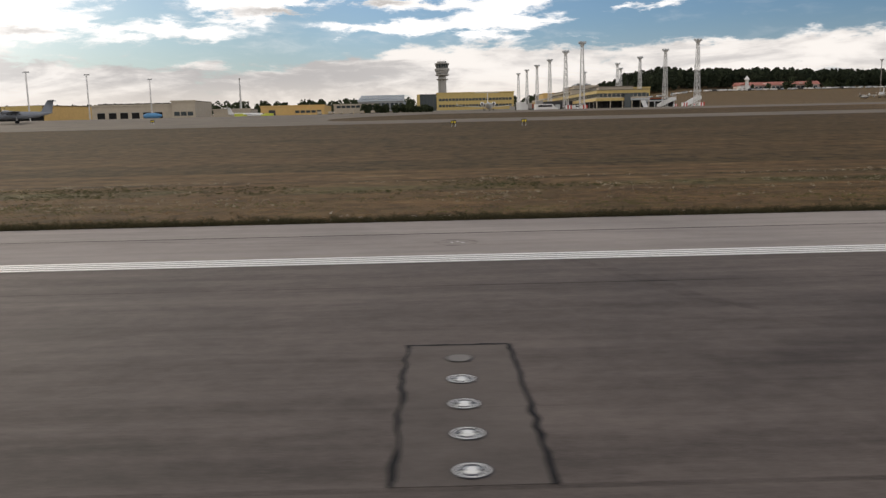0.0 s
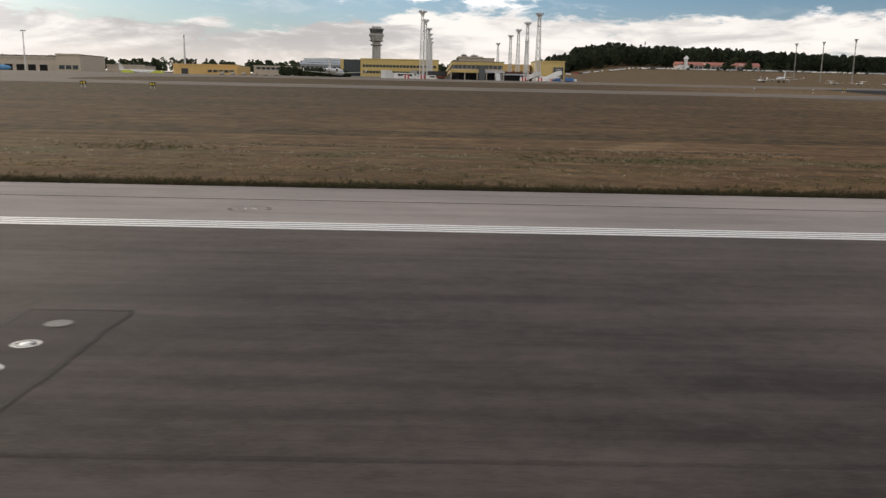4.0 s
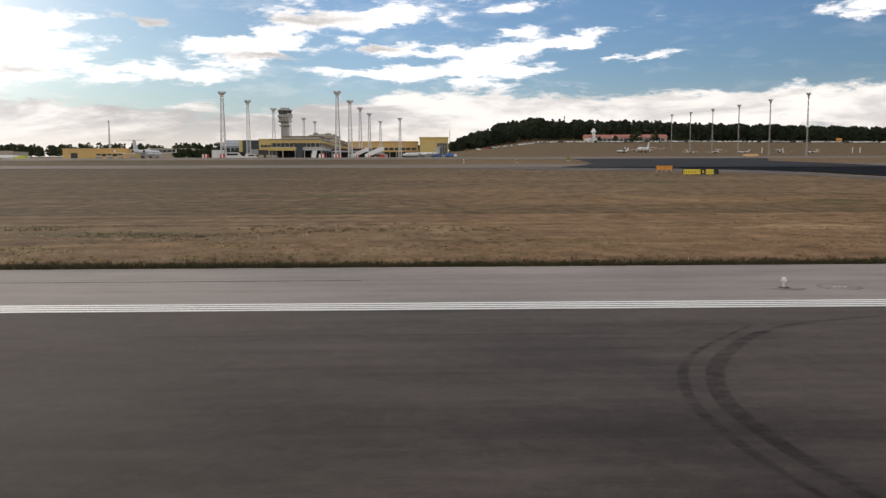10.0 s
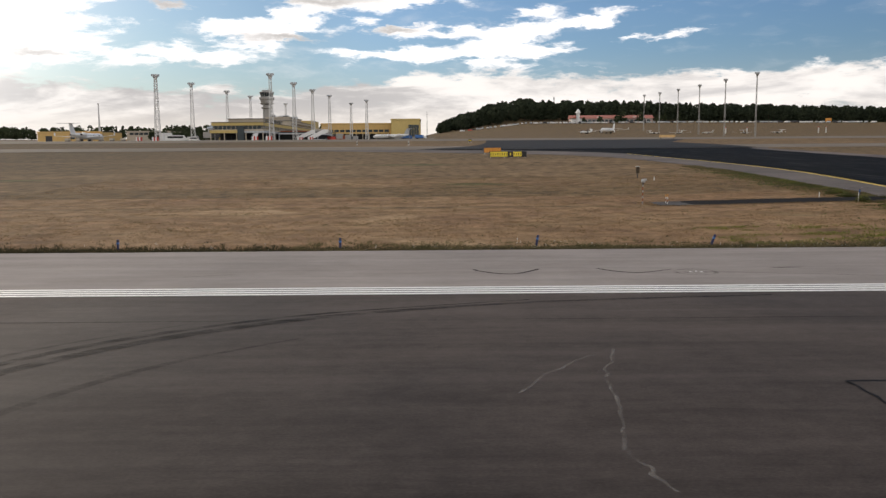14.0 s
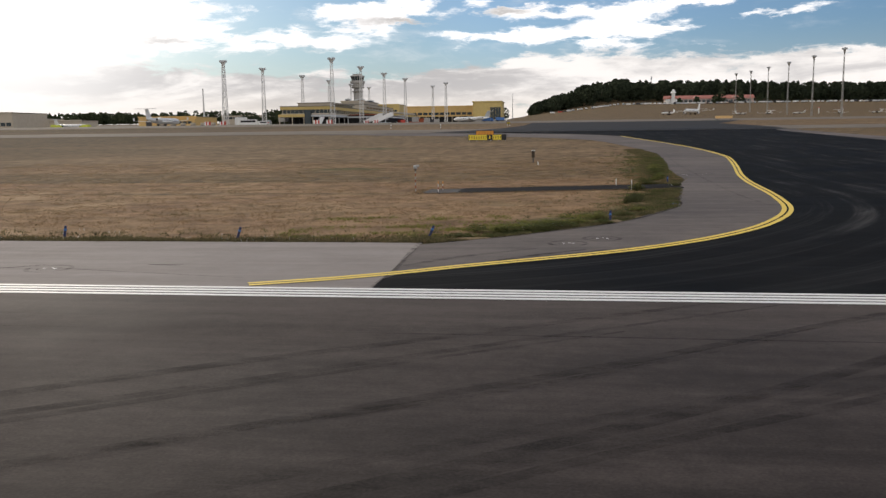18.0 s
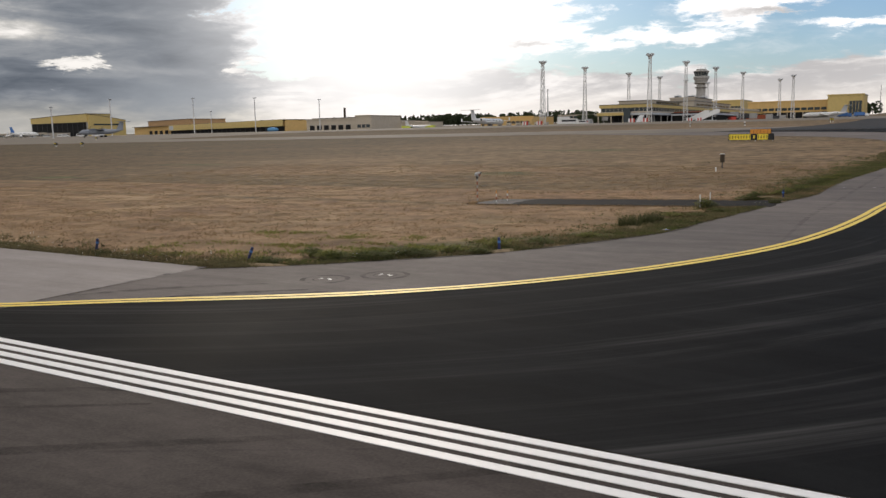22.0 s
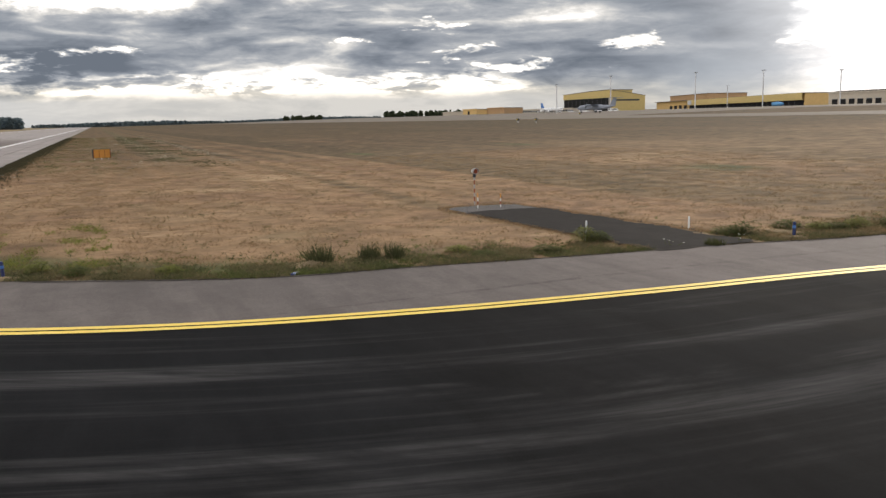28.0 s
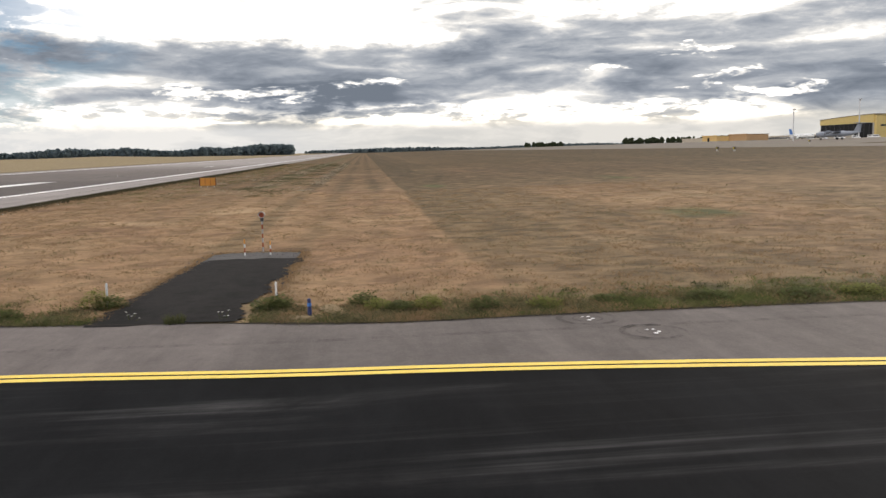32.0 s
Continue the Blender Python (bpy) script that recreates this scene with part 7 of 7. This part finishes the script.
# weeds along the taxiway curve
t = gen.uniform(29.8, 95, 40000)
off = gen.exponential(1.1, 40000)
verge = np.stack([grass_x(t) - .06 - off, t + gen.normal(0, .2, 40000)], 1)
wd = inside(clumpy(verge[:20000], .45, .12))
blades("verge_weeds", "green weeds and grass along the taxiway edge", wd, gen.uniform(.03, .12, len(wd)), .011, 8, "weed", 1.0)
wd = inside(clumpy(verge[20000:30000], .3, .3))
blades("verge_straw", "dry straw between the weeds of the taxiway edge", wd, gen.uniform(.03, .12, len(wd)), .012, 5, "straw", .8)
wd = inside(clumpy(verge[30000:] + (.15, 0), .6, .12))
blades("verge_weeds", "dark low weeds at the asphalt edge", wd, gen.uniform(.04, .17, len(wd)), .012, 8, "bush", 1.0)
lush_y = 84 - 24 * gen.uniform(0, 1, 16000) ** 1.3
lush = inside(clumpy(np.stack([grass_x(lush_y) - .08 - gen.exponential(.6, 16000), lush_y], 1), .55, .3))
blades("verge_weeds", "lush green weeds where the verge is damp", lush, gen.uniform(.04, .15, len(lush)), .012, 8, "weed", 1.0)
low_y = gen.uniform(39, 50.5, 7000)
low = inside(clumpy(np.stack([grass_x(low_y) - .05 - gen.exponential(.55, 7000), low_y], 1), .6, .35))
blades("verge_weeds", "low green weeds between the pad and the shoulder", low, gen.uniform(.03, .10, len(low)), .012, 8, "weed", 1.0)
mix_y = gen.uniform(54.5, 64, 7000)
mix = inside(clumpy(np.stack([grass_x(mix_y) - .05 - gen.exponential(.8, 7000), mix_y], 1), .7, .2))
blades("verge_straw", "mixed dry and green growth beside the pad", mix, gen.uniform(.04, .12, len(mix)), .012, 6, "straw", .9)
mat_y = gen.uniform(29.8, 100, 26000)
mat_p = inside(clumpy(np.stack([grass_x(mat_y) - .03 - 2.0 * gen.uniform(0, 1, 26000) ** 1.7, mat_y + gen.normal(0, .1, 26000)], 1), .5, .42))
blades("verge_mat", "dull olive low weeds matted along the taxiway edge", mat_p, gen.uniform(.04, .15, len(mat_p)), .015, 7, "weed_dull", 1.0)
mat_q = inside(clumpy(np.stack([gen.uniform(168, 190.5, 6000), 30.03 + gen.exponential(.6, 6000)], 1), .5, .45))
blades("verge_mat", "dark olive growth at the shoulder corner", mat_q, gen.uniform(.08, .24, len(mat_q)) * .7, .014, 7, "weed_dull", .8)
lip = thing("verge_lip", "thin dark ragged lip between grass and asphalt", "soil", kind="structure")
rl = random.Random(31)
rim_line = curve([(x, y) for y, x in GRASS[1:17]], 8)
part("lip", ribbon(B(), rim_line, [rl.uniform(.03, .16) for p in rim_line], 0.010), M["lip"], lip)
part("lip", ribbon(B(), [(-60 + .6 * i, 30.02 + rl.uniform(-.03, .03)) for i in range(416)], [rl.uniform(.03, .12) for i in range(416)], 0.010), M["lip"], lip)
# white flowers
fl = inside(clumpy(np.stack([gen.uniform(-60, 189, 2600), 30.2 + gen.exponential(.6, 2600)], 1), .12, .1))
blades("white_flowers", "small white flowers in the verge", fl, gen.uniform(.08, .14, len(fl)), .012, 2, "flower", .3, "flowers")


def weed_clump(x, y, h, w, mat, n, label, seed, tall=False):
    """A weed with stems and separate leaves."""
    rng = random.Random(seed)
    h, n = h * (.8 if tall else .6), int(n * 4.5)
    ob = thing("weed_clump", label, "weed", (x, y, height(x, y) - .03), group="weeds")
    verts, faces = [], []
    for i in range(n):
        a, r_ = rng.uniform(0, 6.283), w * rng.random() ** .6
        z = h * (1 - (r_ / w) ** 2 * .55) * rng.random() ** .7
        cx, cy = r_ * math.cos(a), r_ * math.sin(a) * .8
        s = rng.uniform(.02, .048) * (1 + h)
        th, up = rng.uniform(0, 6.283), rng.uniform(-.2, .8)
        k = len(verts)
        verts += [(cx, cy, z), (cx + s * math.cos(th + .5), cy + s * math.sin(th + .5), z + s * up * .7), (cx + 1.8 * s * math.cos(th), cy + 1.8 * s * math.sin(th), z + s * up), (cx + s * math.cos(th - .5), cy + s * math.sin(th - .5), z + s * up * .7)]
        faces.append((k, k + 1, k + 2, k + 3))
    if tall:
        # a tuft of long upright blades instead of leaves
        verts, faces = [], []
        for i in range(230):
            a, r_ = rng.uniform(0, 6.283), w * rng.random() ** .7
            cx, cy, hh = r_ * math.cos(a), r_ * math.sin(a) * .8, h * rng.uniform(.45, 1.15)
            th, ln = rng.uniform(0, 6.283), hh * .35
            k = len(verts)
            verts += [(cx - .012 * math.cos(th), cy - .012 * math.sin(th), 0), (cx + .012 * math.cos(th), cy + .012 * math.sin(th), 0), (cx + rng.gauss(0, ln), cy + rng.gauss(0, ln), hh)]
            faces.append((k, k + 1, k + 2))
    lv = quads("grass_tuft" if tall else "leaves", verts, faces, M[mat])
    lv.parent = ob
    tagged(lv, kind="stuff")
    bm = B()
    for i in range(7):
        a, r_ = rng.uniform(0, 6.283), w * .7 * rng.random()
        tube(bm, (r_ * .3 * math.cos(a), r_ * .3 * math.sin(a), 0), (r_ * math.cos(a), r_ * math.sin(a), h * rng.uniform(.4, .8)), .007, .004, 4)
    tagged(part("stems", bm, M["weed"], ob), kind="stuff")
    return ob


for i, (x, y, h, w, mat) in enumerate(((197.1, 42.8, .62, .42, "bush"), (197.33, 44.04, .50, .36, "bush"), (197.47, 44.7, .5, .34, "bush"), (198.09, 50.38, .5, .42, "weed"), (198.96, 54.13, .42, .55, "weed"),
                                       (200.44, 52.35, .26, .28, "bush"), (198.97, 56.27, .42, .45, "weed"), (200.03, 57.08, .34, .4, "weed"), (192.98, 32.96, .42, .6, "weed"), (193.82, 33.9, .4, .6, "weed"), (191.92, 32.61, .42, .5, "weed"),
                                       (200.3, 61.71, .22, .5, "weed"), (200.57, 63.86, .34, .6, "weed"), (200.93, 65.91, .3, .7, "weed"), (195.28, 34.9, .3, .4, "weed"), (198.61, 46.71, .2, .5, "weed"),
                                       (190.42, 31.29, .3, .5, "weed"), (184.0, 30.6, .2, .4, "bush"), (172.5, 30.5, .2, .4, "bush"), (178.4, 30.5, .22, .4, "bush"))):
    weed_clump(x, y, h, w, mat, int(130 * w / .4), "leafy green weed clump at the taxiway edge" if mat == "weed" else "dark tuft of long grass at the taxiway edge", 40 + i, mat == "bush")
for i, (x, y, h, w) in enumerate(((190.9, 32.7, .34, .34), (191.7, 32.5, .30, .40), (192.4, 33.1, .26, .36), (193.3, 33.7, .30, .42), (194.4, 34.9, .24, .34), (195.2, 36.3, .36, .30), (196.2, 37.2, .26, .38), (197.0, 39.2, .22, .36), (198.0, 50.0, .50, .36), (199.2, 54.4, .40, .34),
                                  (199.8, 56.6, .26, .34), (200.1, 57.7, .34, .36), (200.4, 58.9, .30, .40), (200.5, 60.2, .22, .42), (197.6, 46.4, .2, .4), (198.9, 48.3, .2, .4), (201.0, 67.2, .26, .5), (201.4, 69.6, .26, .5))):
    weed_clump(x, y, h * 1.55, w * 1.15, "weed_bright" if i % 3 else "weed", int(120 * w / .4), "yellow-green leafy weed in the verge" if i % 3 else "leafy green weed clump at the taxiway edge", 140 + i)
for i, (x, y) in enumerate(((199.92, 51.33), (200.27, 53.28), (193.61, 33.32), (192.56, 32.68))):
    ob = thing("flowering_weed", "low weed with white flower heads on the pad", "weed", (x, y, height(x, y) - .02), group="weeds")
    rng = random.Random(70 + i)
    bm, bs = B(), B()
    for k in range(5):
        px, py, pz = rng.gauss(0, .12), rng.gauss(0, .1), rng.uniform(.08, .22)
        disc(bm, px, py, pz, .028, 7)
        tube(bs, (px * .4, py * .4, 0), (px, py, pz), .005, .004, 3)
    part("flower_heads", bm, M["flower"], ob)
    part("stems", bs, M["weed"], ob)
# bare soil lips where the verge is worn
for i, (x, y, a, b) in enumerate(((199.59, 55.61, .9, .45), (190.84, 30.89, 1.3, .35), (197.41, 42.41, .5, .9), (195.75, 35.5, .9, .4), (188.6, 30.6, 1.2, .3), (200.45, 55.0, .7, .35))):
    rng = random.Random(90 + i)
    ob = thing("soil_heap", "patch of bare dry soil in the verge", "soil", (x, y, height(x, y) - .03), rng.uniform(0, 90), kind="stuff")
    bm = B()
    rings = []
    for r_, z in ((.8, 0), (.6, .03), (.34, .055), (.05, .065)):
        rings.append([(a * r_ * (1 + .25 * math.sin(3 * t_ + i)) * math.cos(t_), b * r_ * (1 + .2 * math.cos(2 * t_ + i)) * math.sin(t_), z) for t_ in [6.28319 * k / 16 for k in range(16)]])
    loft(bm, rings)
    part("soil", bm, M["soil"], ob, smooth=True)
